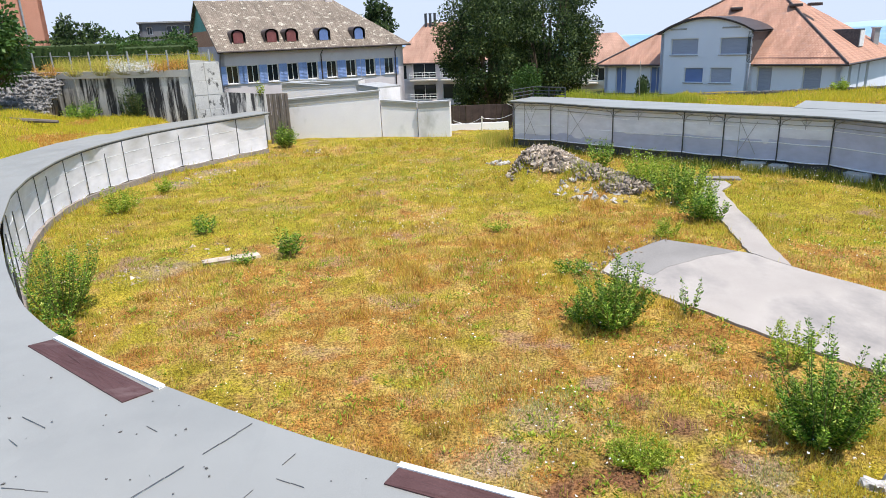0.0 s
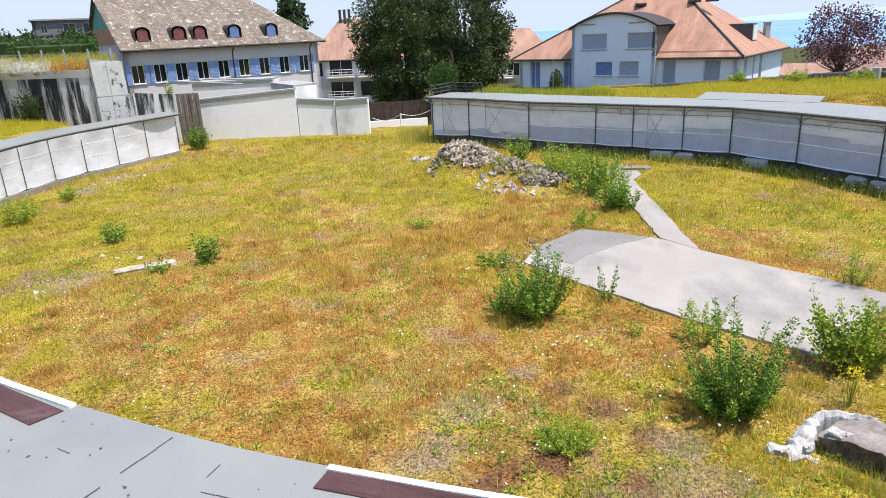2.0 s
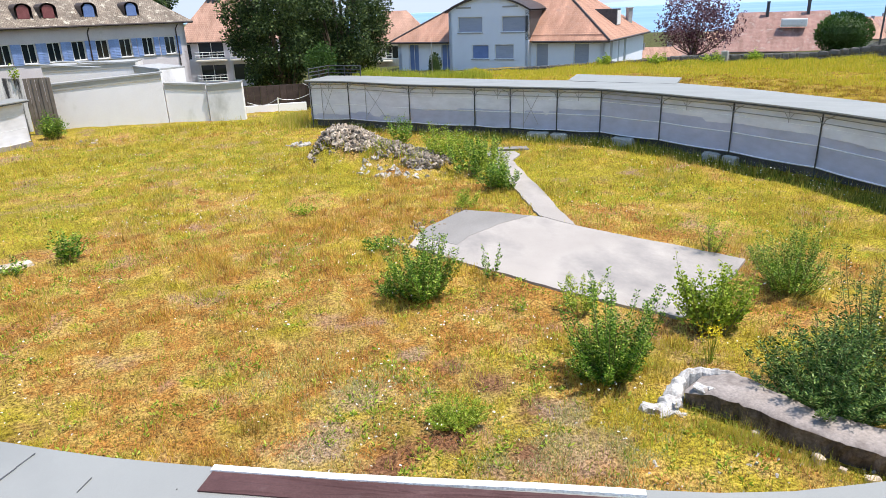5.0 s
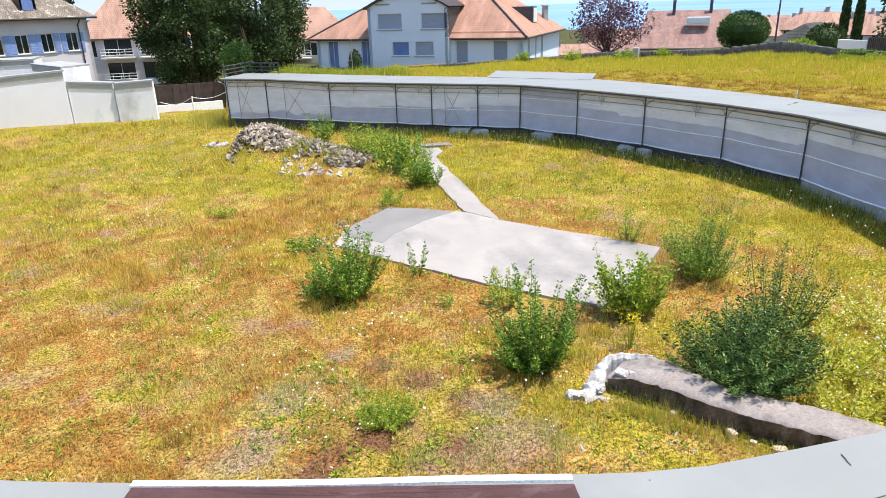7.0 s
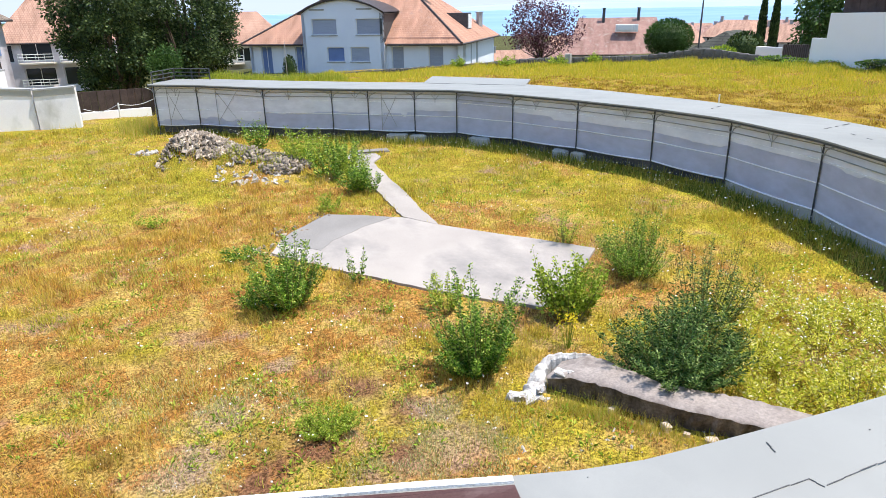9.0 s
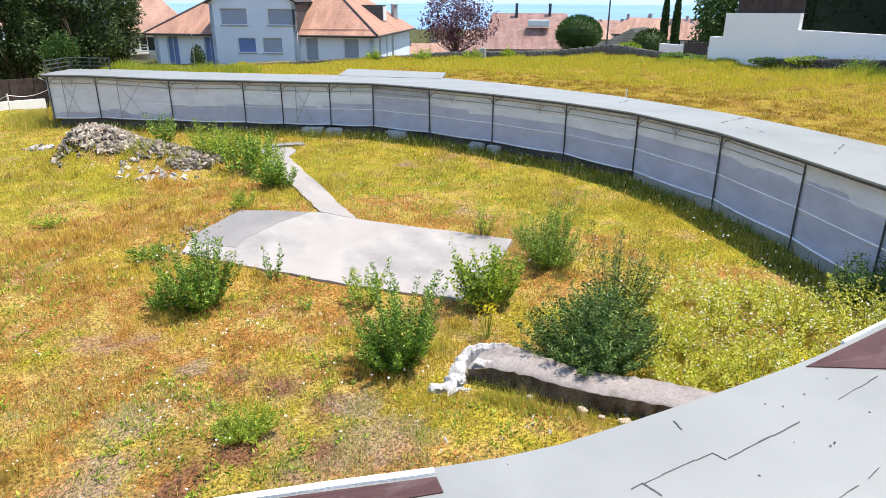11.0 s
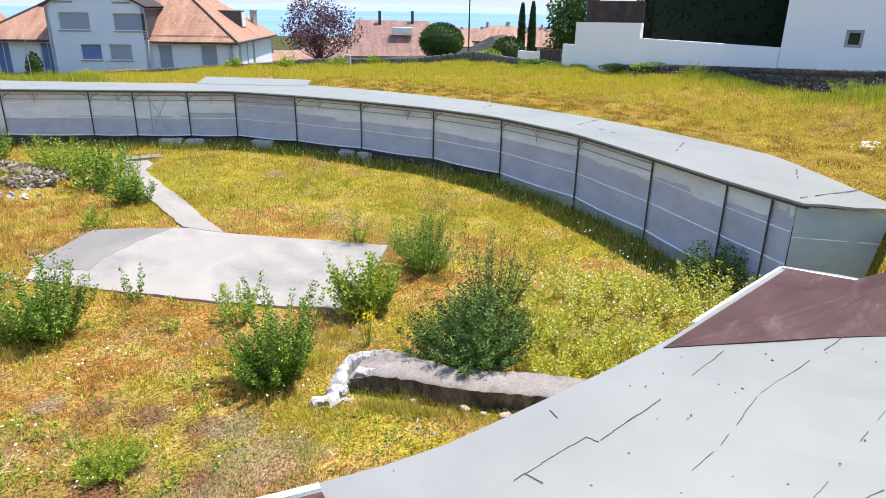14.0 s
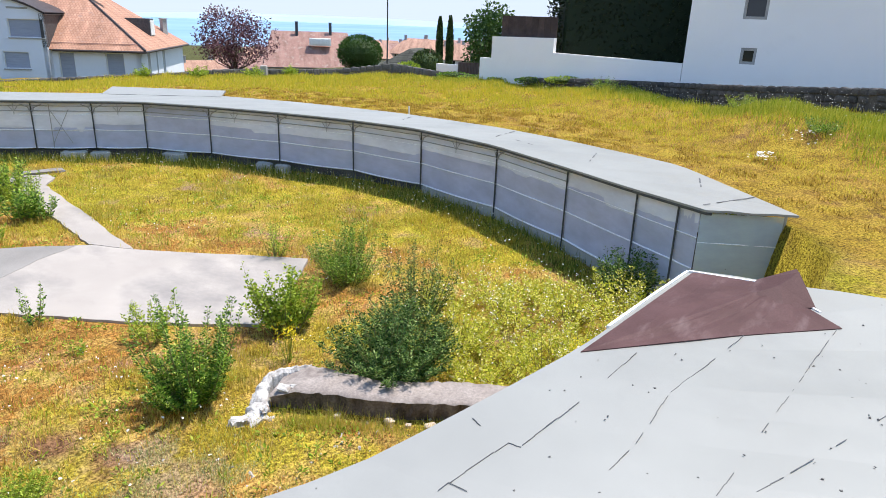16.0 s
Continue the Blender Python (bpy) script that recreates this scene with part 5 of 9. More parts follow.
    part("chimney", g, M_HOUSE_OLD, top)


old_house()


# ---- the white house with the arched gable ----
def arched_house():
    drop = 3.0
    c = Vector(polar(31.28, drop / math.tan(radians(2.85))))
    l = Vector(polar(13.34, drop / math.tan(radians(2.50))))
    ze = 2.0
    d = (c - l).normalized()
    inn = Vector((-d.y, d.x))
    e_len = (c - l).length
    over = 0.55
    p0 = l + d * over + inn * over
    p1 = c - d * over + inn * over
    length = (p1 - p0).length
    side = Vector(polar(34.6, drop / math.tan(radians(2.21))))
    depth = max(10.0, (side - c).length - 2 * over)
    top = thing("house", (p0.x, p0.y, -1.4), "white house with salmon hip roof and arched gable", "house")
    P0, P1 = tuple(p0), tuple(p1)

    def ua(az):
        return on_wall(P0, P1, az)
    z_low, z_door = -1.0, 1.75
    holes = [(ua(14.84), ua(15.66), z_low, z_door), (ua(17.54), ua(18.43), z_low, z_door), (ua(25.4), ua(26.41), z_low, z_door), (ua(28.49), ua(29.72), z_low, z_door)]
    g = Geo(top).wall(P0, P1, -1.5, ze + 0.2, 0.35, holes)
    q0, q1 = p0 + inn * depth, p1 + inn * depth
    sides = [(2.2, 3.1, z_low, z_door), (5.2, 5.7, z_low, z_door), (7.6, 8.6, z_low, z_door)]
    g.wall(P1, tuple(q1), -1.5, ze + 0.2, 0.35, sides).wall(tuple(q1), tuple(q0), -1.5, ze + 0.2, 0.35).wall(tuple(q0), P0, -1.5, ze + 0.2, 0.35)
    part("wall", g, M_HOUSE_NEW, top)
    for k, h in enumerate(holes):
        window(top, P0, P1, h, M_BLUEDOOR if k < 2 else M_BLIND, 1 if k < 2 else 0, 0, sill=False, name="french_door")
    for h in sides:
        window(top, P1, tuple(q1), h, M_BLIND, 0, 0, sill=False, name="french_door")
    # hip roof
    D3, I3 = Vector((*d, 0)), Vector((*inn, 0))
    E = [Vector((*l, ze)), Vector((*c, ze))]
    E += [E[1] + I3 * (depth + 2 * over), E[0] + I3 * (depth + 2 * over)]
    half = (depth + 2 * over) / 2
    rise = 6.2
    in0, in1 = half * 1.12, half * 0.98
    R0 = E[0] + D3 * in0 + I3 * half + Vector((0, 0, rise))
    R1 = E[1] - D3 * in1 + I3 * half + Vector((0, 0, rise))
    g = Geo(top)
    uv_slab(g, [E[0], E[1], R1, R0], 0.16, D3)
    uv_slab(g, [E[1], E[2], R1], 0.16, I3)
    uv_slab(g, [E[2], E[3], R0, R1], 0.16, -D3)
    uv_slab(g, [E[3], E[0], R0], 0.16, -I3)
    roof = part("roof", g, M_ROOF_RED, top, "salmon tile hip roof")
    for a, b in ((E[1], R1), (E[0], R0)):
        g = Geo(top)
        g.tube([a + Vector((0, 0, 0.03)), (a + b) / 2 + Vector((0, 0, 0.03)), b + Vector((0, 0, 0.03))], 0.10, 6)
        part("ridge_tiles", g, M_GUTTER, roof)
    cut0, cut1 = E[0] + D3 * (ua(18.62) + over - 0.3), E[0] + D3 * (ua(25.16) + over + 0.1)
    for a, b in ((E[0], cut0), (cut1, E[1]), (E[1], E[2])):
        g = Geo(top)
        g.tube([a + Vector((0, 0, -0.1)), b + Vector((0, 0, -0.1))], 0.085, 8)
        part("gutter", g, M_GUTTER, roof)
    g = Geo(top)
    q = E[0] + I3 * 0.55 + Vector((0, 0, 0.55 * rise / half + 0.08))
    g.tube([q + D3 * 12.7, q + D3 * 17.0, q + D3 * 21.1], 0.03, 5)
    part("snow_guard", g, M_ROOF_BROWN, roof)
    # gable front: a block that stands a little proud, under an arched metal roof
    u0, u1 = ua(18.62) - 0.1, ua(25.16) - 0.15
    f0, f1 = p0 + d * u0 - inn * 0.8, p0 + d * u1 - inn * 0.8
    F0, F1 = tuple(f0), tuple(f1)
    zs = 4.62
    zp = 5.75

    def uf(az):
        return on_wall(F0, F1, az)

    def zf(az, el):
        return z_at(F0, F1, uf(az), el)
    gh = [(uf(18.99), uf(21.0), zf(20, -1.97), zf(20, -0.74)), (uf(22.57), uf(24.72), zf(23.6, -2.02), zf(23.6, -0.77)), (uf(20.11), uf(21.5), zf(20.8, -4.08), zf(20.8, -2.95)), (uf(22.01), uf(23.57), zf(22.8, -4.14), zf(22.8, -2.98))]
    g = Geo(top).wall(F0, F1, -1.5, zs, 0.3, gh)
    w = (f1 - f0).length
    arc = [(w * k / 16, zs + (zp - zs) * math.sin(math.pi * k / 16) ** 0.8) for k in range(17)]
    fa = Vector((*f0, 0))
    nn = len(arc)
    g.add([fa + D3 * u + Vector((0, 0, z)) for u, z in arc] + [fa + D3 * u + I3 * 0.3 + Vector((0, 0, z)) for u, z in arc], [tuple(range(nn))[::-1], tuple(range(nn, 2 * nn))])
    b0, b1 = f0 + inn * 4.0, f1 + inn * 4.0
    g.wall(F1, tuple(b1), -1.5, 2.1, 0.3).wall(tuple(b0), F0, -1.5, zs, 0.3)
    gab = part("gable_front", g, M_HOUSE_NEW, top, "white arched gable front")
    g = Geo(top).wall(F1, tuple(b1), 2.1, zs, 0.3)
    part("gable_cheek", g, M_DARK_METAL, top, "dark metal cheek of the gable")
    for k, h in enumerate(gh):
        window(top, F0, F1, h, M_BLUEDOOR if k == 2 else M_BLIND, 0, 0, sill=True, set_in=0.1)
    g = Geo(top)
    prof = [(u * 1.0 + (-0.25 if k == 0 else 0.25 if k == 16 else 0), z + 0.02 - (0.1 if k in (0, 16) else 0)) for k, (u, z) in enumerate(arc)]
    pts = [fa + D3 * u + I3 * o + Vector((0, 0, z + t)) for o, t in ((-0.3, 0.16), (4.6, 0.16), (4.6, 0.0), (-0.3, 0.0)) for u, z in prof]
    fs = []
    for r in range(4):
        for k in range(nn - 1):
            fs.append((r * nn + k, r * nn + k + 1, ((r + 1) % 4) * nn + k + 1, ((r + 1) % 4) * nn + k))
    g.add(pts, fs)
    part("arched_roof", g, M_GUTTER, top, "dark metal arched roof")
    for u in (w * 0.2, w * 0.78):
        g = Geo(top)
        g.box(fa + D3 * u - I3 * 0.02 + Vector((0, 0, zs + 0.35)), (1.5, 0.06, 0.14), math.atan2(d.y, d.x), 0.02)
        part("wall_lamp", g, M_STONE_FRAME, gab)
    # side dormer over the right slope
    m = E[1] + I3 * (half * 0.95) - D3 * 1.7 + Vector((0, 0, 1.7 * rise / in1))
    g = Geo(top)
    g.box(m + Vector((0, 0, 0.5)) - D3 * 0.9, (2.6, 1.5, 1.5), math.atan2(d.y, d.x), 0.03)
    dm = part("dormer", g, M_DARK_METAL, roof, "dark metal dormer with a white front")
    g = Geo(top)
    g.box(m + D3 * 0.43 + Vector((0, 0, 0.45)), (0.08, 1.3, 1.3), math.atan2(d.y, d.x), 0.02)
    part("dormer_front", g, M_FRAME, top, "white dormer front")
    for o in (0.35,):
        q = E[1] + I3 * (half * 1.62) - D3 * 1.6 + Vector((0, 0, 1.6 * rise / in1))
        g = Geo(top)
        g.box(q + Vector((0, 0, 0.5)), (0.5, 0.5, 1.5), 0, 0.02)
        g.box(q + Vector((0, 0, 1.3)), (0.65, 0.65, 0.1), 0, 0.02)
        part("chimney", g, M_STONE_FRAME, top)
    for a, el in ((21.0, 1.9), (25.6, 1.75), (27.0, 1.85)):
        fr = (a - 18) / 10
        q = E[0] + D3 * (7.2 + 11.0 * fr) + I3 * half * 0.72 + Vector((0, 0, rise * 0.72))
        g = Geo(top)
        g.box(q + Vector((0, 0, 0.12)), (1.0, 0.9, 0.25), math.atan2(d.y, d.x) + 0.5, 0.05)
        part("roof_vent", g, M_GUTTER, roof)
    q = E[0] + D3 * 9.2 + I3 * half * 0.62 + Vector((0, 0, rise * 0.62))
    g = Geo(top)
    g.box(q + Vector((0, 0, 0.08)), (0.8, 0.5, 0.12), math.atan2(d.y, d.x), 0.02)
    part("skylight", g, M_GLASS, roof)


arched_house()


def simple_house(at, size, rz, z0, eave, ridge, wall_mat, roof_mat, label, hip=0.0, windows=(), chimneys=(), over=0.4, balconies=()):
    """A house farther off: walls with window openings in its front, a gabled or hipped roof, chimneys."""
    r = Matrix.Rotation(rz, 3, "Z")
    o = Vector((*at, 0))
    w, dp = size

    def W(x, y):
        q = o + r @ Vector((x, y, 0))
        return (q.x, q.y)
    top = thing("house", (*at, z0), label, "house")
    a, b, c, e = W(-w / 2, -dp / 2), W(w / 2, -dp / 2), W(w / 2, dp / 2), W(-w / 2, dp / 2)
    g = Geo(top).wall(a, b, z0, eave, 0.3, windows).wall(b, c, z0, eave, 0.3).wall(c, e, z0, eave, 0.3).wall(e, a, z0, eave, 0.3)
    if not hip:
        for s in (-1, 1):
            x = s * w / 2
            t = -s * 0.3
            q = [Vector((*W(x, -dp / 2), eave)), Vector((*W(x, dp / 2), eave)), Vector((*W(x, 0), ridge - 0.1))]
            q += [Vector((*W(x + t, -dp / 2), eave)), Vector((*W(x + t, dp / 2), eave)), Vector((*W(x + t, 0), ridge - 0.1))]
            g.add(q, [(0, 1, 2), (3, 4, 5)])
    part("wall", g, wall_mat, top)
    for h in windows:
        window(top, a, b, h, M_GLASS, 1, 0, sill=False)
    ls = -over * (ridge - eave) / (dp / 2)
    A, B = Vector((*W(-w / 2 - over, -dp / 2 - over), eave + ls)), Vector((*W(w / 2 + over, -dp / 2 - over), eave + ls))
    C, D = Vector((*W(w / 2 + over, dp / 2 + over), eave + ls)), Vector((*W(-w / 2 - over, dp / 2 + over), eave + ls))
    R0, R1 = Vector((*W(-w / 2 - over + hip, 0), ridge)), Vector((*W(w / 2 + over - hip, 0), ridge))
    g = Geo(top)
    uv_slab(g, [A, B, R1, R0], 0.12, B - A)
    uv_slab(g, [C, D, R0, R1], 0.12, D - C)
    if hip:
        uv_slab(g, [B, C, R1], 0.12, C - B)
        uv_slab(g, [D, A, R0], 0.12, A - D)
    roof = part("roof", g, roof_mat, top)
    g = Geo(top)
    g.tube([A + Vector((0, 0, -0.08)), B + Vector((0, 0, -0.08))], 0.07, 6)
    part("gutter", g, M_GUTTER, roof)
    for x, y, zz, s, h in chimneys:
        g = Geo(top)
        g.box((*W(x, y), zz + h / 2), (s, s * 0.8, h), rz, 0.02)
        g.box((*W(x, y), zz + h), (s * 1.25, s, 0.08), rz, 0.02)
        part("chimney", g, M_STONE_FRAME if s > 0.4 else M_DARK_METAL, top)
    for x0, x1, z in balconies:
        g = Geo(top)
        g.box((*W((x0 + x1) / 2, -dp / 2 - 0.6), z), (x1 - x0, 1.2, 0.16), rz, 0.02)
        bal = part("balcony", g, M_CREAM, top)
        g = Geo(top)
        for zz in (0.35, 0.65, 0.95):
            g.tube([(*W(x0, -dp / 2 - 1.15), z + zz), (*W(x1, -dp / 2 - 1.15), z + zz)], 0.035, 5)
        for k in range(5):
            x = x0 + (x1 - x0) * k / 4
            g.tube([(*W(x, -dp / 2 - 1.15), z), (*W(x, -dp / 2 - 1.15), z + 0.98)], 0.03, 5)
        part("railing", g, M_FRAME, bal)
    return top


# the block of flats between the old house and the great tree
simple_house((1.2, 89.5), (11, 9), -0.25, -3.0, 2.6, 7.0, M_HOUSE_OLD, M_ROOF_PALE, "pale block of flats with balconies and a salmon roof", hip=3.5,
             windows=((0.6, 1.6, 0.2, 2.0), (2.4, 5.4, 0.3, 2.2), (2.4, 5.4, -2.3, -0.4), (6.2, 9.2, 0.3, 2.2), (6.2, 9.2, -2.3, -0.4)), chimneys=((-2.2, -0.4, 6.2, 0.3, 1.9), (-1.6, -0.4, 6.2, 0.3, 1.9), (-1.0, -0.4, 6.2, 0.3, 1.9)), balconies=((-3.2, 0.2, 0.1), (0.8, 4.2, 0.1), (-3.2, 0.2, -2.5)))
simple_house((21.8, 88), (9, 8), -0.3, -3.0, 1.6, 4.9, M_CREAM, M_ROOF_PALE, "cream house with a pale salmon roof behind the trees", hip=3.5, windows=((0.8, 2.2, -0.8, 0.8), (3.2, 4.8, -0.8, 0.8)), balconies=((-4.0, -0.5, -1.0),))
# the brown-roofed house
simple_house((*polar(43.7, 92.0),), (11.5, 8.5), -0.70, -5.0, -0.5, 3.35, M_CREAM, M_ROOF_BROWN, "long house with a weathered brown tile roof", hip=1.3, chimneys=((-1.7, -0.5, 2.6, 0.35, 1.9), (2.6, -0.3, 2.6, 0.35, 1.9)))
sk = thing("roof_window", polar(44.5, 89.7, 1.9), "pale flat rooflight on the brown roof", "rooflight")
g = Geo(sk)
g.box(polar(44.5, 89.7, 2.15), (2.7, 0.9, 0.9), -0.72, 0.05)
part("case", g, M_FRAME, sk)
g = Geo(sk)
g.box(polar(44.5, 89.2, 2.2), (2.4, 0.06, 0.6), -0.72, 0.01)
part("pane", g, M_WHITE_EDGE, sk)
# the grey garden house behind the round shrub
simple_house((*polar(52.4, 70.0),), (10.0, 8.0), 0.35, -2.2, 0.0, 2.5, M_CREAM, M_ROOF_GREY, "low garden house with a grey slate roof", over=0.6, hip=3.6)
# the town going down to the lake
TOWN = [(47.6, 128, 12, 8, -0.8, -5.5, 1.4, 0), (50.3, 150, 11, 9, -0.5, -6.5, 0.6, 1), (52.4, 138, 9, 8, -1.2, -5.5, 1.9, 2), (54.2, 165, 14, 9, -0.7, -7, 1.2, 0), (55.6, 140, 8, 7, -1.0, -6, 1.0, 2), (57.0, 155, 12, 8, -0.9, -6.5, 1.3, 1), (58.2, 180, 12, 9, -1.1, -8, 0.9, 0), (45.6, 170, 14, 9, -0.6, -8, 0.2, 1),
        (35.0, 110, 9, 7, -0.4, -5.5, -1.6, 0), (38.8, 120, 10, 8, -0.7, -6, -1.4, 1), (49.0, 190, 16, 9, -0.9, -9, 0.0, 2), (40.8, 150, 12, 8, -0.5, -7.5, -1.2, 0)]
for k, (az, dd, w, dp, rz, z0, rg, mm) in enumerate(TOWN):
    wn_ = tuple((1.0 + j * 2.2, 2.0 + j * 2.2, rg - 4.4, rg - 3.0) for j in range(int(w / 2.5)))
    simple_house(polar(az, dd), (w, dp), rz, z0, rg - 2.6, rg, (M_CREAM, M_WHITE_WALL, M_HOUSE_OLD)[mm], (M_ROOF_PALE, M_ROOF_BROWN, M_ROOF_PALE)[mm], "distant town house with a tiled roof near the lake", hip=0 if k % 2 else 2.5, windows=wn_, chimneys=((w * 0.2, 0.3, rg - 0.6, 0.6, 1.3), (-w * 0.25, -0.3, rg - 0.6, 0.5, 1.2)))


# ---- white house with the two small windows ----
def white_house():
    p0, p1 = polar(74.1, 31.5), polar(97.0, 31.0)
    top = thing("house", (*p0, 1.5), "tall plain white house with small stone-framed windows", "house")
    d = (Vector(p1) - Vector(p0)).normalized()
    inn = Vector((-d.y, d.x))
    u = [on_wall(p0, p1, a) for a in (78.11, 79.22, 77.75, 79.6)]
    small = (u[0], u[1], z_at(p0, p1, u[0], -2.18), z_at(p0, p1, u[0], -0.99))
    big = (u[2] + 0.05, u[3] - 0.05, z_at(p0, p1, u[2], 1.05), z_at(p0, p1, u[2], 3.0))
    third = (u[3] + 5.0, u[3] + 6.0, big[2], big[3])
    holes = [small, big, third]
    g = Geo(top).wall(p0, p1, 1.5, 12.0, 0.4, holes)
    q0, q1 = Vector(polar(74.45, 41.0)), Vector(p1) + inn * 9
    g.wall(p1, tuple(q1), 1.5, 12.0, 0.4).wall(tuple(q1), tuple(q0), 1.5, 12.0, 0.4).wall(tuple(q0), p0, 1.5, 12.0, 0.4)
    part("wall", g, M_WHITE_WALL, top)
    for h in holes:
        window(top, p0, p1, h, M_GLASS, 0, 0, M_STONE_FRAME, 0.02, False, 0.11)
    D3, I3 = Vector((*d, 0)), Vector((*inn, 0))
    A = Vector((*p0, 12.0))
    L = (Vector(p1) - Vector(p0)).length
    g = Geo(top)
    uv_slab(g, [A - I3 * 0.6, A + D3 * L - I3 * 0.6, A + D3 * L + I3 * 4.5 + Vector((0, 0, 2.5)), A + I3 * 4.5 + Vector((0, 0, 2.5))], 0.15, D3)
    uv_slab(g, [A + D3 * L + I3 * 9.6, A + I3 * 9.6, A + I3 * 4.5 + Vector((0, 0, 2.5)), A + D3 * L + I3 * 4.5 + Vector((0, 0, 2.5))], 0.15, -D3)
    part("roof", g, M_ROOF_RED, top)


white_house()


def garden_wall(name, pts, z0, tops, thick, material, label, cap=None):
    """A free-standing wall along points, with a top height for each run."""
    at = (*pts[0], z0)
    g = Geo(At(at))
    for (a, b), (za, zb) in zip(zip(pts[:-1], pts[1:]), tops):
        A, B = Vector((*a, 0)), Vector((*b, 0))
        s = Vector((-(B - A).y, (B - A).x, 0)).normalized() * thick
        q = [A, B, B + s, A + s]
        pts8 = [p + Vector((0, 0, z0)) for p in q] + [A + Vector((0, 0, za)), B + Vector((0, 0, zb)), B + s + Vector((0, 0, zb)), A + s + Vector((0, 0, za))]
        g.add(pts8, [(3, 2, 1, 0), (4, 5, 6, 7)] + [(i, (i + 1) % 4, 4 + (i + 1) % 4, 4 + i) for i in range(4)])
    return single(name, at, g, material, label, "wall", "structure")


def zel(az, d, el):
    return 5.0 + d * math.tan(radians(el))


w0, w1, w2 = polar(57.87, 37.5), polar(63.85, 35.0), polar(74.05, 31.6)
garden_wall("wall_garden_white", [w0, polar(58.8, 37.1), w1, w2], 1.0, [(zel(0, 37.3, -2.61), zel(0, 37.2, -2.61)), (zel(0, 37, -0.9), zel(0, 35, -0.86)), (zel(0, 35, -2.0), zel(0, 31.6, -2.37))], 0.25, M_WHITE_WALL, "stepped white garden wall")
garden_wall("wall_gate_pier", [polar(54.2, 44), polar(56.0, 43)], 0.5, [(zel(0, 43.5, -3.25), zel(0, 43.5, -3.25))], 0.3, M_WHITE_WALL, "short white wall beside the gate")
# dark slatted gate
gate = thing("garden_gate", polar(56.9, 42, 1.2), "dark slatted garden gate in the white wall", "gate")
ga, gb = Vector(polar(56.05, 42.6, 0)), Vector(polar(57.8, 38.2, 0))
for k in range(14):
    g = Geo(gate)
    q = ga + (gb - ga) * (k + 0.5) / 14
    zt = 5 + q.length * math.tan(radians(-3.05))
    g.box((q.x, q.y, (1.2 + zt) / 2), (0.24, 0.04, zt - 1.2), math.atan2((gb - ga).y, (gb - ga).x), 0.01)
    part("slat", g, M_WOOD_DARK, gate)
# dark boards on the white wall and the dark screen behind it
scr = thing("board_screen", (*w1, 3.0), "dark brown board screen above the white wall", "screen")
for k in range(9):
    g = Geo(scr)
    a, b = Vector((*polar(59.4, 36.9), 0)), Vector((*polar(63.9, 35.05), 0))
    q0, q1 = a + (b - a) * k / 9, a + (b - a) * (k + 0.96) / 9
    n = Vector((-(b - a).y, (b - a).x, 0)).normalized() * 0.05
    zt = [5 + q.length * math.tan(radians(0.75)) for q in (q0, q1)]
    zb = [5 + q.length * math.tan(radians(-0.88)) for q in (q0, q1)]
    g.add([q0 + n * 3 + Vector((0, 0, zb[0])), q1 + n * 3 + Vector((0, 0, zb[1])), q1 + n * 3 + Vector((0, 0, zt[1])), q0 + n * 3 + Vector((0, 0, zt[0])), q0 + n * 4 + Vector((0, 0, zb[0])), q1 + n * 4 + Vector((0, 0, zb[1])), q1 + n * 4 + Vector((0, 0, zt[1])), q0 + n * 4 + Vector((0, 0, zt[0]))],
          [(0, 1, 2, 3), (5, 4, 7, 6), (1, 5, 6, 2), (4, 0, 3, 7), (3, 2, 6, 7), (4, 5, 1, 0)])
    part("board", g, M_WOOD_DARK, scr)

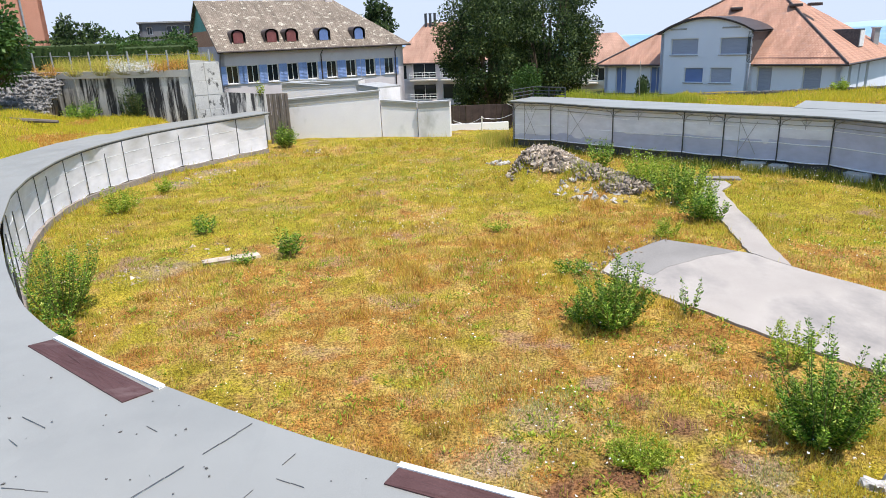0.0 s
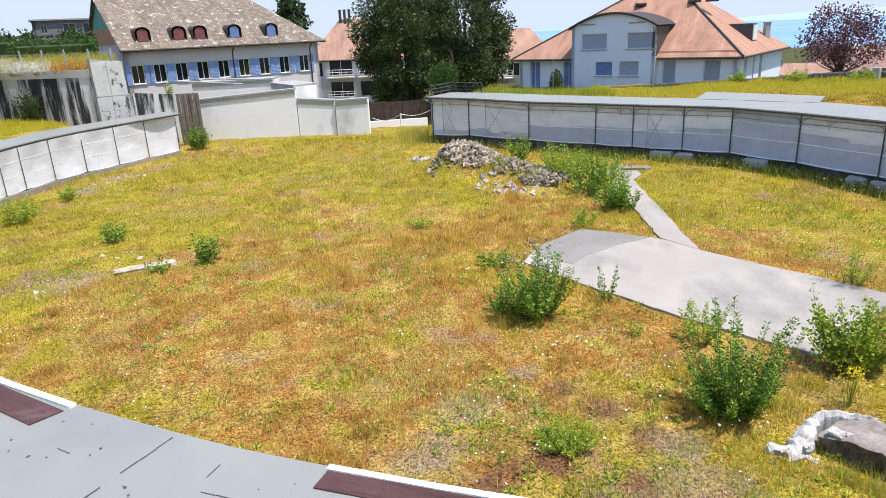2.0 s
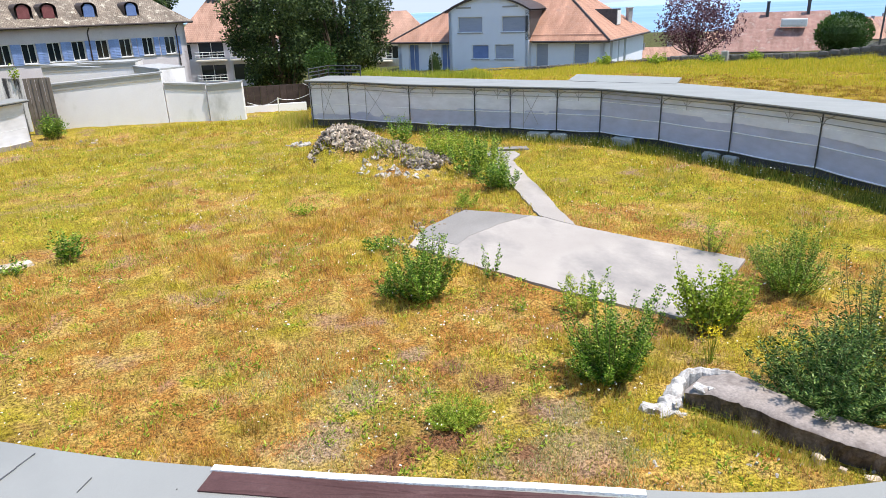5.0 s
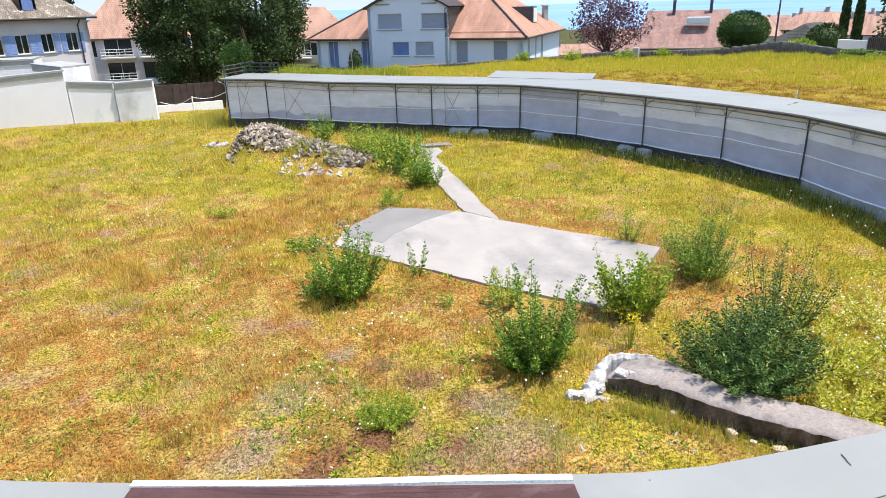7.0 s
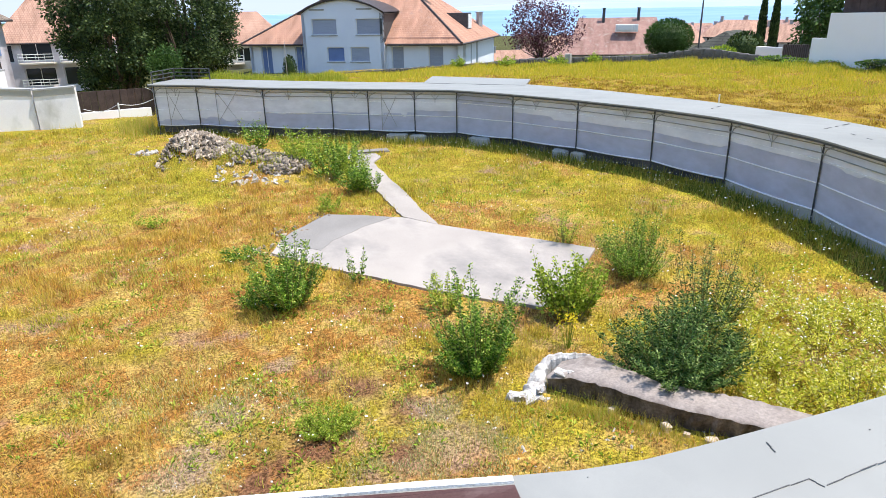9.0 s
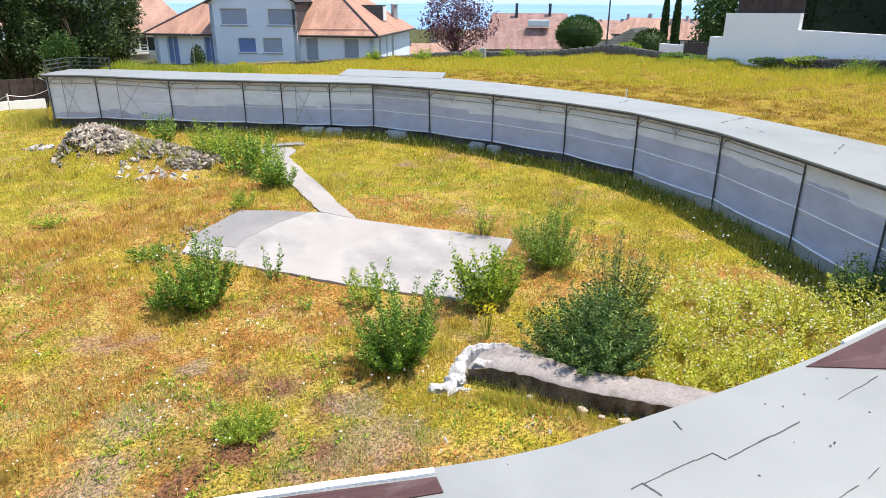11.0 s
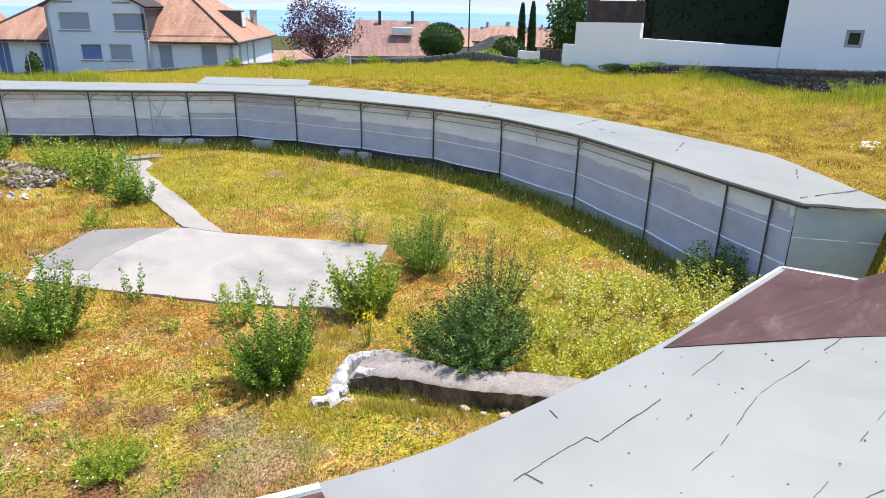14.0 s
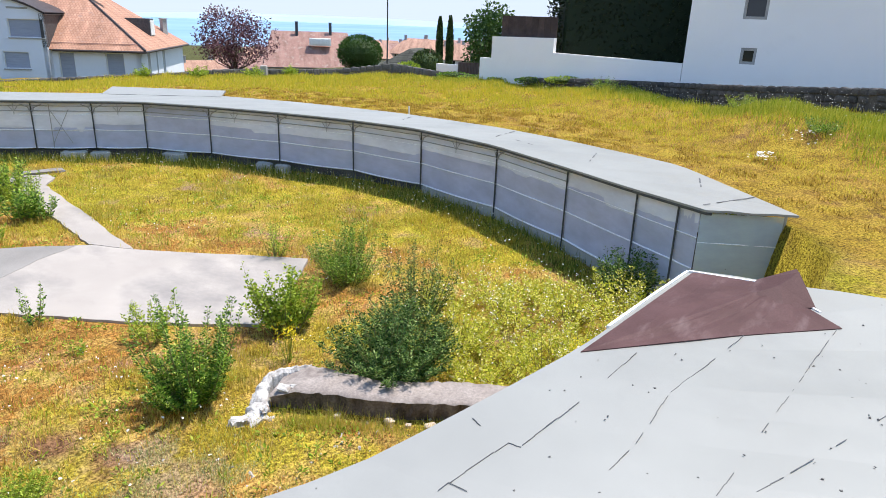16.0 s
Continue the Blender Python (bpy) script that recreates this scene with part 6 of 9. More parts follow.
# ---- boundary walls of the meadow ----
B_LINE = [(100, 22.5, 2.85, 3.75), (87.7, 24, 2.75, 3.62), (80, 26.4, 2.5, 3.3), (74.3, 29, 2.3, 3.05), (67, 33, 2.1, 2.75), (60, 37, 1.9, 2.3), (55, 39.5, 1.8, 2.35)]
LOW_LINE = [(55, 39.5, 1.7, 2.3), (50.6, 41, 1.6, 2.62), (46, 42, 1.4, 2.14), (37, 42, 1.2, 2.0), (34, 42, 1.1, 1.8), (22.7, 45, 0.5, 1.17), (14, 47, 0.2, 0.75)]
def stone_wall(line, name, label, course, material, mortar, thick=0.35):
    """A rough stone wall: a mortar core with single stones set proud on its near face and top."""
    pts = [Vector(polar(a, dd)) for a, dd, *_ in line]
    at = (*pts[0], line[0][2] - 0.4)
    top = thing(name, at, label, "wall", kind="structure")
    g = Geo(top)
    for i in range(len(pts) - 1):
        a, b = Vector((*pts[i], 0)), Vector((*pts[i + 1], 0))
        dd = (b - a).normalized()
        n = Vector((-dd.y, dd.x, 0))
        if n.dot(a) < 0:
            n = -n
        za, zb = line[i][3] - 0.04, line[i + 1][3] - 0.04
        q = [a, b, b + n * thick, a + n * thick]
        zz = [za, zb, zb, za]
        g.add([p + Vector((0, 0, line[i][2] - 0.5)) for p in q] + [p + Vector((0, 0, z)) for p, z in zip(q, zz)], [(3, 2, 1, 0), (4, 5, 6, 7)] + [(k, (k + 1) % 4, 4 + (k + 1) % 4, 4 + k) for k in range(4)])
    part("core", g, mortar, top)
    me_list = []
    for s in range(5):
        bm = bmesh.new()
        bmesh.ops.create_cube(bm, size=1.0)
        bmesh.ops.bevel(bm, geom=bm.edges[:], offset=0.16, segments=1, affect="EDGES")
        for v in bm.verts:
            v.co += noise.noise_vector(v.co * 2.3 + Vector((s * 5.1, 0, 0))) * 0.13
        me = bpy.data.meshes.new("stone")
        bm.to_mesh(me)
        bm.free()
        me.materials.append(material)
        me_list.append(me)
    count = 0
    for i in range(len(pts) - 1):
        a, b = Vector((*pts[i], 0)), Vector((*pts[i + 1], 0))
        dd = b - a
        ln = dd.length
        n = Vector((-dd.y, dd.x, 0)).normalized()
        if n.dot(a) < 0:
            n = -n
        z_lo, z_hi = (line[i][2] - 0.1, line[i + 1][2] - 0.1), (line[i][3], line[i + 1][3])
        rows = max(2, int((z_hi[0] - z_lo[0]) / course))
        for r in range(rows):
            u = random.random() * 0.3
            while u < ln and count < 300:
                w = course * random.uniform(1.0, 2.3)
                f = (u + w / 2) / ln
                zl, zh = z_lo[0] + (z_lo[1] - z_lo[0]) * f, z_hi[0] + (z_hi[1] - z_hi[0]) * f
                h = (zh - zl) / rows
                ob = new("stone", random.choice(me_list))
                ob.parent = top
                q = a + dd * f + Vector((0, 0, zl + (r + 0.5) * h)) + n * 0.05
                ob.location = q - top.location
                ob.rotation_euler = (random.uniform(-0.06, 0.06), random.uniform(-0.05, 0.05), math.atan2(dd.y, dd.x))
                ob.scale = (w * 0.96, 0.22, h * 0.94)
                u += w
                count += 1
    return top


stone_wall(B_LINE, "wall_stone", "dark old field-stone wall along the meadow", 0.2, M_STONE_WALL, M_MORTAR)
stone_wall(LOW_LINE, "wall_low", "low grey stone wall along the foot of the meadow", 0.3, M_PODIUM, M_PODIUM)

# ---- the white annex walls at the open end ----
annex = thing("annex_building", (-3.5, 36.4, 0.0), "low chalky white annex with stepped roof edges", "building")
def annex_block(a, b, depth, za, zb, gy=0.0):
    A, B = Vector((*a, 0)), Vector((*b, 0))
    n = Vector((-(B - A).y, (B - A).x, 0)).normalized()
    q = [A, B, B + n * depth, A + n * depth]
    g = Geo(annex)
    zz = [za, zb, zb, za]
    g.add([p + Vector((0, 0, -0.6)) for p in q] + [p + Vector((0, 0, z)) for p, z in zip(q, zz)], [(3, 2, 1, 0), (4, 5, 6, 7)] + [(k, (k + 1) % 4, 4 + (k + 1) % 4, 4 + k) for k in range(4)])
    blk = part("wall", g, M_ANNEX, annex)
    g = Geo(annex)
    o = [A - n * 0.06, B - n * 0.06, B + n * (depth + 0.06), A + n * (depth + 0.06)]
    g.add([p + Vector((0, 0, z + 0.003)) for p, z in zip(o, zz)] + [p + Vector((0, 0, z + 0.085)) for p, z in zip(o, zz)], [(3, 2, 1, 0), (4, 5, 6, 7)] + [(k, (k + 1) % 4, 4 + (k + 1) % 4, 4 + k) for k in range(4)])
    part("coping", g, M_STONE_FRAME, blk, "grey metal coping")
    g = Geo(annex)
    f = [A - n * 0.025, B - n * 0.025, B, A]
    g.add([p + Vector((0, 0, z - 0.26)) for p, z in zip(f, zz)] + [p + Vector((0, 0, z)) for p, z in zip(f, zz)], [(3, 2, 1, 0), (4, 5, 6, 7)] + [(k, (k + 1) % 4, 4 + (k + 1) % 4, 4 + k) for k in range(4)])
    part("parapet_band", g, M_CONCRETE, blk, "weathered grey band under the coping")


annex_block((-8.15, 36.5), (-3.1, 36.2), 0.45, 2.12, 2.42)
annex_block((-3.05, 36.3), (-1.1, 36.0), 0.45, 1.90, 1.74)
annex_block((-1.05, 35.85), (0.65, 35.5), 0.4, 1.72, 1.80)
annex_block((-9.2, 40.4), (-4.6, 40.0), 2.0, 2.75, 2.80)
annex_block((-4.6, 39.0), (-3.2, 37.4), 1.5, 2.62, 2.50)
# dark timber corner between screen and annex
cor = thing("timber_screen", (-8.7, 35.5, 0.0), "weathered dark upright boards closing a corner", "screen")
for k in range(7):
    g = Geo(cor)
    g.box((-8.85 + k * 0.16, 35.4 + 0.03 * (k % 2), 1.25), (0.15, 0.05, 2.7), 0.05, 0.01)
    part("board", g, M_WOOD_GREY, cor)
# scaffold bars lying over the annex roof
bars = thing("scaffold_tubes", (-6.5, 38.5, 2.75), "pale scaffold tubes lying on the annex roof", "scaffolding")
for a, b in (((-9.3, 38.4, 3.05), (-6.0, 38.2, 2.75)), ((-8.2, 39.0, 3.1), (-5.4, 38.8, 2.92)), ((-7.2, 38.9, 2.98), (-6.2, 38.9, 3.02))):
    g = Geo(bars)
    g.tube([a, b], 0.04, 6)
    part("tube", g, M_GALV, bars)
# low kerb wall, chain and dark fence in the opening behind
garden_wall("wall_kerb", [(0.8, 39.0), (4.2, 39.5)], -0.8, [(0.18, 0.14)], 0.25, M_WHITE_WALL, "low pale kerb wall at the road")
fen = thing("dark_fence", (3.0, 46.0, -1.2), "dark close-boarded fence under the great tree", "fence")
for k in range(16):
    g = Geo(fen)
    g.box((0.9 + k * 0.42, 46.0 + 0.02 * (k % 3), -0.3), (0.41, 0.06, 1.75), 0.0, 0.012)
    part("board", g, M_WOOD_DARK, fen)
bol = thing("chain_post", (2.5, 38.6, 0.0), "short pale post with a slack chain", "post")
g = Geo(bol)
g.tube([(2.55, 38.6, -0.3), (2.55, 38.6, 0.62)], 0.04, 8)
part("post", g, M_FRAME, bol)
g = Geo(bol)
g.tube([(0.9, 38.8, 0.42)] + [(0.9 + 1.65 * t, 38.8 - 0.2 * t, 0.42 + 0.13 * t - 0.25 * math.sin(math.pi * t)) for t in np.linspace(0.1, 1, 9)], 0.018, 5)
part("chain", g, M_GALV, bol)
g = Geo(bol)
g.tube([(2.55 + 1.9 * t, 38.6, 0.55 + 0.2 * t - 0.2 * math.sin(math.pi * t)) for t in np.linspace(0, 1, 9)], 0.018, 5)
part("chain", g, M_GALV, bol)

# ---- terrace, retaining wall and what stands on it ----
RW = [(-20.5, 34.6), (-17.9, 33.75), (-14.6, 32.9), (-11.55, 32.3)]
g = Geo()
g.prism([(-20.4, 34.9), (-11.75, 32.7), (-23.0, 64.0), (-42.0, 64.0), (-36.0, 40.0)], 1.0, 3.97)
tagged(new("terrace_ground", mesh_of("terrace_ground", g, M_GROUND)), "upper terrace of dry meadow", "ground", kind="structure")
ret = thing("retaining_wall", (-15, 33, 1.2), "board-marked concrete retaining wall with black streaks", "wall", kind="structure")
for i in range(3):
    a, b = Vector((*RW[i], 0)), Vector((*RW[i + 1], 0))
    ln = (b - a).length
    k_n = max(2, int(ln / 0.9))
    for k in range(k_n):
        g = Geo(ret)
        p, q = a + (b - a) * k / k_n, a + (b - a) * (k + 0.985) / k_n
        s = Vector((-(b - a).y, (b - a).x, 0)).normalized()
        zt = 4.12 - 0.03 * (i + k / k_n)
        off = s * (0.012 * (k % 2))
        g.add([v + Vector((0, 0, z)) for z in (0.6, zt) for v in (p + off, q + off, q + s * 0.35, p + s * 0.35)], [(3, 2, 1, 0), (4, 5, 6, 7)] + [(j, (j + 1) % 4, 4 + (j + 1) % 4, 4 + j) for j in range(4)])
        part("panel", g, M_STREAKED, ret)
g = Geo(ret)
for i in range(3):
    a, b = Vector((*RW[i], 0)), Vector((*RW[i + 1], 0))
    s = Vector((-(b - a).y, (b - a).x, 0)).normalized()
    z = 4.15 - 0.03 * i
    g.slab([a - s * 0.05 + Vector((0, 0, z)), b - s * 0.05 + Vector((0, 0, z - 0.03)), b + s * 0.45 + Vector((0, 0, z - 0.03)), a + s * 0.45 + Vector((0, 0, z))], 0.32)
part("coping_band", g, M_CONCRETE, ret, "paler concrete band along the wall's top")
step_wall = garden_wall("wall_block_step", [(-11.5, 32.12), (-10.35, 32.77)], 0.6, [(4.52, 4.37)], 0.55, M_CONCRETE, "pale shuttered concrete return of the retaining wall")
sa, sb = Vector((-11.5, 32.12, 0)), Vector((-10.35, 32.77, 0))
srz = math.atan2((sb - sa).y, (sb - sa).x)
for row, (zl, zh) in enumerate(((0.62, 1.55), (1.56, 2.20), (2.21, 2.86), (2.87, 3.52), (3.53, 4.36))):
    for u0, u1 in ((0.0, 0.62), (0.63, 1.32)):
        g = Geo(step_wall)
        c = sa + (sb - sa).normalized() * (u0 + u1) / 2 + Vector((0.02 * (row % 2), -0.035, (zl + zh) / 2))
        g.box(c, (u1 - u0, 0.06, zh - zl), srz, 0.010)
        part("concrete_panel", g, M_BLOTCH, step_wall)
garden_wall("wall_block_low", [(-10.35, 32.75), (-8.75, 34.6)], 0.3, [(2.95, 2.65)], 0.4, M_STREAKED, "lower streaked concrete wall stepping down")
rail = thing("terrace_rail", (-15, 33, 3.0), "row of tall thin galvanised posts along the retaining wall", "railing")
for k in range(10):
    f = k / 9
    p = Vector((-19.9 + 9.2 * f, 34.2 - 1.75 * f + (0.0 if f < 0.88 else 0.2), 0))
    g = Geo(rail)
    zt = 4.95 - 0.15 * f
    g.tube([p + Vector((0, -0.09, 2.35 if k % 2 else 2.75)), p + Vector((0, -0.09, zt + 0.15))], 0.042, 6)
    part("post", g, M_GALV, rail)
for dz in (-0.02,):
    g = Geo(rail)
    g.tube([(-19.9, 34.11, 4.93 + dz), (-10.8, 32.4, 4.78 + dz)], 0.007, 5)
    part("wire", g, M_GALV, rail)


def boxy_building(name, az0, az1, d, el_top, z0, material, label, panes=()):
    a, b = Vector(polar(az0, d)), Vector(polar(az1, d))
    top = thing(name, (a.x, a.y, z0), label, "building")
    zt = 5 + d * math.tan(radians(el_top))
    dd = (b - a).normalized()
    n = Vector((-dd.y, dd.x)) * 8
    holes = [(on_wall(tuple(a), tuple(b), p), on_wall(tuple(a), tuple(b), q), 5 + d * math.tan(radians(r)), 5 + d * math.tan(radians(s))) for p, q, r, s in panes]
    g = Geo(top).wall(tuple(a), tuple(b), z0, zt, 0.3, holes).wall(tuple(b), tuple(b + n), z0, zt, 0.3).wall(tuple(b + n), tuple(a + n), z0, zt, 0.3).wall(tuple(a + n), tuple(a), z0, zt, 0.3)
    part("wall", g, material, top)
    for h in holes:
        window(top, tuple(a), tuple(b), h, M_GLASS, 1, 0, sill=False)
    g = Geo(top)
    D3, N3 = Vector((*dd, 0)), Vector((*n, 0))
    A = Vector((a.x, a.y, zt))
    L = (b - a).length
    g.slab([A - D3 * 0.2 - N3 * 0.03 + Vector((0, 0, 0.15)), A + D3 * (L + 0.2) - N3 * 0.03 + Vector((0, 0, 0.15)), A + D3 * (L + 0.2) + N3 * 1.03 + Vector((0, 0, 0.15)), A - D3 * 0.2 + N3 * 1.03 + Vector((0, 0, 0.15))], 0.14)
    part("roof_edge", g, M_STONE_FRAME, top)
    return top


boxy_building("modern_building", -22.9, -18.6, 78, 1.95, 2.0, M_GREYBUILD, "flat-roofed slate-grey modern building", panes=((-22.4, -22.0, 1.1, 1.7), (-21.0, -20.2, 0.9, 1.75), (-19.7, -18.9, 0.9, 1.75)))
boxy_building("apartment_block", -36.5, -28.95, 62, 14.0, 1.0, M_PINK, "tall salmon-pink apartment block", panes=((-33.5, -32.3, 2.0, 4.2),))
g_at = At((*polar(-30.5, 61.5), 1.0))
pl = thing("drain_pipe", g_at.location, "thin pale drainpipe on the pink block", "pipe")
g = Geo(pl)
g.tube([polar(-30.3, 61.8, 3.0), polar(-30.3, 61.8, 16.0)], 0.08, 6)
part("pipe", g, M_GALV, pl)

# thin masts
def mast(az, d, z0, z1, r, label, material=None):
    p = polar(az, d)
    top = thing("mast", (*p, z0), label, "mast")
    g = Geo(top)
    g.tube([(*p, z0), (*p, (z0 + z1) / 2), (*p, z1)], [r, r * 0.8, r * 0.55], 8)
    part("pole", g, material or M_GALV, top)
    g = Geo(top)
    g.box((*p, z0 + 0.05), (r * 4, r * 4, 0.1), 0.2, 0.01)
    part("foot", g, M_CONCRETE, top)
    return top


lamp = mast(50.1, 45, 0.9, 9.2, 0.055, "tall slim dark lamp mast behind the meadow wall", M_DARK_METAL)
mast(16.75, 52, -0.8, 2.9, 0.035, "slim pole in front of the white house")
stick = thing("marker_stake", (18.5, 14.35, 1.85), "short white marker stake in the grass", "stake")
g = Geo(stick)
g.tube([(18.5, 14.35, 1.7), (18.47, 14.33, 2.22)], [0.028, 0.024], 6)
part("stake", g, M_FRAME, stick)

# ---- leaves ----
def leaf_arrays(base, way, size, width, r):
    """Folded leaves: base points, directions and lengths to vertices and triangles."""
    n = len(base)
    way = way / np.linalg.norm(way, axis=1)[:, None]
    side = np.cross(way, r.normal(size=(n, 3)))
    side /= np.linalg.norm(side, axis=1)[:, None] + 1e-9
    up = np.cross(side, way)
    s, w = size[:, None], (size * width)[:, None]
    a, tip = base, base + way * s
    m = base + way * s * 0.45
    l, q = m + side * w / 2 + up * w * 0.18, m - side * w / 2 + up * w * 0.18
    v = np.stack([a, l, tip, q], 1).reshape(-1, 3)
    i = np.arange(n)[:, None] * 4
    return v, np.vstack([i + [0, 2, 1], i + [0, 3, 2]]).reshape(2, n, 3).transpose(1, 0, 2).reshape(-1, 3)


def mesh_part(name, me, parent, label=""):
    ob = new(name, me)
    ob.parent = parent
    if label:
        ob["label"] = label
    return ob


def shrub(x, y, h, spread, stems, leaves, leaf, material, label, name="shrub", seed=1, upright=0.5, width=0.45, low=0.12, fluff=0.15, z=None, category="shrub", group=""):
    """Several leaning stems from one root, set with leaves all along, thinning towards the tips."""
    r = np.random.default_rng(seed)
    gz = float(ground_height(np.array([x]), np.array([y]))[0]) if z is None else z
    top = thing(name, (x, y, gz - 0.02), label, category, group)
    g = Geo()
    base, way, size = [], [], []
    per = max(3, leaves // stems)
    for k in range(stems):
        a = r.uniform(0, 2 * math.pi)
        out = math.sqrt(r.uniform(0, 1)) * spread
        hh = h * (1 - 0.55 * (out / spread) ** 1.5 * (1 - upright)) * r.uniform(0.62, 1.0) if k else h
        foot = np.array([math.cos(a) * out * 0.3, math.sin(a) * out * 0.3, 0.0])
        tip = np.array([math.cos(a) * out, math.sin(a) * out, hh])
        mid = (foot + tip) / 2 + np.array([math.cos(a), math.sin(a), 0.3]) * out * 0.16
        ts = np.linspace(0, 1, 5)
        curve = [(1 - t) ** 2 * foot + 2 * t * (1 - t) * mid + t * t * tip for t in ts]
        g.tube(curve, [0.007 * h + 0.002, 0.006 * h + 0.001, 0.0045 * h, 0.003 * h, 0.001], 4, caps=False)
        t = low + (1 - low) * r.random(per) ** 0.85
        t = t[:, None]
        p = (1 - t) ** 2 * foot + 2 * t * (1 - t) * mid + t * t * tip
        b = r.uniform(0, 2 * math.pi, per)
        d = np.stack([np.cos(b), np.sin(b), r.uniform(0.15, 0.9, per)], 1)
        thin = 1 - 0.72 * t[:, 0]
        p = p + d * (r.random(per) * fluff * h * thin * (0.5 + spread))[:, None] * np.array([1, 1, 0.35])
        base.append(p), way.append(d), size.append(leaf * r.uniform(0.55, 1.25, per) * (1 - 0.4 * t[:, 0]))
    v, f = leaf_arrays(np.concatenate(base), np.concatenate(way), np.concatenate(size), width, r)
    v[:, 2] = np.maximum(v[:, 2], 0.0)
    part("stalk", g, M_STEM, top)
    mesh_part("foliage", fast_mesh("foliage", v, f, material), top)
    return top


SH = "leafy green shrub with upright shoots standing in dry grass"
shrub(2.98, 10.82, 1.42, 0.78, 54, 8600, 0.075, M_LEAF, SH, seed=3, upright=0.55, fluff=0.05, low=0.04, width=0.42)
shrub(2.55, 11.0, 0.6, 0.5, 22, 1500, 0.08, M_LEAF, "low green shoots beside a larger shrub", seed=4, fluff=0.08)
shrub(4.44, 11.13, 0.86, 0.34, 7, 330, 0.075, M_LEAF, "sparse young shrub by the concrete slab", seed=5, upright=0.8, fluff=0.04)
shrub(4.62, 7.15, 1.02, 0.70, 46, 6800, 0.07, M_LEAF, "dense dark lower growth of a spiky green shrub", seed=106, upright=0.3, fluff=0.07, low=0.02, width=0.42)
shrub(4.75, 7.15, 1.6, 0.78, 26, 5200, 0.072, M_LEAF, "dense bright green shrub with tall spiky shoots", seed=6, upright=0.8, fluff=0.035, low=0.05, width=0.42)
shrub(5.35, 9.15, 0.85, 0.5, 16, 1100, 0.075, M_LEAF_LIGHT, "light green sapling at the slab's edge", seed=7, upright=0.6, fluff=0.05)
shrub(6.9, 7.72, 1.25, 0.72, 34, 3000, 0.085, M_LEAF_LIGHT, "round-leaved green shrub beside the slab", seed=8, width=0.7, fluff=0.09, upright=0.45)
shrub(7.3, 7.9, 0.8, 0.5, 18, 1300, 0.08, M_LEAF_LIGHT, "yellow-green undergrowth by the shrubs", seed=9, fluff=0.08)
shrub(9.25, 8.55, 1.45, 0.9, 54, 9500, 0.065, M_LEAF, "grey-green bushy shrub with arching shoots", seed=10, upright=0.35, width=0.35, fluff=0.06)
shrub(6.85, 5.45, 1.42, 1.05, 130, 20000, 0.085, M_LEAF_GREY, "large dark grey-green feathery bush above the broken wall", seed=11, upright=0.12, width=0.34, low=0.02, fluff=0.055)
shrub(8.5, 6.25, 1.6, 0.75, 26, 3400, 0.075, M_LEAF_GREY, "tall thin grey-green weeds", seed=12, upright=0.85, width=0.3, fluff=0.05)
shrub(2.27, 6.72, 0.40, 0.42, 70, 3800, 0.05, M_LEAF_LIGHT, "small round bright green bush", seed=13, upright=0.3, width=0.4, fluff=0.12)
shrub(7.0, 17.5, 1.0, 0.62, 24, 1400, 0.11, M_LEAF, "green shrub at the end of the rubble heap", seed=14)
shrub(6.95, 19.3, 1.35, 0.75, 24, 1400, 0.12, M_LEAF, "tall green shrub beside the rubble heap", seed=15, fluff=0.06, upright=0.7)
shrub(6.6, 20.9, 1.3, 0.8, 24, 1300, 0.12, M_LEAF_LIGHT, "light green shrub behind the rubble heap", seed=16)
shrub(7.5, 18.5, 1.25, 0.6, 26, 1700, 0.10, M_LEAF_LIGHT, "light green upright shrub beside the narrow path", seed=36, fluff=0.05, upright=0.8)
shrub(7.7, 19.9, 1.3, 0.7, 26, 1700, 0.11, M_LEAF, "green upright shrub beside the narrow path", seed=37, fluff=0.05, upright=0.8)
shrub(7.3, 21.4, 1.35, 0.8, 26, 1600, 0.12, M_LEAF_LIGHT, "light green shrub behind the rubble heap", seed=38, fluff=0.1)
shrub(7.35, 17.3, 0.9, 0.55, 22, 1300, 0.10, M_LEAF, "green shrub where the path leaves the slab", seed=39, fluff=0.1)
shrub(6.2, 25.0, 1.3, 0.62, 20, 900, 0.13, M_LEAF, "green shrub before the net screen", seed=17, fluff=0.06, upright=0.8)
shrub(5.75, 16.0, 0.55, 0.5, 16, 600, 0.10, M_LEAF_LIGHT, "low green weeds at the slab's far edge", seed=18)
shrub(9.3, 10.75, 1.02, 0.42, 14, 600, 0.11, M_LEAF_LIGHT, "yellow-green feathery weed by the slab", seed=19, upright=0.7, width=0.22)
shrub(-6.66, 17.9, 0.68, 0.42, 16, 600, 0.11, M_LEAF, "small green shrub in the meadow", seed=20)
shrub(-3.81, 15.45, 0.85, 0.45, 18, 800, 0.11, M_LEAF, "green shrub beside the sunken stones", seed=21)
shrub(-4.7, 15.1, 0.4, 0.4, 10, 300, 0.09, M_LEAF, "low weeds beside the sunken stones", seed=22)
shrub(-10.5, 21.0, 1.0, 0.75, 30, 1300, 0.11, M_LEAF_LIGHT, "grey-green weeds at the foot of the white screen", seed=23, upright=0.2)
shrub(-10.1, 23.9, 0.66, 0.5, 18, 600, 0.11, M_LEAF_LIGHT, "light weeds at the foot of the white screen", seed=24)
shrub(-7.75, 12.3, 1.65, 0.95, 46, 5200, 0.085, M_LEAF, "tall green thicket of upright shoots against the roof's edge", seed=25, upright=0.8, width=0.4, fluff=0.045)
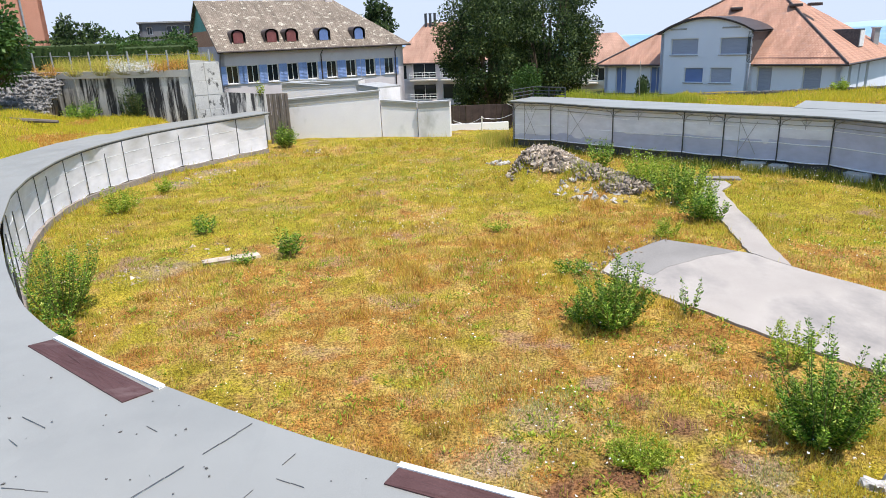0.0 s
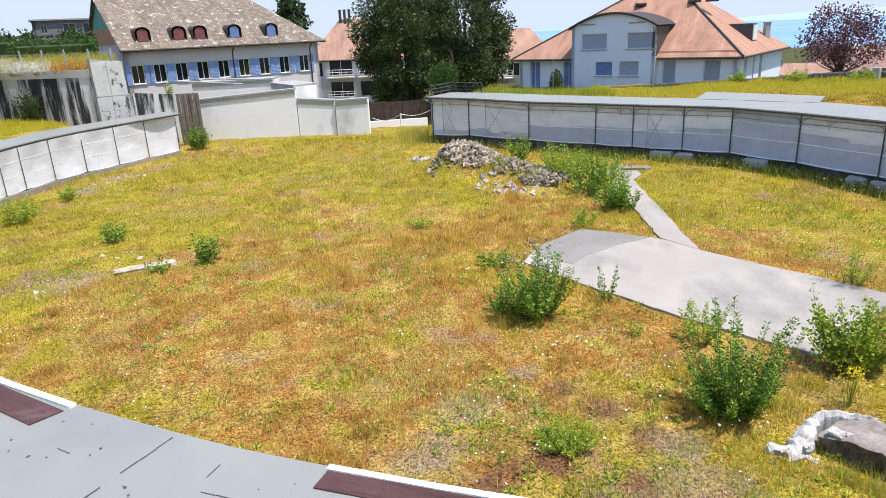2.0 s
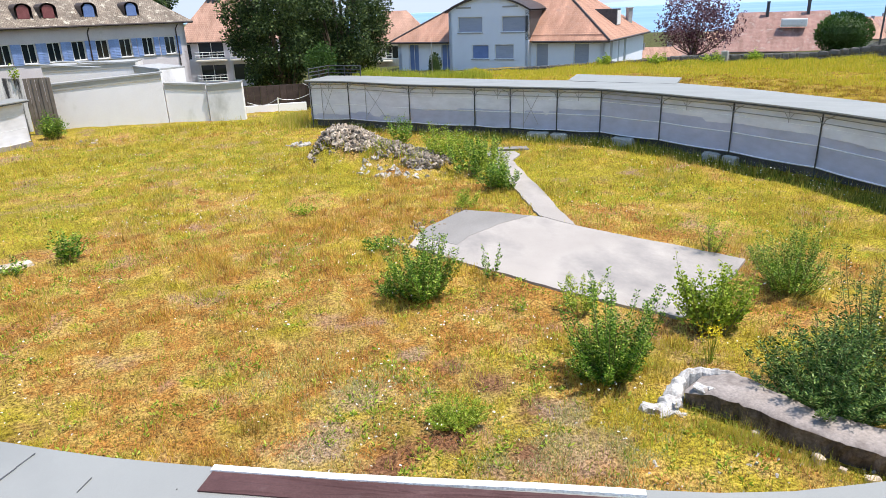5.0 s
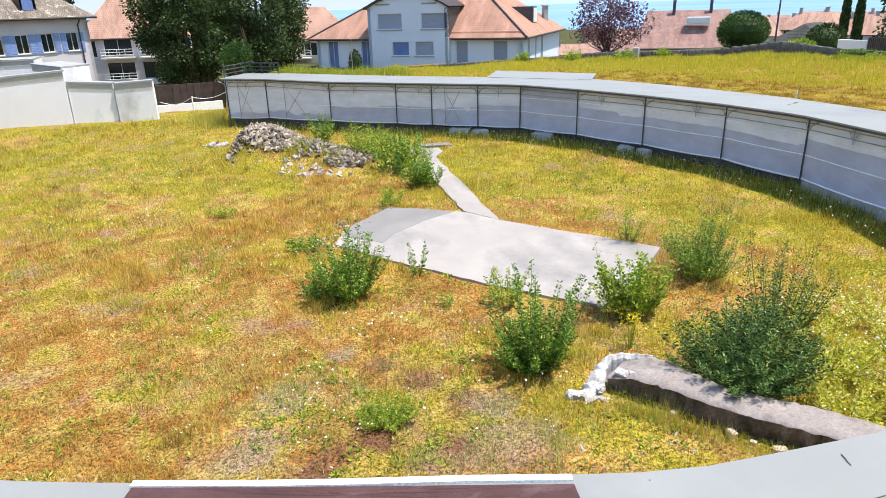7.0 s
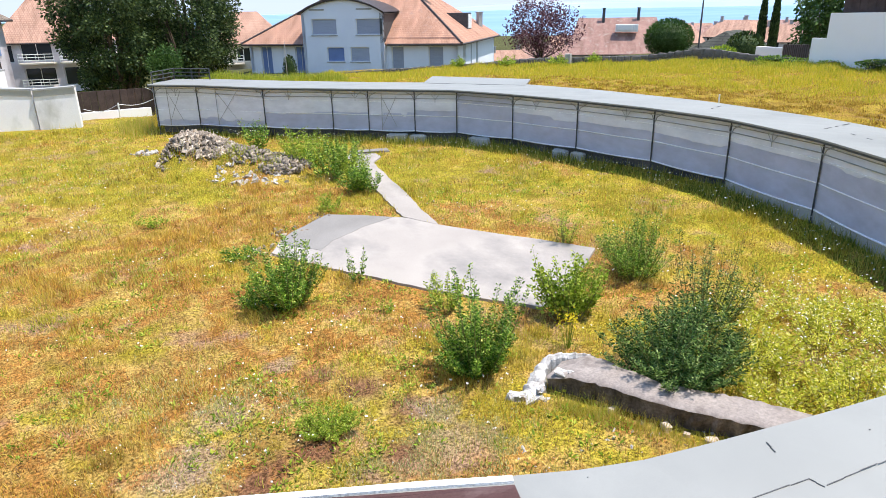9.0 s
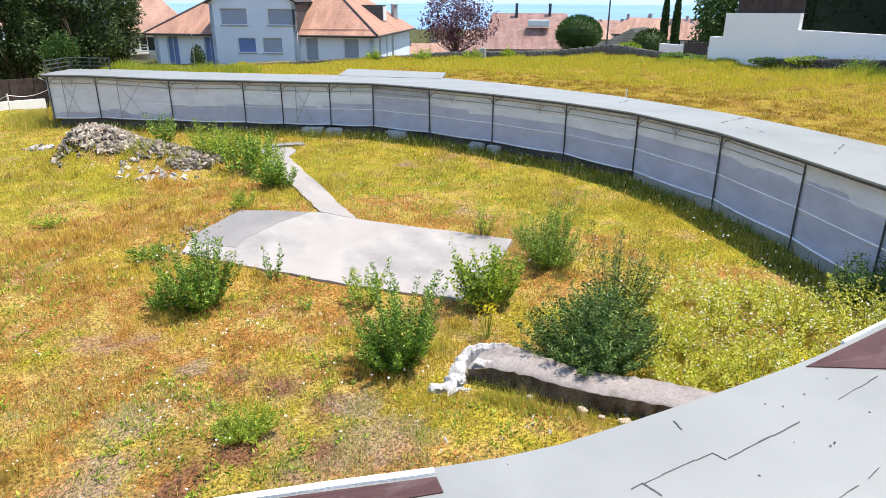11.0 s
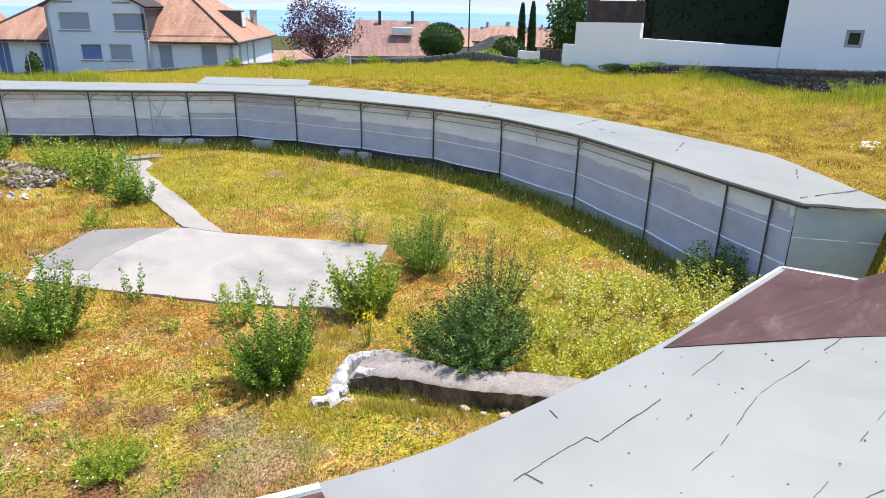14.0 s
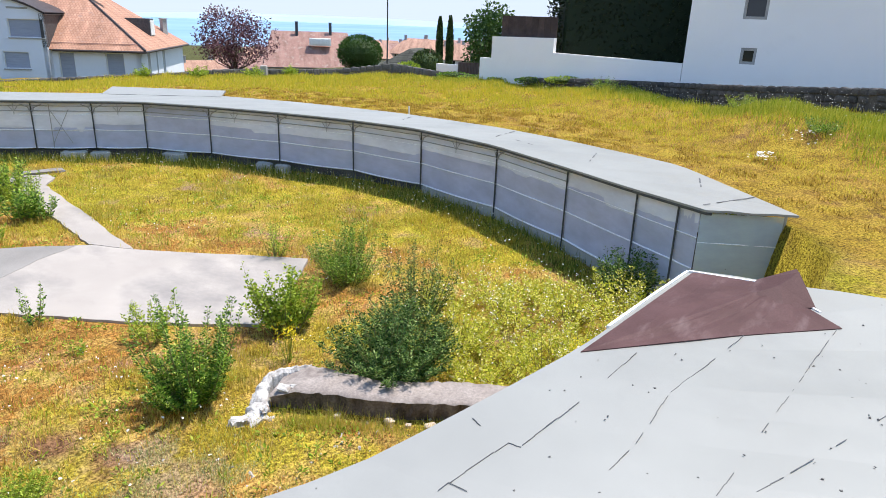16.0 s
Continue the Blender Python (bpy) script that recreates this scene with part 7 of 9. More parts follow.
shrub(-7.2, 11.0, 0.9, 0.6, 24, 1200, 0.09, M_LEAF, "green undergrowth below the roof's edge", seed=26)
shrub(-7.75, 33.6, 1.35, 0.62, 40, 2600, 0.12, M_LEAF, "bright green bush at the screen's end", seed=27, upright=0.4)
shrub(12.3, 3.92, 1.3, 0.7, 40, 3600, 0.09, M_LEAF_GREY, "grey-green shrub against the net screen", seed=28, upright=0.3, fluff=0.1)
shrub(2.8, 13.5, 0.45, 0.45, 14, 500, 0.10, M_LEAF, "low green shrub at the slab's corner", seed=29)
shrub(4.35, 9.6, 0.32, 0.22, 8, 160, 0.07, M_LEAF_LIGHT, "small light green weed", seed=30)
shrub(1.5, 16.9, 0.35, 0.5, 12, 300, 0.09, M_LEAF_LIGHT, "low light green weeds", seed=31)
shrub(12.88, 2.22, 1.75, 0.26, 22, 1700, 0.11, M_LEAF_LIGHT, "leafy shrub behind the end net", seed=32, z=0.3, upright=0.7)
shrub(-14.6, 32.4, 1.9, 0.55, 26, 1500, 0.16, M_LEAF_DARK, "dark climbing shrub against the retaining wall", seed=33, z=1.8)
shrub(-16.9, 31.9, 1.2, 0.9, 34, 1800, 0.14, M_LEAF, "weeds at the foot of the retaining wall", seed=34, z=1.8)
shrub(-8.95, 34.2, 0.7, 0.3, 8, 180, 0.14, M_LEAF_LIGHT, "weed growing on the wall's top", seed=35, z=2.65)
# yellow-green tangle by the near roof
for k, (x, y, h) in enumerate([(8.6, 4.4, 0.75), (9.6, 4.9, 0.8), (8.0, 3.5, 0.7), (9.2, 3.5, 0.7), (10.4, 4.2, 0.75), (10.2, 5.7, 0.7), (7.5, 4.3, 0.6), (11.2, 3.4, 0.8), (9.2, 6.2, 0.65), (8.2, 5.2, 0.7), (10.9, 5.0, 0.6), (8.9, 2.7, 0.7), (10.2, 2.9, 0.7)]):
    shrub(x, y, h * (0.75 + 0.45 * ((k * 7) % 5) / 4), 0.8, 40, 1900, 0.082, M_LEAF_YELLOW, "yellow-green tangle of tall weeds near the roof", name="weed_tangle", seed=50 + k, upright=0.8, width=0.42, fluff=0.08, category="weeds", group="weeds by the roof corner")


def flower_tuft(x, y, h, n, label, seed):
    r = np.random.default_rng(seed)
    gz = float(ground_height(np.array([x]), np.array([y]))[0])
    top = thing("flower_clump", (x, y, gz - 0.02), label, "flowers")
    g = Geo()
    base, way, size = [], [], []
    for k in range(n):
        a, o = r.uniform(0, 6.28), r.uniform(0, 0.22)
        tip = np.array([math.cos(a) * o, math.sin(a) * o, h * r.uniform(0.7, 1)])
        g.tube([tip * (0.2, 0.2, 0), tip], [0.004, 0.003], 4, caps=False)
        m = 9
        base.append(tip + r.normal(size=(m, 3)) * (0.03, 0.03, 0.05)), way.append(r.normal(size=(m, 3)) + (0, 0, 0.6)), size.append(r.uniform(0.02, 0.045, m))
    v, f = leaf_arrays(np.concatenate(base), np.concatenate(way), np.concatenate(size), 0.8, r)
    part("stalk", g, M_LEAF_LIGHT, top)
    mesh_part("blossom", fast_mesh("blossom", v, f, M_YELLOW), top)


flower_tuft(6.25, 6.95, 0.6, 16, "yellow flowering weed in the grass", 70)
flower_tuft(8.1, 3.05, 0.85, 26, "yellow flowers among weeds by the roof", 71)


# ---- trees ----
def tree(x, y, z, h, rx, rz, trunk_r, clumps, per, leaf, material, label, seed, trunk_h=0.3, name="tree", squash=1.0, spread=0.8, bark=None):
    """A tapered trunk, limbs that fork towards the clumps, and a crown of many small leaves with gaps."""
    r = np.random.default_rng(seed)
    top = thing(name, (x, y, z), label, "tree")
    g = Geo()
    th = h * trunk_h
    g.tube([(0, 0, 0), (0.03 * h * 0.2, 0, th * 0.5), (0, 0.02 * h * 0.2, th), (0.01 * h, 0, h * 0.72)], [trunk_r * 1.25, trunk_r, trunk_r * 0.8, trunk_r * 0.2], 8, caps=False)
    cz = th + (h - th) / 2
    cents = []
    while len(cents) < clumps:
        d = r.normal(size=3)
        d /= np.linalg.norm(d)
        rad = r.uniform(0.25, 1.0) ** 0.5
        lump = 0.72 + 0.5 * float(value_noise(d[0] * 2 + 5, d[1] * 2 + d[2] * 3, 1.0, seed))
        c = d * rad * lump * np.array([rx, rx, (h - th) / 2 * squash])
        cents.append(c + (0, 0, cz))
    cents = np.array(cents)
    for c in cents[:: max(1, clumps // 26)]:
        s = np.array([0, 0, th * r.uniform(0.75, 1.2)])
        m = (s + c) / 2 + (0, 0, -0.05 * h)
        g.tube([s, m, c], [trunk_r * 0.4, trunk_r * 0.24, trunk_r * 0.06], 5, caps=False)
    part("trunk", g, bark or M_BARK, top)
    cs = np.repeat(cents, per, 0)
    n = len(cs)
    d = r.normal(size=(n, 3))
    d /= np.linalg.norm(d, axis=1)[:, None]
    p = cs + d * (r.random(n) ** 0.5 * spread)[:, None]
    v, f = leaf_arrays(p, d + (0, 0, -0.25), leaf * r.uniform(0.6, 1.3, n), 0.7, r)
    mesh_part("crown", fast_mesh("crown", v, f, material), top)
    return top


tx, ty = polar(4.55, 50)
tree(tx, ty, -2.4, 12.0, 3.5, 5, 0.35, 170, 260, 0.17, M_LEAF_DARK, "large dense dark green tree by the road", 81, 0.14, spread=0.75)
tx, ty = polar(9.4, 52)
tree(tx, ty, -2.4, 11.8, 3.9, 5, 0.35, 170, 260, 0.17, M_LEAF_DARK, "large dense dark green tree beside another", 82, 0.14, spread=0.75)
tx, ty = polar(7.6, 46.5)
tree(tx, ty, -0.6, 3.6, 1.0, 2, 0.09, 34, 120, 0.14, M_LEAF_HEDGE, "small bright green tree in front of the great ones", 83, 0.2, spread=0.5)
tx, ty = polar(37.8, 56)
tree(tx, ty, 0.2, 5.6, 2.9, 3, 0.13, 105, 60, 0.17, M_LEAF_PLUM, "purple-leaved plum tree behind the meadow wall", 84, 0.12, spread=0.62, squash=0.95)
tx, ty = polar(-33.4, 36)
tree(tx, ty, 2.9, 4.6, 1.75, 3, 0.15, 70, 110, 0.22, M_LEAF_HEDGE, "dense green tree over a gravel bank", 85, 0.14, spread=0.55)
tx, ty = polar(-27.2, 90)
tree(tx, ty, 2.5, 6.0, 3.0, 3, 0.2, 50, 80, 0.35, M_LEAF_DARK, "dark tree beyond the hedge", 86, 0.2)
tx, ty = polar(-24.0, 84)
tree(tx, ty, 2.2, 4.6, 2.6, 3, 0.2, 40, 80, 0.33, M_LEAF_HEDGE, "green tree beyond the hedge", 87, 0.2)
tx, ty = polar(-20.4, 66)
tree(tx, ty, 3.0, 3.3, 1.5, 3, 0.12, 34, 80, 0.25, M_LEAF_HEDGE, "small green tree before the modern building", 88, 0.2, spread=0.5)
tx, ty = polar(-4.6, 105)
tree(tx, ty, -2.0, 14.5, 2.0, 5, 0.3, 80, 70, 0.45, M_LEAF_DARK, "dark conifer behind the old house", 89, 0.1, spread=0.8)
tx, ty = polar(58.6, 44)
tree(tx, ty, 1.0, 4.9, 1.6, 3, 0.12, 60, 110, 0.2, M_LEAF_HEDGE, "bright green leafy tree behind the white wall", 90, 0.1, spread=0.6)
for az, el0 in ((54.35, 0.42), (55.2, 0.52)):
    tx, ty = polar(az, 62)
    zt = 5 + 62 * math.tan(radians(el0))
    r = np.random.default_rng(int(az * 10))
    top = thing("cypress", (tx, ty, -1.0), "slim dark columnar cypress", "tree", "pair of cypresses")
    g = Geo()
    hh = zt + 1.0
    g.tube([(0, 0, 0), (0, 0, hh * 0.9)], [0.1, 0.02], 6, caps=False)
    part("trunk", g, M_BARK, top)
    t = r.random(4200) ** 0.9
    a = r.uniform(0, 6.28, len(t))
    rad = (0.30 * np.sin(np.clip(t, 0.02, 1) * math.pi * 0.93 + 0.2) ** 0.6 + 0.03) * np.sqrt(r.random(len(t)))
    p = np.stack([np.cos(a) * rad, np.sin(a) * rad, 0.3 + t * (hh - 0.35)], 1)
    v, f = leaf_arrays(p, np.stack([np.cos(a) * 0.3, np.sin(a) * 0.3, np.ones(len(t))], 1), np.full(len(t), 0.22), 0.4, r)
    mesh_part("crown", fast_mesh("crown", v, f, M_LEAF_DARK), top)


def leafy_mass(name, at, size, n, leaf, material, label, seed, category="shrub", rz=0.0, rounded=True, core=None):
    """A clipped shrub or hedge: a twig core under a skin of leaves."""
    r = np.random.default_rng(seed)
    top = thing(name, at, label, category)
    sx, sy, sz = size
    d = r.normal(size=(n, 3))
    d /= np.linalg.norm(d, axis=1)[:, None]
    if rounded:
        p = d * np.array([sx / 2, sy / 2, sz / 2]) * (0.86 + 0.2 * r.random(n))[:, None] + (0, 0, sz * 0.5)
        p[:, 2] = np.abs(p[:, 2])
    else:
        face = np.abs(d).argmax(1)
        q = r.uniform(-1, 1, (n, 3))
        q[np.arange(n), face] = np.sign(d[np.arange(n), face])
        p = q * (0.94 + 0.13 * r.random(n))[:, None] * np.array([sx / 2, sy / 2, sz / 2]) + (0, 0, sz / 2)
        p += 0.08 * np.stack([value_noise(p[:, 0], p[:, 2], 0.5, seed), value_noise(p[:, 1], p[:, 2], 0.5, seed + 1), value_noise(p[:, 0], p[:, 1], 0.5, seed + 2)], 1)
    c, s = math.cos(rz), math.sin(rz)
    rot = np.array([[c, -s, 0], [s, c, 0], [0, 0, 1]])
    v, f = leaf_arrays(p @ rot.T, (d + (0, 0, 0.3)) @ rot.T, leaf * r.uniform(0.6, 1.3, n), 0.7, r)
    mesh_part("foliage", fast_mesh("foliage", v, f, material), top)
    g = Geo()
    if rounded:
        rows = []
        for i in range(9):
            b = math.pi * i / 8
            rows += [(sx * 0.43 * math.sin(b) * math.cos(2 * math.pi * k / 14), sy * 0.43 * math.sin(b) * math.sin(2 * math.pi * k / 14), sz * 0.5 - sz * 0.43 * math.cos(b)) for k in range(14)]
        g.add([tuple(rot @ np.array(q)) for q in rows], [(i * 14 + k, i * 14 + (k + 1) % 14, (i + 1) * 14 + (k + 1) % 14, (i + 1) * 14 + k) for i in range(8) for k in range(14)])
    else:
        g.box((0, 0, sz * 0.46), (sx * 0.93, sy * 0.88, sz * 0.9), rz, 0.1)
    part("core", g, core or M_LEAF_DARK, top)
    return top


leafy_mass("round_shrub", polar(47.8, 58, 1.0), (3.5, 3.5, 2.75), 5200, 0.14, M_LEAF_HEDGE, "clipped round green shrub behind the wall", 101, rounded=True)
leafy_mass("conical_shrub", polar(17.0, 58.5, -1.0), (1.0, 1.0, 2.4), 900, 0.14, M_LEAF_DARK, "small dark conical shrub at the white house", 102)
leafy_mass("dark_shrub", polar(53.4, 52, 0.6), (2.6, 2.2, 2.4), 2200, 0.16, M_LEAF_DARK, "dark rounded shrub by the gate", 103)
leafy_mass("light_shrub", polar(51.8, 44, 1.5), (2.0, 1.4, 1.0), 1200, 0.13, M_LEAF_LIGHT, "light green shrub behind the meadow wall", 104)
leafy_mass("hedge", polar(-27.0, 56, 4.0), (14.5, 1.4, 1.75), 7000, 0.16, M_LEAF_DARK, "long clipped dark green hedge on the terrace", 105, "hedge", 0.45, False)
leafy_mass("hedge", polar(-21.9, 50, 3.9), (4.4, 1.4, 1.5), 2600, 0.15, M_LEAF_HEDGE, "clipped green hedge at the end of the terrace", 106, "hedge", 0.35, False)
# leaves and core both carry the hedge's shade as near-black colour
leafy_mass("hedge", polar(69.6, 37.7, 1.2), (7.8, 1.6, 6.8), 9000, 0.16, M_LEAF_SHADE, "tall clipped hedge behind the white wall, coloured near black as deep shade", 107, "hedge", -0.85, False, M_LEAF_SHADE)
for k, (az, d, sx) in enumerate([(35.0, 41.4, 1.4), (39.5, 41.3, 1.9), (42.2, 41.4, 1.0), (31.0, 42.0, 1.0)]):
    x, y = polar(az, d)
    shrub(x, y, 0.75, sx * 0.5, 26, 900, 0.14, M_LEAF_LIGHT, "light green weeds along the meadow wall", name="wall_weeds", seed=110 + k, upright=0.3, category="weeds", group="weeds along the wall")
for k, (az, d, h) in enumerate([(68.2, 30.6, 0.8), (79, 25.6, 0.7), (84.5, 21.0, 0.5)]):
    x, y = polar(az, d)
    shrub(x, y, h, 0.7, 40, 1500, 0.10, M_LEAF_LIGHT if k % 2 else M_LEAF, "tall green weeds on the meadow bank", name="bank_weeds", seed=130 + k, upright=0.6, width=0.2, fluff=0.06, category="weeds", group="weeds on the bank")
# creeper on the stone wall's top
for k, (az, d, z) in enumerate([(57.5, 38.0, 2.1), (60.0, 36.8, 2.15), (62.5, 35.3, 2.3), (65.0, 34.0, 2.5), (55.8, 39.0, 2.15)]):
    leafy_mass("creeper", polar(az, d, z - 0.1), (1.9, 0.6, 0.28), 600, 0.09, M_LEAF_LIGHT if k % 2 else M_LEAF, "creeper spilling over the stone wall", 150 + k, "creeper", -0.9)
for k, (az, d) in enumerate([(-29.5, 37.0), (-26.0, 36.3), (-23.0, 35.6), (-20.6, 35.0), (-27.8, 36.6), (-24.5, 36.0), (-21.8, 35.3)]):
    x, y = polar(az, d)
    shrub(x, y, 0.9 if k % 2 else 0.75, 0.75, 40, 1000, 0.16, (M_RUST, M_TALL, M_FLOWER)[k % 3], "tall dry grass and white blossom on the terrace edge", name="terrace_weeds", seed=160 + k, upright=0.6, width=0.12, z=3.95, category="weeds", group="weeds on the terrace")


# ---- rubble ----
def stone_heap(name, label, spots, z_fun, material, seed, singles=60, rest=0.18):
    """A heap of angular broken stones: the larger ones single parts, the small ones joined."""
    r = np.random.default_rng(seed)
    top = thing(name, (*spots[0][:2], 0.0), label, "stones")
    shapes = []
    for s in range(6):
        bm = bmesh.new()
        bmesh.ops.create_cube(bm, size=0.8)
        bmesh.ops.bevel(bm, geom=bm.verts[:], offset=0.22, affect="VERTICES")
        for v in bm.verts:
            v.co += noise.noise_vector(v.co * 2.3 + Vector((s * 4.3, seed, 0))) * 0.42
            v.co.z *= 0.5
        me = bpy.data.meshes.new("stone")
        bm.to_mesh(me)
        bm.free()
        me.materials.append(material)
        shapes.append(me)
    vs, fs, off = [], [], 0
    co = [np.array([v.co[:] for v in me.vertices]) for me in shapes]
    fc = []
    for me in shapes:
        me.calc_loop_triangles()
        fc.append(np.array([t.vertices[:] for t in me.loop_triangles]))
    for cx, cy, rad, n, smin, smax in spots:
        for k in range(n):
            a, o = r.uniform(0, 6.283), rad * math.sqrt(r.random())
            x, y = cx + math.cos(a) * o, cy + math.sin(a) * o
            s = smin + (smax - smin) * r.random() ** 2.5
            z = float(z_fun(np.array([x]), np.array([y]))[0]) + s * rest
            if singles > 0 and s > smin + 0.42 * (smax - smin):
                ob = new("stone", shapes[k % 6])
                ob.parent = top
                ob.location = Vector((x, y, z)) - Vector(top.location)
                ob.rotation_euler = (r.uniform(0, 6.28), r.uniform(-0.6, 0.6), r.uniform(0, 6.28))
                ob.scale = (s, s * r.uniform(0.6, 1), s * r.uniform(0.6, 1))
                singles -= 1
            else:
                m = np.array(Euler((r.uniform(0, 6.28), r.uniform(0, 6.28), r.uniform(0, 6.28))).to_matrix())
                c = (co[k % 6] * r.uniform(0.45, 1.15, 3)) @ m.T * s + (x - top.location.x, y - top.location.y, z)
                vs.append(c), fs.append(fc[k % 6] + off)
                off += len(c)
    if vs:
        ob = mesh_part("gravel", fast_mesh("gravel", np.concatenate(vs), np.concatenate(fs), material), top)
        ob["kind"] = "stuff"
    return top


stone_heap("rubble_heap", "heap of broken grey limestone in the meadow", [(4.1, 23.4, 1.15, 1300, 0.05, 0.27), (3.3, 22.9, 0.9, 400, 0.05, 0.20), (5.3, 21.9, 0.75, 360, 0.05, 0.23), (6.0, 20.7, 0.8, 560, 0.06, 0.27), (4.7, 22.7, 0.8, 360, 0.05, 0.24)], floor_height, M_RUBBLE, 5, 130)
stone_heap("pale_stones", "pale limestone lumps before the rubble heap", [(4.1, 21.3, 0.55, 40, 0.05, 0.30), (4.7, 20.5, 0.5, 36, 0.05, 0.32), (5.4, 19.8, 0.45, 30, 0.05, 0.34), (2.35, 26.9, 0.45, 14, 0.12, 0.42)], floor_height, M_PALE_STONE, 6, 40, 0.06)
stone_heap("sunken_stones", "flat pale stones sunk in the dry grass", [(-7.0, 14.5, 0.75, 90, 0.04, 0.24), (-6.2, 16.3, 0.7, 34, 0.05, 0.28), (-9.3, 17.6, 0.5, 12, 0.05, 0.25), (-8.4, 14.3, 0.4, 12, 0.05, 0.22), (-9.8, 25.6, 0.9, 50, 0.06, 0.35), (-9.4, 27.3, 0.8, 40, 0.06, 0.3), (-6.2, 32.0, 0.5, 10, 0.1, 0.35)], floor_height, M_RUBBLE, 7, 40, -0.25)
rough_block("sunken_slab", -5.2, 15.4, (1.35, 0.34, 0.09), 0.36, M_RUBBLE, "weathered stone slab sunk in the grass", "stone slab", seed=31)
rough_block("stone_slab", 9.6, 22.3, (1.4, 0.40, 0.12), -0.25, M_SLAB_DARK, "flat grey stone slab at the end of the path", "stone slab", seed=33)
stone_heap("slab_rubble", "broken stones along the slab's end", [(3.5, 13.9, 0.35, 40, 0.04, 0.16), (4.3, 14.9, 0.45, 46, 0.04, 0.18), (5.3, 15.7, 0.35, 26, 0.04, 0.14)], floor_height, M_RUBBLE, 8, 10)
stone_heap("scattered_gravel", "scattered small pale stones in the dry turf", [(4.6, 5.2, 0.8, 22, 0.02, 0.10), (1.1, 7.8, 0.8, 50, 0.015, 0.06), (5.6, 4.6, 0.5, 14, 0.03, 0.14), (3.9, 5.2, 1.2, 60, 0.015, 0.07), (2.0, 6.3, 1.0, 40, 0.015, 0.06), (6.1, 4.2, 0.4, 10, 0.03, 0.16), (0.6, 6.95, 0.5, 46, 0.012, 0.05), (3.6, 6.5, 0.4, 24, 0.012, 0.05)], floor_height, M_PALE_STONE, 9, 20, -0.15)


# the broken concrete wall with its crumbled white end
def broken_wall():
    top = thing("broken_wall", (5.8, 5.3, 0.0), "broken low concrete wall with a crumbled white end", "wall")
    front = [(5.15, 6.10), (5.33, 5.80), (5.63, 5.30), (5.79, 4.93), (5.97, 4.61), (6.38, 4.01), (6.68, 3.56), (7.0, 2.95)]
    back = [(5.60, 6.30), (5.92, 6.06), (6.06, 5.55), (6.16, 5.15), (6.32, 4.86), (6.81, 4.28), (7.10, 3.80), (7.44, 3.08)]
    n = 56
    a, b = lerp_poly(front, n), lerp_poly(back, n)
    tops, feet = Geo(top), Geo(top)
    up, down = [], []
    for i in range(n):
        j1, j2, j3, j4 = (float(value_noise(i, q, 1.3, 40 + q)) - 0.5 for q in range(4))
        h = 0.36 + 0.02 * j1 - 0.10 * max(0.0, 1 - i / 5)
        d = (b[i] - a[i]) / np.linalg.norm(b[i] - a[i])
        f, k = a[i] + d * 0.05 * j2, b[i] + d * 0.06 * j4
        rows = [(f + d * 0.015, h - 0.035), (f + d * 0.045, h), (f + (k - f) * 0.35, h + 0.012 * j3), (f + (k - f) * 0.7, h + 0.015 * j4 + 0.01), (k, h + 0.02), (k + d * 0.05, h - 0.16)]
        up += [(q[0], q[1], z) for q, z in rows]
        low = [(f + d * 0.12, -0.15), (f + d * (0.09 + 0.04 * j3), 0.06), (f + d * (0.05 + 0.05 * j4), 0.20), (f + d * 0.022, h - 0.036)]
        down += [(q[0], q[1], z) for q, z in low] + [(k[0] + d[0] * 0.05, k[1] + d[1] * 0.05, h - 0.162), (k[0] + d[0] * 0.05, k[1] + d[1] * 0.05, -0.15)]
    tops.add(up, [(i * 6 + k, i * 6 + k + 1, i * 6 + 7 + k, i * 6 + 6 + k) for i in range(n - 1) for k in range(5)])
    feet.add(down, [(i * 6 + k, i * 6 + k + 1, i * 6 + 7 + k, i * 6 + 6 + k) for i in range(n - 1) for k in (0, 1, 2, 4)] + [tuple(range(6)), tuple(range((n - 1) * 6, n * 6))[::-1]])
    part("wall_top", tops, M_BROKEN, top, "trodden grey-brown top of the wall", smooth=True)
    # front face has a darker concrete than the top, standing for its shade
    part("wall_body", feet, M_BROKEN_FACE, top, "streaky face of the wall, coloured dark as its shaded side")
    # white mortar crust left along the back edge and tumbled from the end
    n = 46
    rim = lerp_poly([(4.78, 6.12, 0.07), (4.94, 6.14, 0.13), (5.10, 6.24, 0.20), (5.26, 6.35, 0.30), (5.42, 6.40, 0.365), (5.62, 6.32, 0.375), (5.92, 6.09, 0.385)], n)
    along = np.gradient(rim[:, :2], axis=0)
    side = np.stack([-along[:, 1], along[:, 0]], 1) / np.linalg.norm(along, axis=1)[:, None]
    g = Geo(top)
    ring = []
    for i in range(n):
        j1, j2, j3 = (float(value_noise(i * 1.0, q * 3.0, 1.4, 94 + q)) - 0.5 for q in range(3))
        w = np.interp(i, [0, 12, 24, 45], [0.13, 0.10, 0.06, 0.035]) * (1 + 0.7 * j1)
        z = rim[i, 2] + 0.05 * j2
        for o, dz in ((-1.35, -0.5), (-1.0, -0.05), (-0.35, 0.0), (0.4, 0.012 * j3), (1.0, -0.04), (1.3, -0.5)):
            q = rim[i, :2] + side[i] * w * (o + 0.35 * j3)
            ring.append((q[0], q[1], max(-0.06, z + dz)))
    g.add(ring, [(i * 6 + k, i * 6 + k + 1, i * 6 + 7 + k, i * 6 + 6 + k) for i in range(n - 1) for k in range(5)] + [tuple(range(6)), tuple(range((n - 1) * 6, n * 6))[::-1]])
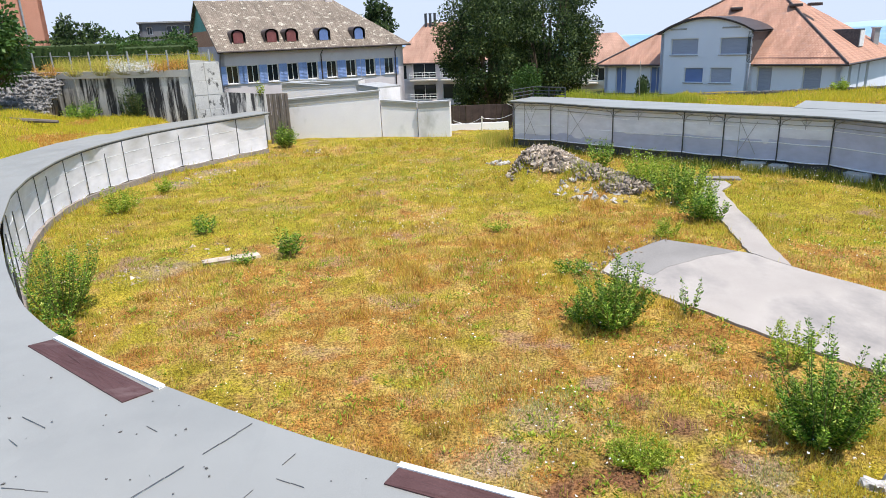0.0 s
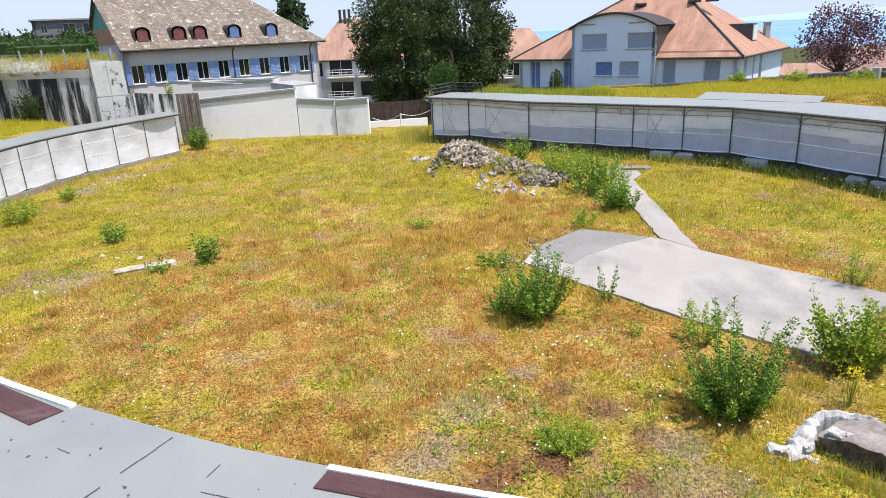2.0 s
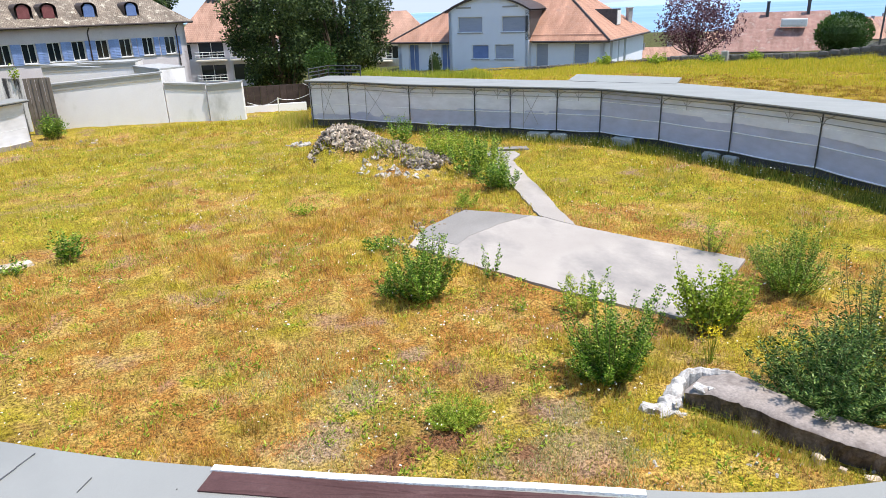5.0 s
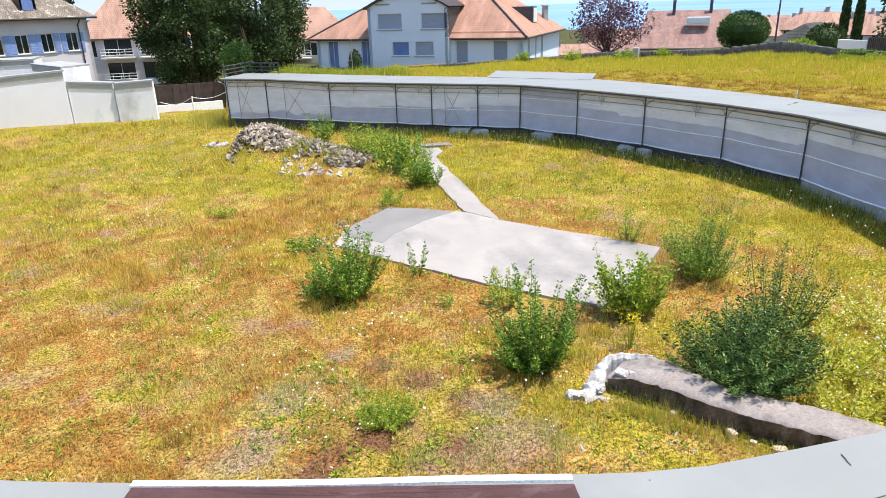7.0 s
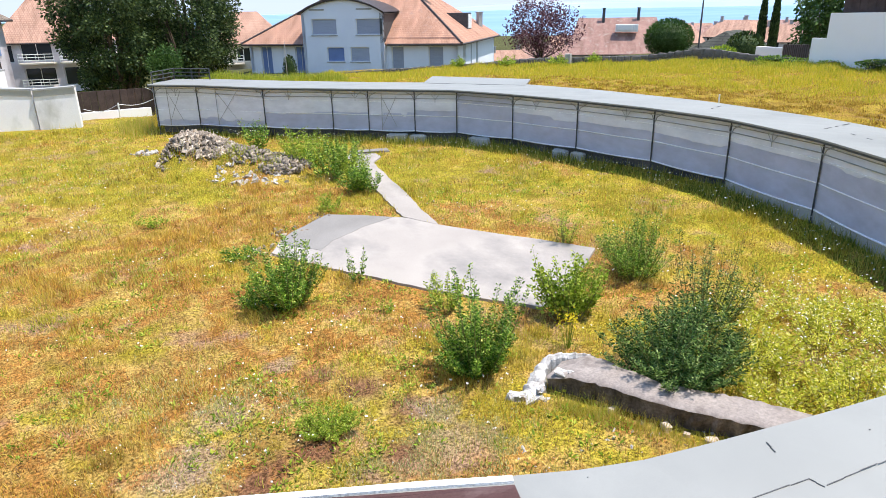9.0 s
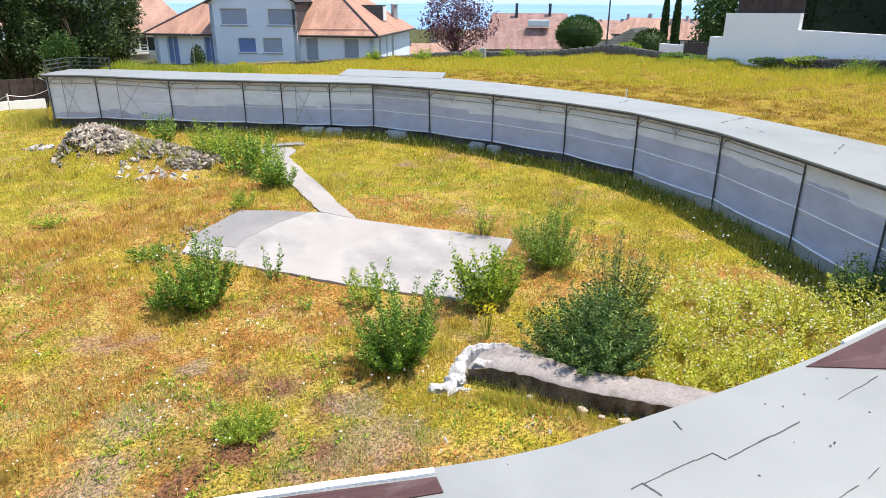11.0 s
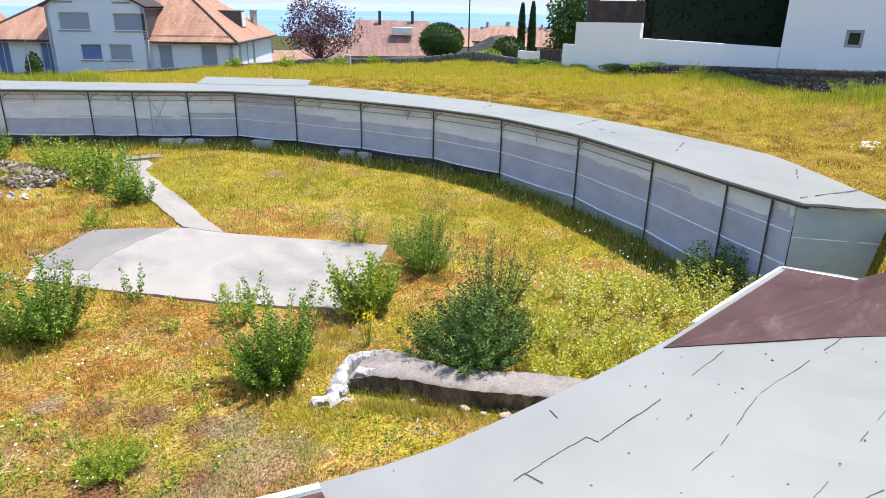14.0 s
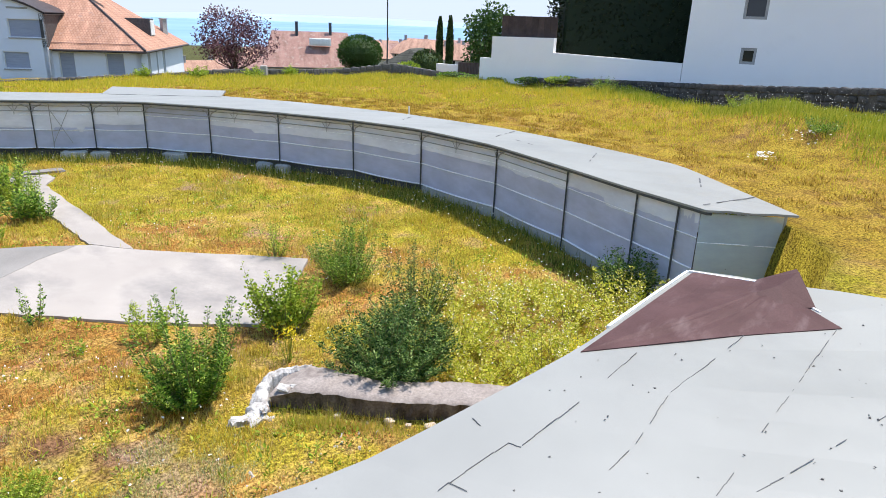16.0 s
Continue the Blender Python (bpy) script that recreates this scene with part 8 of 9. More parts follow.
    part("mortar_crust", g, M_CRUST, top, "ragged white mortar edge of the broken wall")
    rr = np.random.default_rng(91)
    lumps = [(4.72, 6.16, 0.04, 0.20), (4.84, 6.02, 0.03, 0.15), (4.96, 5.99, 0.02, 0.13), (5.08, 5.94, 0.01, 0.09), (5.30, 6.00, 0.33, 0.12), (5.41, 5.88, 0.345, 0.08), (4.64, 6.26, 0.01, 0.10), (5.04, 6.12, 0.10, 0.16)]
    for k, (*q, big) in enumerate(lumps):
        bm = bmesh.new()
        bmesh.ops.create_cube(bm, size=1.0)
        bmesh.ops.bevel(bm, geom=bm.edges[:], offset=0.17, segments=1, affect="EDGES")
        bmesh.ops.subdivide_edges(bm, edges=bm.edges[:], cuts=1)
        size = Vector((big * rr.uniform(0.9, 1.6), big * rr.uniform(0.6, 1.0), big * rr.uniform(0.35, 0.7)))
        for v in bm.verts:
            d = noise.noise_vector(v.co * 1.9 + Vector((k * 7.1, 0, 0))) * 0.22 + noise.noise_vector(v.co * 5.5 + Vector((k, 3, 0))) * 0.10
            v.co = Vector(((v.co.x + d.x) * size.x, (v.co.y + d.y) * size.y, (v.co.z + d.z) * size.z))
        bm.transform(Euler((rr.uniform(-0.4, 0.4), rr.uniform(-0.4, 0.4), rr.uniform(0, 6.28))).to_matrix().to_4x4())
        me = bpy.data.meshes.new("crumbled_lump")
        bm.to_mesh(me)
        bm.free()
        me.materials.append(M_CRUST)
        ob = mesh_part("crumbled_lump", me, top, "white crumbled mortar lump" if k == 0 else "")
        ob.location = Vector((q[0] + rr.uniform(-0.03, 0.03), q[1] + rr.uniform(-0.03, 0.03), q[2])) - Vector(top.location)
    for k, (x, y, size) in enumerate([(5.58, 5.28, (0.11, 0.07, 0.07)), (5.88, 4.64, (0.14, 0.09, 0.10)), (6.16, 4.18, (0.15, 0.10, 0.06)), (6.30, 4.00, (0.10, 0.08, 0.05)), (6.00, 4.42, (0.08, 0.06, 0.05))]):
        rough_block("fallen_stone", x, y, size, k * 1.3, M_RUBBLE, "pale stone fallen from the broken wall into the grass", "stone", "stones fallen from the wall", seed=60 + k)


broken_wall()

# gravel bank under the left-hand tree
gb_top = thing("gravel_bank", (-19.6, 32.6, 2.2), "steep bank of loose grey gravel under a tree", "gravel", kind="stuff")
r_ = np.random.default_rng(77)
n_ = 26
g = Geo(gb_top)
gp = []
for i in range(n_):
    for k in range(12):
        u, w = i / (n_ - 1), k / 11
        x, y = -23.5 + 5.2 * u, 34.6 - 1.2 * u - 2.6 * w
        z = 1.9 + 2.2 * (1 - w) ** 0.9 + 0.18 * (r_.random() - 0.5) - 0.5 * max(0, u - 0.75) * 4 * (1 - w)
        gp.append((x, y, z))
g.add(gp, [(i * 12 + k, i * 12 + k + 1, (i + 1) * 12 + k + 1, (i + 1) * 12 + k) for i in range(n_ - 1) for k in range(11)])
part("bank", g, M_GRAVEL, gb_top)
vs, fs, off = [], [], 0
oct_v = np.array([(1, 0, 0), (-1, 0, 0), (0, 1, 0), (0, -1, 0), (0, 0, 0.7), (0, 0, -0.7)], float)
oct_f = np.array([(0, 2, 4), (2, 1, 4), (1, 3, 4), (3, 0, 4), (2, 0, 5), (1, 2, 5), (3, 1, 5), (0, 3, 5)])
for k in range(2200):
    q = gp[r_.integers(len(gp))]
    s = r_.uniform(0.03, 0.11)
    m = np.array(Euler(r_.uniform(0, 6, 3)).to_matrix())
    vs.append(oct_v @ m.T * s + (q[0] + r_.uniform(-0.15, 0.15) + 19.6, q[1] + r_.uniform(-0.15, 0.15) - 32.6, q[2] - 2.2 + 0.03))
    fs.append(oct_f + off)
    off += 6
mesh_part("pebbles", fast_mesh("pebbles", np.concatenate(vs), np.concatenate(fs), M_GRAVEL), gb_top)
log = thing("old_timber", (-17.4, 27.6, 2.1), "weathered timber lying on the grassy bank", "timber")
g = Geo(log)
g.tube([(-19.4, 28.0, 2.62), (-17.5, 28.0, 2.45), (-15.9, 28.1, 2.3)], [0.09, 0.1, 0.07], 7)
part("beam", g, M_WOOD_GREY, log)
bw = thing("weathered_post", (30.2, 29.8, 1.5), "pale stone post in the low wall", "post")
g = Geo(bw)
g.box((*polar(40.1, 41.7), 1.7), (0.35, 0.35, 1.1), 0.6, 0.03)
part("post", g, M_CONCRETE, bw)


# ---- grass ----
def clear_of(x, y):
    """False where stone, slab or roof covers the ground."""
    ok = np.ones(len(x), bool)
    for poly in (SLAB, ARM):
        p = np.array(poly)
        c = np.zeros(len(x), bool)
        for i in range(len(p)):
            (x0, y0), (x1, y1) = p[i], p[(i + 1) % len(p)]
            hit = ((y0 > y) != (y1 > y)) & (x < (x1 - x0) * (y - y0) / (y1 - y0 + 1e-12) + x0)
            c ^= hit
        ok &= ~c
    for mx, my, rad in ((4.0, 23.4, 1.0), (5.3, 21.9, 0.6), (6.0, 20.7, 0.55), (-7.0, 14.5, 0.45)):
        ok &= np.hypot(x - mx, y - my) > rad * (0.6 + 0.4 * np.random.default_rng(1).random(len(x)))
    return ok


SOIL = [(a, b, c * 1.1) for a, b, c in EARTH + STONY] + [(1.3, 5.9, 0.5), (4.0, 7.9, 0.4), (0.2, 7.2, 0.5), (5.0, 5.0, 0.5), (-1.5, 10.5, 0.7), (1.2, 11.5, 0.6), (-3.5, 8.5, 0.5), (3.6, 12.8, 0.5)]


def bare(x, y, r):
    """Fewer blades where the soil shows."""
    b = sum(np.exp(-((x - a) ** 2 + (y - c) ** 2) / (q * q)) for a, c, q in SOIL)
    return r.random(len(x)) > np.clip(b * 1.1, 0, 0.88)


def blades(name, x, y, h, w, lean, material, label, seed):
    r = np.random.default_rng(seed)
    n = len(x)
    z = ground_height(x, y) - 0.01
    a, b = r.uniform(0, 6.283, n), r.uniform(0, 6.283, n)
    side = np.stack([np.cos(a), np.sin(a), np.zeros(n)], 1) * (w / 2)[:, None]
    base = np.stack([x, y, z], 1)
    l = r.random(n) * lean
    tip = base + np.stack([np.cos(b) * l * h, np.sin(b) * l * h, h * np.sqrt(np.maximum(0.1, 1 - l * l))], 1)
    v = np.stack([base - side, base + side, tip], 1).reshape(-1, 3)
    ob = new(name, fast_mesh(name, v, np.arange(3 * n).reshape(-1, 3), material))
    return tagged(ob, label, "grass", kind="stuff")


def sown(n, seed):
    """Points over the floor of the oval, denser where it lies nearer."""
    r = np.random.default_rng(seed)
    x, y = r.uniform(-12.8, 16, n), r.uniform(1.8, 36.5, n)
    d = np.hypot(x, y)
    keep = (in_oval(x, y) < 0.3) & (r.random(n) < np.clip(9.0 / d, 0.12, 1.0) ** 1.15) & clear_of(x, y)
    return x[keep], y[keep], r


x, y, r = sown(1300000, 201)
lush = value_noise(x, y, 2.2, 30) * 0.6 + value_noise(x, y, 0.7, 31) * 0.4
clump = value_noise(x, y, 0.34, 43) * 0.65 + value_noise(x, y, 0.13, 44) * 0.35
keep = r.random(len(x)) < np.clip((lush - 0.30) * 3.0, 0.08, 1) * np.clip((clump - 0.30) * 3.6, 0.06, 1)
keep &= bare(x, y, r)
x, y, lush, clump = x[keep], y[keep], lush[keep], clump[keep]
d = np.hypot(x, y)
blades("turf", x, y, (0.03 + 0.10 * lush) * (0.3 + 2.6 * clump ** 1.8) * r.uniform(0.5, 1.5, len(x)), 0.007 + 0.0007 * d, 0.95, M_BLADE, "short dry yellow-green turf over the floor of the oval", 1)
x, y, r = sown(230000, 202)
tall = value_noise(x, y, 1.9, 33) * 0.55 + value_noise(x, y, 0.5, 34) * 0.45
edge = np.clip(1 + in_oval(x, y) / 1.6, 0, 1)
keep = r.random(len(x)) < np.clip((tall - 0.46) * 3.2, 0, 1) + 0.55 * edge
x, y = x[keep], y[keep]
d = np.hypot(x, y)
blades("tall_grass", x, y, r.uniform(0.08, 0.28, len(x)) * (0.8 + 0.9 * edge[keep]), 0.004 + 0.0007 * d, 0.85, M_TALL, "tufts of taller straw-yellow grass", 2)
r = np.random.default_rng(203)
n = 560000
az, dd = r.uniform(8, 100, n), 12 + 36 * np.sqrt(r.random(n))
x, y = dd * np.sin(np.radians(az)), dd * np.cos(np.radians(az))
lim = np.interp(az, [14, 22.7, 34, 37, 46, 50.6, 60, 74.3, 87.7, 100], [47, 45, 42, 42, 42, 41, 37, 29, 24, 22.5])
s_in = in_oval(x, y)
roof_w = np.interp(np.degrees(np.arctan2(y - CY, x - CX)), [-70, -50, 0, 20, 45, 60, 80], [2.2, 2.6, 2.5, 2.6, 1.6, 1.3, 1.2])
ext = (np.abs((x - 15.4) * 0.83 + (y - 24.0) * 0.56) < 1.9) & (np.abs(-(x - 15.4) * 0.56 + (y - 24.0) * 0.83) < 2.4)
keep = (s_in > roof_w) & (dd < lim + 0.2) & ~ext
x, y, dd = x[keep], y[keep], dd[keep]
lush = value_noise(x, y, 3.0, 36) * 0.6 + value_noise(x, y, 0.8, 37) * 0.4
far = np.clip((dd - (np.interp(np.degrees(np.arctan2(x, y)), [14, 50, 74, 88, 100], [30, 27, 19, 15, 14]))) / 8, 0, 1)
clump = value_noise(x, y, 0.55, 41) * 0.7 + value_noise(x, y, 0.22, 42) * 0.3
strip = np.clip((far - 0.02) * 4, 0, 1)
keep = r.random(len(x)) < np.clip(0.25 + (lush - 0.3) * 1.5 + 0.3 * far, 0.12, 1) * (0.3 + 0.7 * strip) * np.clip((clump - 0.25) * 2.6, 0.06, 1)
x, y, dd, far, lush, clump = x[keep], y[keep], dd[keep], far[keep], lush[keep], clump[keep]
blades("bank_grass", x, y, (0.04 + 0.09 * lush + 0.10 * far) * (0.45 + 1.5 * clump ** 1.5) * r.uniform(0.5, 1.4, len(x)), 0.008 + 0.0007 * dd, 0.75, M_BANK, "unmown yellow-green grass on the bank", 3)
x2, y2 = x[:: 5], y[:: 5]
blades("bank_straw", x2, y2, (0.08 + 0.14 * far[:: 5]) * r.uniform(0.5, 1.4, len(x2)), np.full(len(x2), 0.02), 0.45, M_TALL, "taller straw stalks on the bank", 4)
# mown brown tussocks on the bank next to the roof
r = np.random.default_rng(207)
n = 620000
az, dd = r.uniform(34, 100, n), 12 + 24 * np.sqrt(r.random(n))
x, y = dd * np.sin(np.radians(az)), dd * np.cos(np.radians(az))
s_in = in_oval(x, y)
roof_w = np.interp(np.degrees(np.arctan2(y - CY, x - CX)), [-70, -50, 0, 20, 45, 60, 80], [2.2, 2.6, 2.5, 2.6, 1.6, 1.3, 1.2])
strip = s_in - roof_w
keep = (strip > 0) & (r.random(n) < np.clip(1.4 - strip / 4.6, 0.04, 1) * np.clip((value_noise(x, y, 0.42, 71) * 0.7 + value_noise(x, y, 0.2, 78) * 0.3 - 0.49) * 7, 0, 1))
x, y, dd = x[keep], y[keep], dd[keep]
blades("mown_tussocks", x, y, r.uniform(0.03, 0.11, len(x)) * (0.5 + value_noise(x, y, 0.3, 72)), 0.012 + 0.0007 * dd, 0.95, M_TUSSOCK, "brown mown tussocks on the bank beside the roof", 21)
# lush uncut strip along the foot of the stone wall
r = np.random.default_rng(240)
n = 60000
az = r.uniform(34, 98, n)
dd = np.interp(az, [34, 37, 46, 50.6, 60, 74.3, 87.7, 100], [42, 42, 42, 41, 37, 29, 24, 22.5]) - 0.25 - np.abs(r.normal(0, 1.5, n)) - np.interp(az, [70, 85], [0.0, 0.9])
x, y = dd * np.sin(np.radians(az)), dd * np.cos(np.radians(az))
keep = r.random(n) < np.clip((value_noise(x, y, 1.1, 79) * 0.6 + value_noise(x, y, 0.4, 80) * 0.4 - 0.25) * 2.2, 0.08, 1)
x, y, dd, az = x[keep], y[keep], dd[keep], az[keep]
blades("strip_grass", x, y, r.uniform(0.12, 0.40, len(x)) * (0.35 + 0.9 * value_noise(x, y, 0.9, 81)) * np.interp(az, [34, 50, 60, 98], [0.5, 0.6, 1.0, 1.15]), 0.012 + 0.0006 * dd, 0.5, M_STRIP, "tall lush green grass along the stone wall", 26)
# rusty straw in the driest middle of the meadow
x, y, r = sown(420000, 208)
f = value_noise(x, y, 1.6, 73) * 0.55 + value_noise(x, y, 0.4, 74) * 0.45
near = np.exp(-((x - 3.0) ** 2 / 16 + (y - 9.0) ** 2 / 30))
keep = (r.random(len(x)) < np.clip((f - 0.46) * 4.0, 0, 1) * (0.25 + 0.8 * near)) & bare(x, y, r)
x, y = x[keep], y[keep]
blades("rusty_straw", x, y, r.uniform(0.05, 0.17, len(x)), 0.006 + 0.0007 * np.hypot(x, y), 0.9, M_RUST, "orange-brown dried straw in the middle of the meadow", 22)
# dead brown litter lying flat between the tufts
x, y, r = sown(260000, 232)
f = value_noise(x, y, 0.9, 82) * 0.5 + value_noise(x, y, 0.28, 83) * 0.5
keep = r.random(len(x)) < np.clip((f - 0.52) * 5, 0, 1)
x, y = x[keep], y[keep]
blades("dead_litter", x, y, r.uniform(0.03, 0.10, len(x)), 0.008 + 0.0007 * np.hypot(x, y), 1.0, M_LITTER, "dark brown dead stalks lying in the dry turf", 27)
# green tufts that stayed fresh
x, y, r = sown(300000, 233)
f = value_noise(x, y, 1.3, 84) * 0.45 + value_noise(x, y, 0.24, 85) * 0.55
keep = r.random(len(x)) < np.clip((f - 0.50) * 5, 0, 1)
x, y = x[keep], y[keep]
blades("green_tufts", x, y, r.uniform(0.05, 0.16, len(x)), 0.007 + 0.0007 * np.hypot(x, y), 0.8, M_STRIP, "fresh green tufts among the dry turf", 28)
# low grey-green mats between the grass
xs, ys = [], []
for a, b, q, m in ((1.2, 8.0, 0.5, 5200), (2.5, 6.0, 0.4, 4200), (3.9, 5.4, 0.5, 5000), (3.45, 5.85, 0.45, 4200), (0.6, 7.0, 0.5, 3000), (2.2, 7.7, 0.35, 2600), (0.0, 9.0, 0.5, 3000), (3.7, 6.5, 0.35, 2400)):
    xs.append(a + r.normal(0, q, m)), ys.append(b + r.normal(0, q, m))
x, y = np.concatenate(xs), np.concatenate(ys)
keep = r.random(len(x)) < np.clip((value_noise(x, y, 0.3, 75) - 0.3) * 3, 0, 1)
x, y = x[keep], y[keep]
blades("grey_green_mat", x, y, r.uniform(0.02, 0.07, len(x)), np.full(len(x), 0.014), 0.95, M_MAT, "low grey-green mats of herbs among the dry turf", 23)
# deep grass along the net screen, with the screen's shade also in its colour
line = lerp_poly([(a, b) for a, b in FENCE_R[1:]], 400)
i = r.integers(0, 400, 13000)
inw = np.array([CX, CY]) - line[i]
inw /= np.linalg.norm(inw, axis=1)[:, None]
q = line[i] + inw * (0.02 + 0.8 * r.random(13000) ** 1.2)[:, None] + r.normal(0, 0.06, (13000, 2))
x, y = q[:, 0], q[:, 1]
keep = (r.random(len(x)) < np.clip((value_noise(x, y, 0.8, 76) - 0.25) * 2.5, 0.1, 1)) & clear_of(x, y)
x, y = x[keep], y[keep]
blades("screen_grass", x, y, r.uniform(0.1, 0.4, len(x)), 0.008 + 0.0008 * np.hypot(x, y), 0.5, M_SHADY, "grass growing under the net screen, its green darkened as shade", 24)
# long grass at the foot of the broken wall
t = r.random(1500)
x, y = np.interp(t, [0, 0.5, 1], [5.12, 5.72, 6.5]) - np.abs(r.normal(0, 0.15, 1500)) + 0.03, np.interp(t, [0, 0.5, 1], [5.85, 4.85, 3.65]) - np.abs(r.normal(0, 0.12, 1500))
blades("wall_grass", x, y, r.uniform(0.06, 0.30, 1500) * (0.4 + value_noise(x, y, 0.3, 90)), np.full(1500, 0.008), 0.6, M_TALL, "long dry grass at the foot of the broken wall", 8)
# the slope on the far left and the open end
n = 60000
x, y = r.uniform(-24, -13, n), r.uniform(18, 33, n)
keep = in_oval(x, y) > 2.4
x, y = x[keep], y[keep]
patch = value_noise(x, y, 1.6, 77) > 0.68
x3, y3 = x[patch], y[patch]
blades("slope_straw", x3, y3, r.uniform(0.05, 0.22, len(x3)), np.full(len(x3), 0.022), 0.85, M_RUST, "brown dried grass in patches on the bank", 25)
x, y = x[~patch], y[~patch]
blades("slope_grass", x, y, r.uniform(0.06, 0.3, len(x)), np.full(len(x), 0.024), 0.8, M_BANK, "dry grass on the bank behind the white screen", 5)
x, y = r.normal(2.75, 0.38, 2600), r.normal(32.6, 0.9, 2600)
blades("corner_grass", x, y, r.uniform(0.12, 0.55, len(x)), np.full(len(x), 0.028), 0.5, M_TALL, "tall bright grass at the screen's far corner", 6)
# long grass on the bank that overhangs the roof's far end
x, y = r.uniform(6.0, 11.5, 5200), r.normal(0, 0.5, 5200)
y = 33.2 - (x - 6.0) * 0.72 + y
blades("overhanging_grass", x, y, r.uniform(0.12, 0.5, len(x)) * (0.5 + 0.8 * value_noise(x, y, 0.8, 92)), np.full(len(x), 0.026), 0.6, M_STRIP, "long yellow-green grass behind the roof's far end", 29)
# grass growing through the rubble heap
x, y = np.concatenate([r.normal(4.7, 0.4, 260), r.normal(5.6, 0.35, 200), r.normal(3.0, 0.4, 160)]), np.concatenate([r.normal(21.9, 0.3, 260), r.normal(20.9, 0.3, 200), r.normal(22.2, 0.3, 160)])
blades("heap_grass", x, y, r.uniform(0.15, 0.42, len(x)), np.full(len(x), 0.02), 0.7, M_STRIP, "grass growing between the stones of the heap", 30)
# terrace grass
x, y = r.uniform(-20, -11.8, 9000), r.uniform(33, 37, 9000)
n = len(x)
z = np.full(n, 3.98)
b = r.uniform(0, 6.28, n)
h = r.uniform(0.3, 0.95, n)
base = np.stack([x, y + 0.0, z], 1)
ok = y > 35.3 - (x + 20.5) * 0.26
base, h, b = base[ok], h[ok], b[ok]
side = np.stack([np.cos(b), np.sin(b), 0 * b], 1) * 0.016
tip = base + np.stack([np.cos(b * 3) * h * 0.25, np.sin(b * 3) * h * 0.25, h], 1)
v = np.stack([base - side, base + side, tip], 1).reshape(-1, 3)
tagged(new("terrace_grass", fast_mesh("terrace_grass", v, np.arange(len(v)).reshape(-1, 3), M_TALL)), "tall straw grass along the terrace edge", "grass", kind="stuff")


# ---- small broad-leaved weeds in the turf ----
x, y, r = sown(34000, 230)
f = value_noise(x, y, 1.1, 51)
keep = r.random(len(x)) < np.clip((f - 0.50) * 2.4, 0.02, 0.8)
x, y = x[keep], y[keep]
k = 9
bx, by = np.repeat(x, k), np.repeat(y, k)
bz = ground_height(bx, by)
b = r.uniform(0, 6.28, len(bx))
o = r.uniform(0, 0.07, len(bx))
p = np.stack([bx + np.cos(b) * o, by + np.sin(b) * o, bz + r.uniform(0.0, 0.06, len(bx))], 1)
v, fc = leaf_arrays(p, np.stack([np.cos(b), np.sin(b), r.uniform(0.2, 1.3, len(bx))], 1), r.uniform(0.03, 0.085, len(bx)), 0.4, r)
tagged(new("low_weeds", fast_mesh("low_weeds", v, fc, M_LEAF_LIGHT)), "small green weeds scattered through the turf", "weeds", kind="stuff")


# ---- flowers ----
def umbels(name, x, y, h, s, material, label, seed):
    """Flat white flower heads, each a small ragged disc on a stalk."""
    r = np.random.default_rng(seed)
    n = len(x)
    z = ground_height(x, y)
    k = 7
    ang = np.linspace(0, 2 * np.pi, k, endpoint=False)
    rad = s[:, None] * r.uniform(0.6, 1.1, (n, k))
    cx, cz = x[:, None] + np.cos(ang) * rad, (z + h)[:, None] + r.uniform(-0.012, 0.012, (n, k)) + np.cos(ang) * rad * r.uniform(-0.3, 0.3, (n, 1))
    cy = y[:, None] + np.sin(ang) * rad
    ring = np.stack([cx, cy, cz], 2)
    mid = np.stack([x, y, z + h + 0.008], 1)[:, None]
    foot = np.stack([x, y, z], 1)[:, None]
    v = np.concatenate([mid, ring, foot, foot + (0.004, 0, 0)], 1).reshape(-1, 3)
    i = np.arange(n)[:, None, None] * (k + 3)
    tri = np.concatenate([i + np.array([[0, 1 + j, 1 + (j + 1) % k] for j in range(k)])], 1).reshape(-1, 3)
    ob = new(name, fast_mesh(name, v, tri, material))
    return tagged(ob, label, "flowers", kind="stuff")


x, y, r = sown(34000, 210)
f = value_noise(x, y, 1.4, 38) * 0.5 + value_noise(x, y, 0.45, 39) * 0.5
edge = np.clip(1 + in_oval(x, y) / 1.3, 0, 1) * (x > 6)
spots = sum(np.exp(-((x - a) ** 2 + (y - b) ** 2) / (c * c)) for a, b, c in ((2.0, 13.0, 1.1), (1.3, 8.2, 0.7), (-1.5, 17.5, 1.5), (3.2, 9.2, 0.7), (0.5, 22, 2.5), (-5, 24, 1.5)))
keep = r.random(len(x)) < np.clip((f - 0.54) * 2.2, 0, 0.5) + 0.35 * edge + 0.5 * spots
x, y = x[keep], y[keep]
umbels("wild_flowers", x, y, r.uniform(0.08, 0.26, len(x)), r.uniform(0.007, 0.023, len(x)), M_FLOWER, "scattered white umbel flowers in the meadow", 11)
r = np.random.default_rng(214)
x = np.concatenate([8.0 + 3.2 * r.random(420), 18.4 + r.normal(0, 0.14, 40), 20.5 + r.normal(0, 0.3, 26)])
y = np.concatenate([2.6 + 3.8 * r.random(420), 2.9 + r.normal(0, 0.12, 40), 2.2 + r.normal(0, 0.2, 26)])
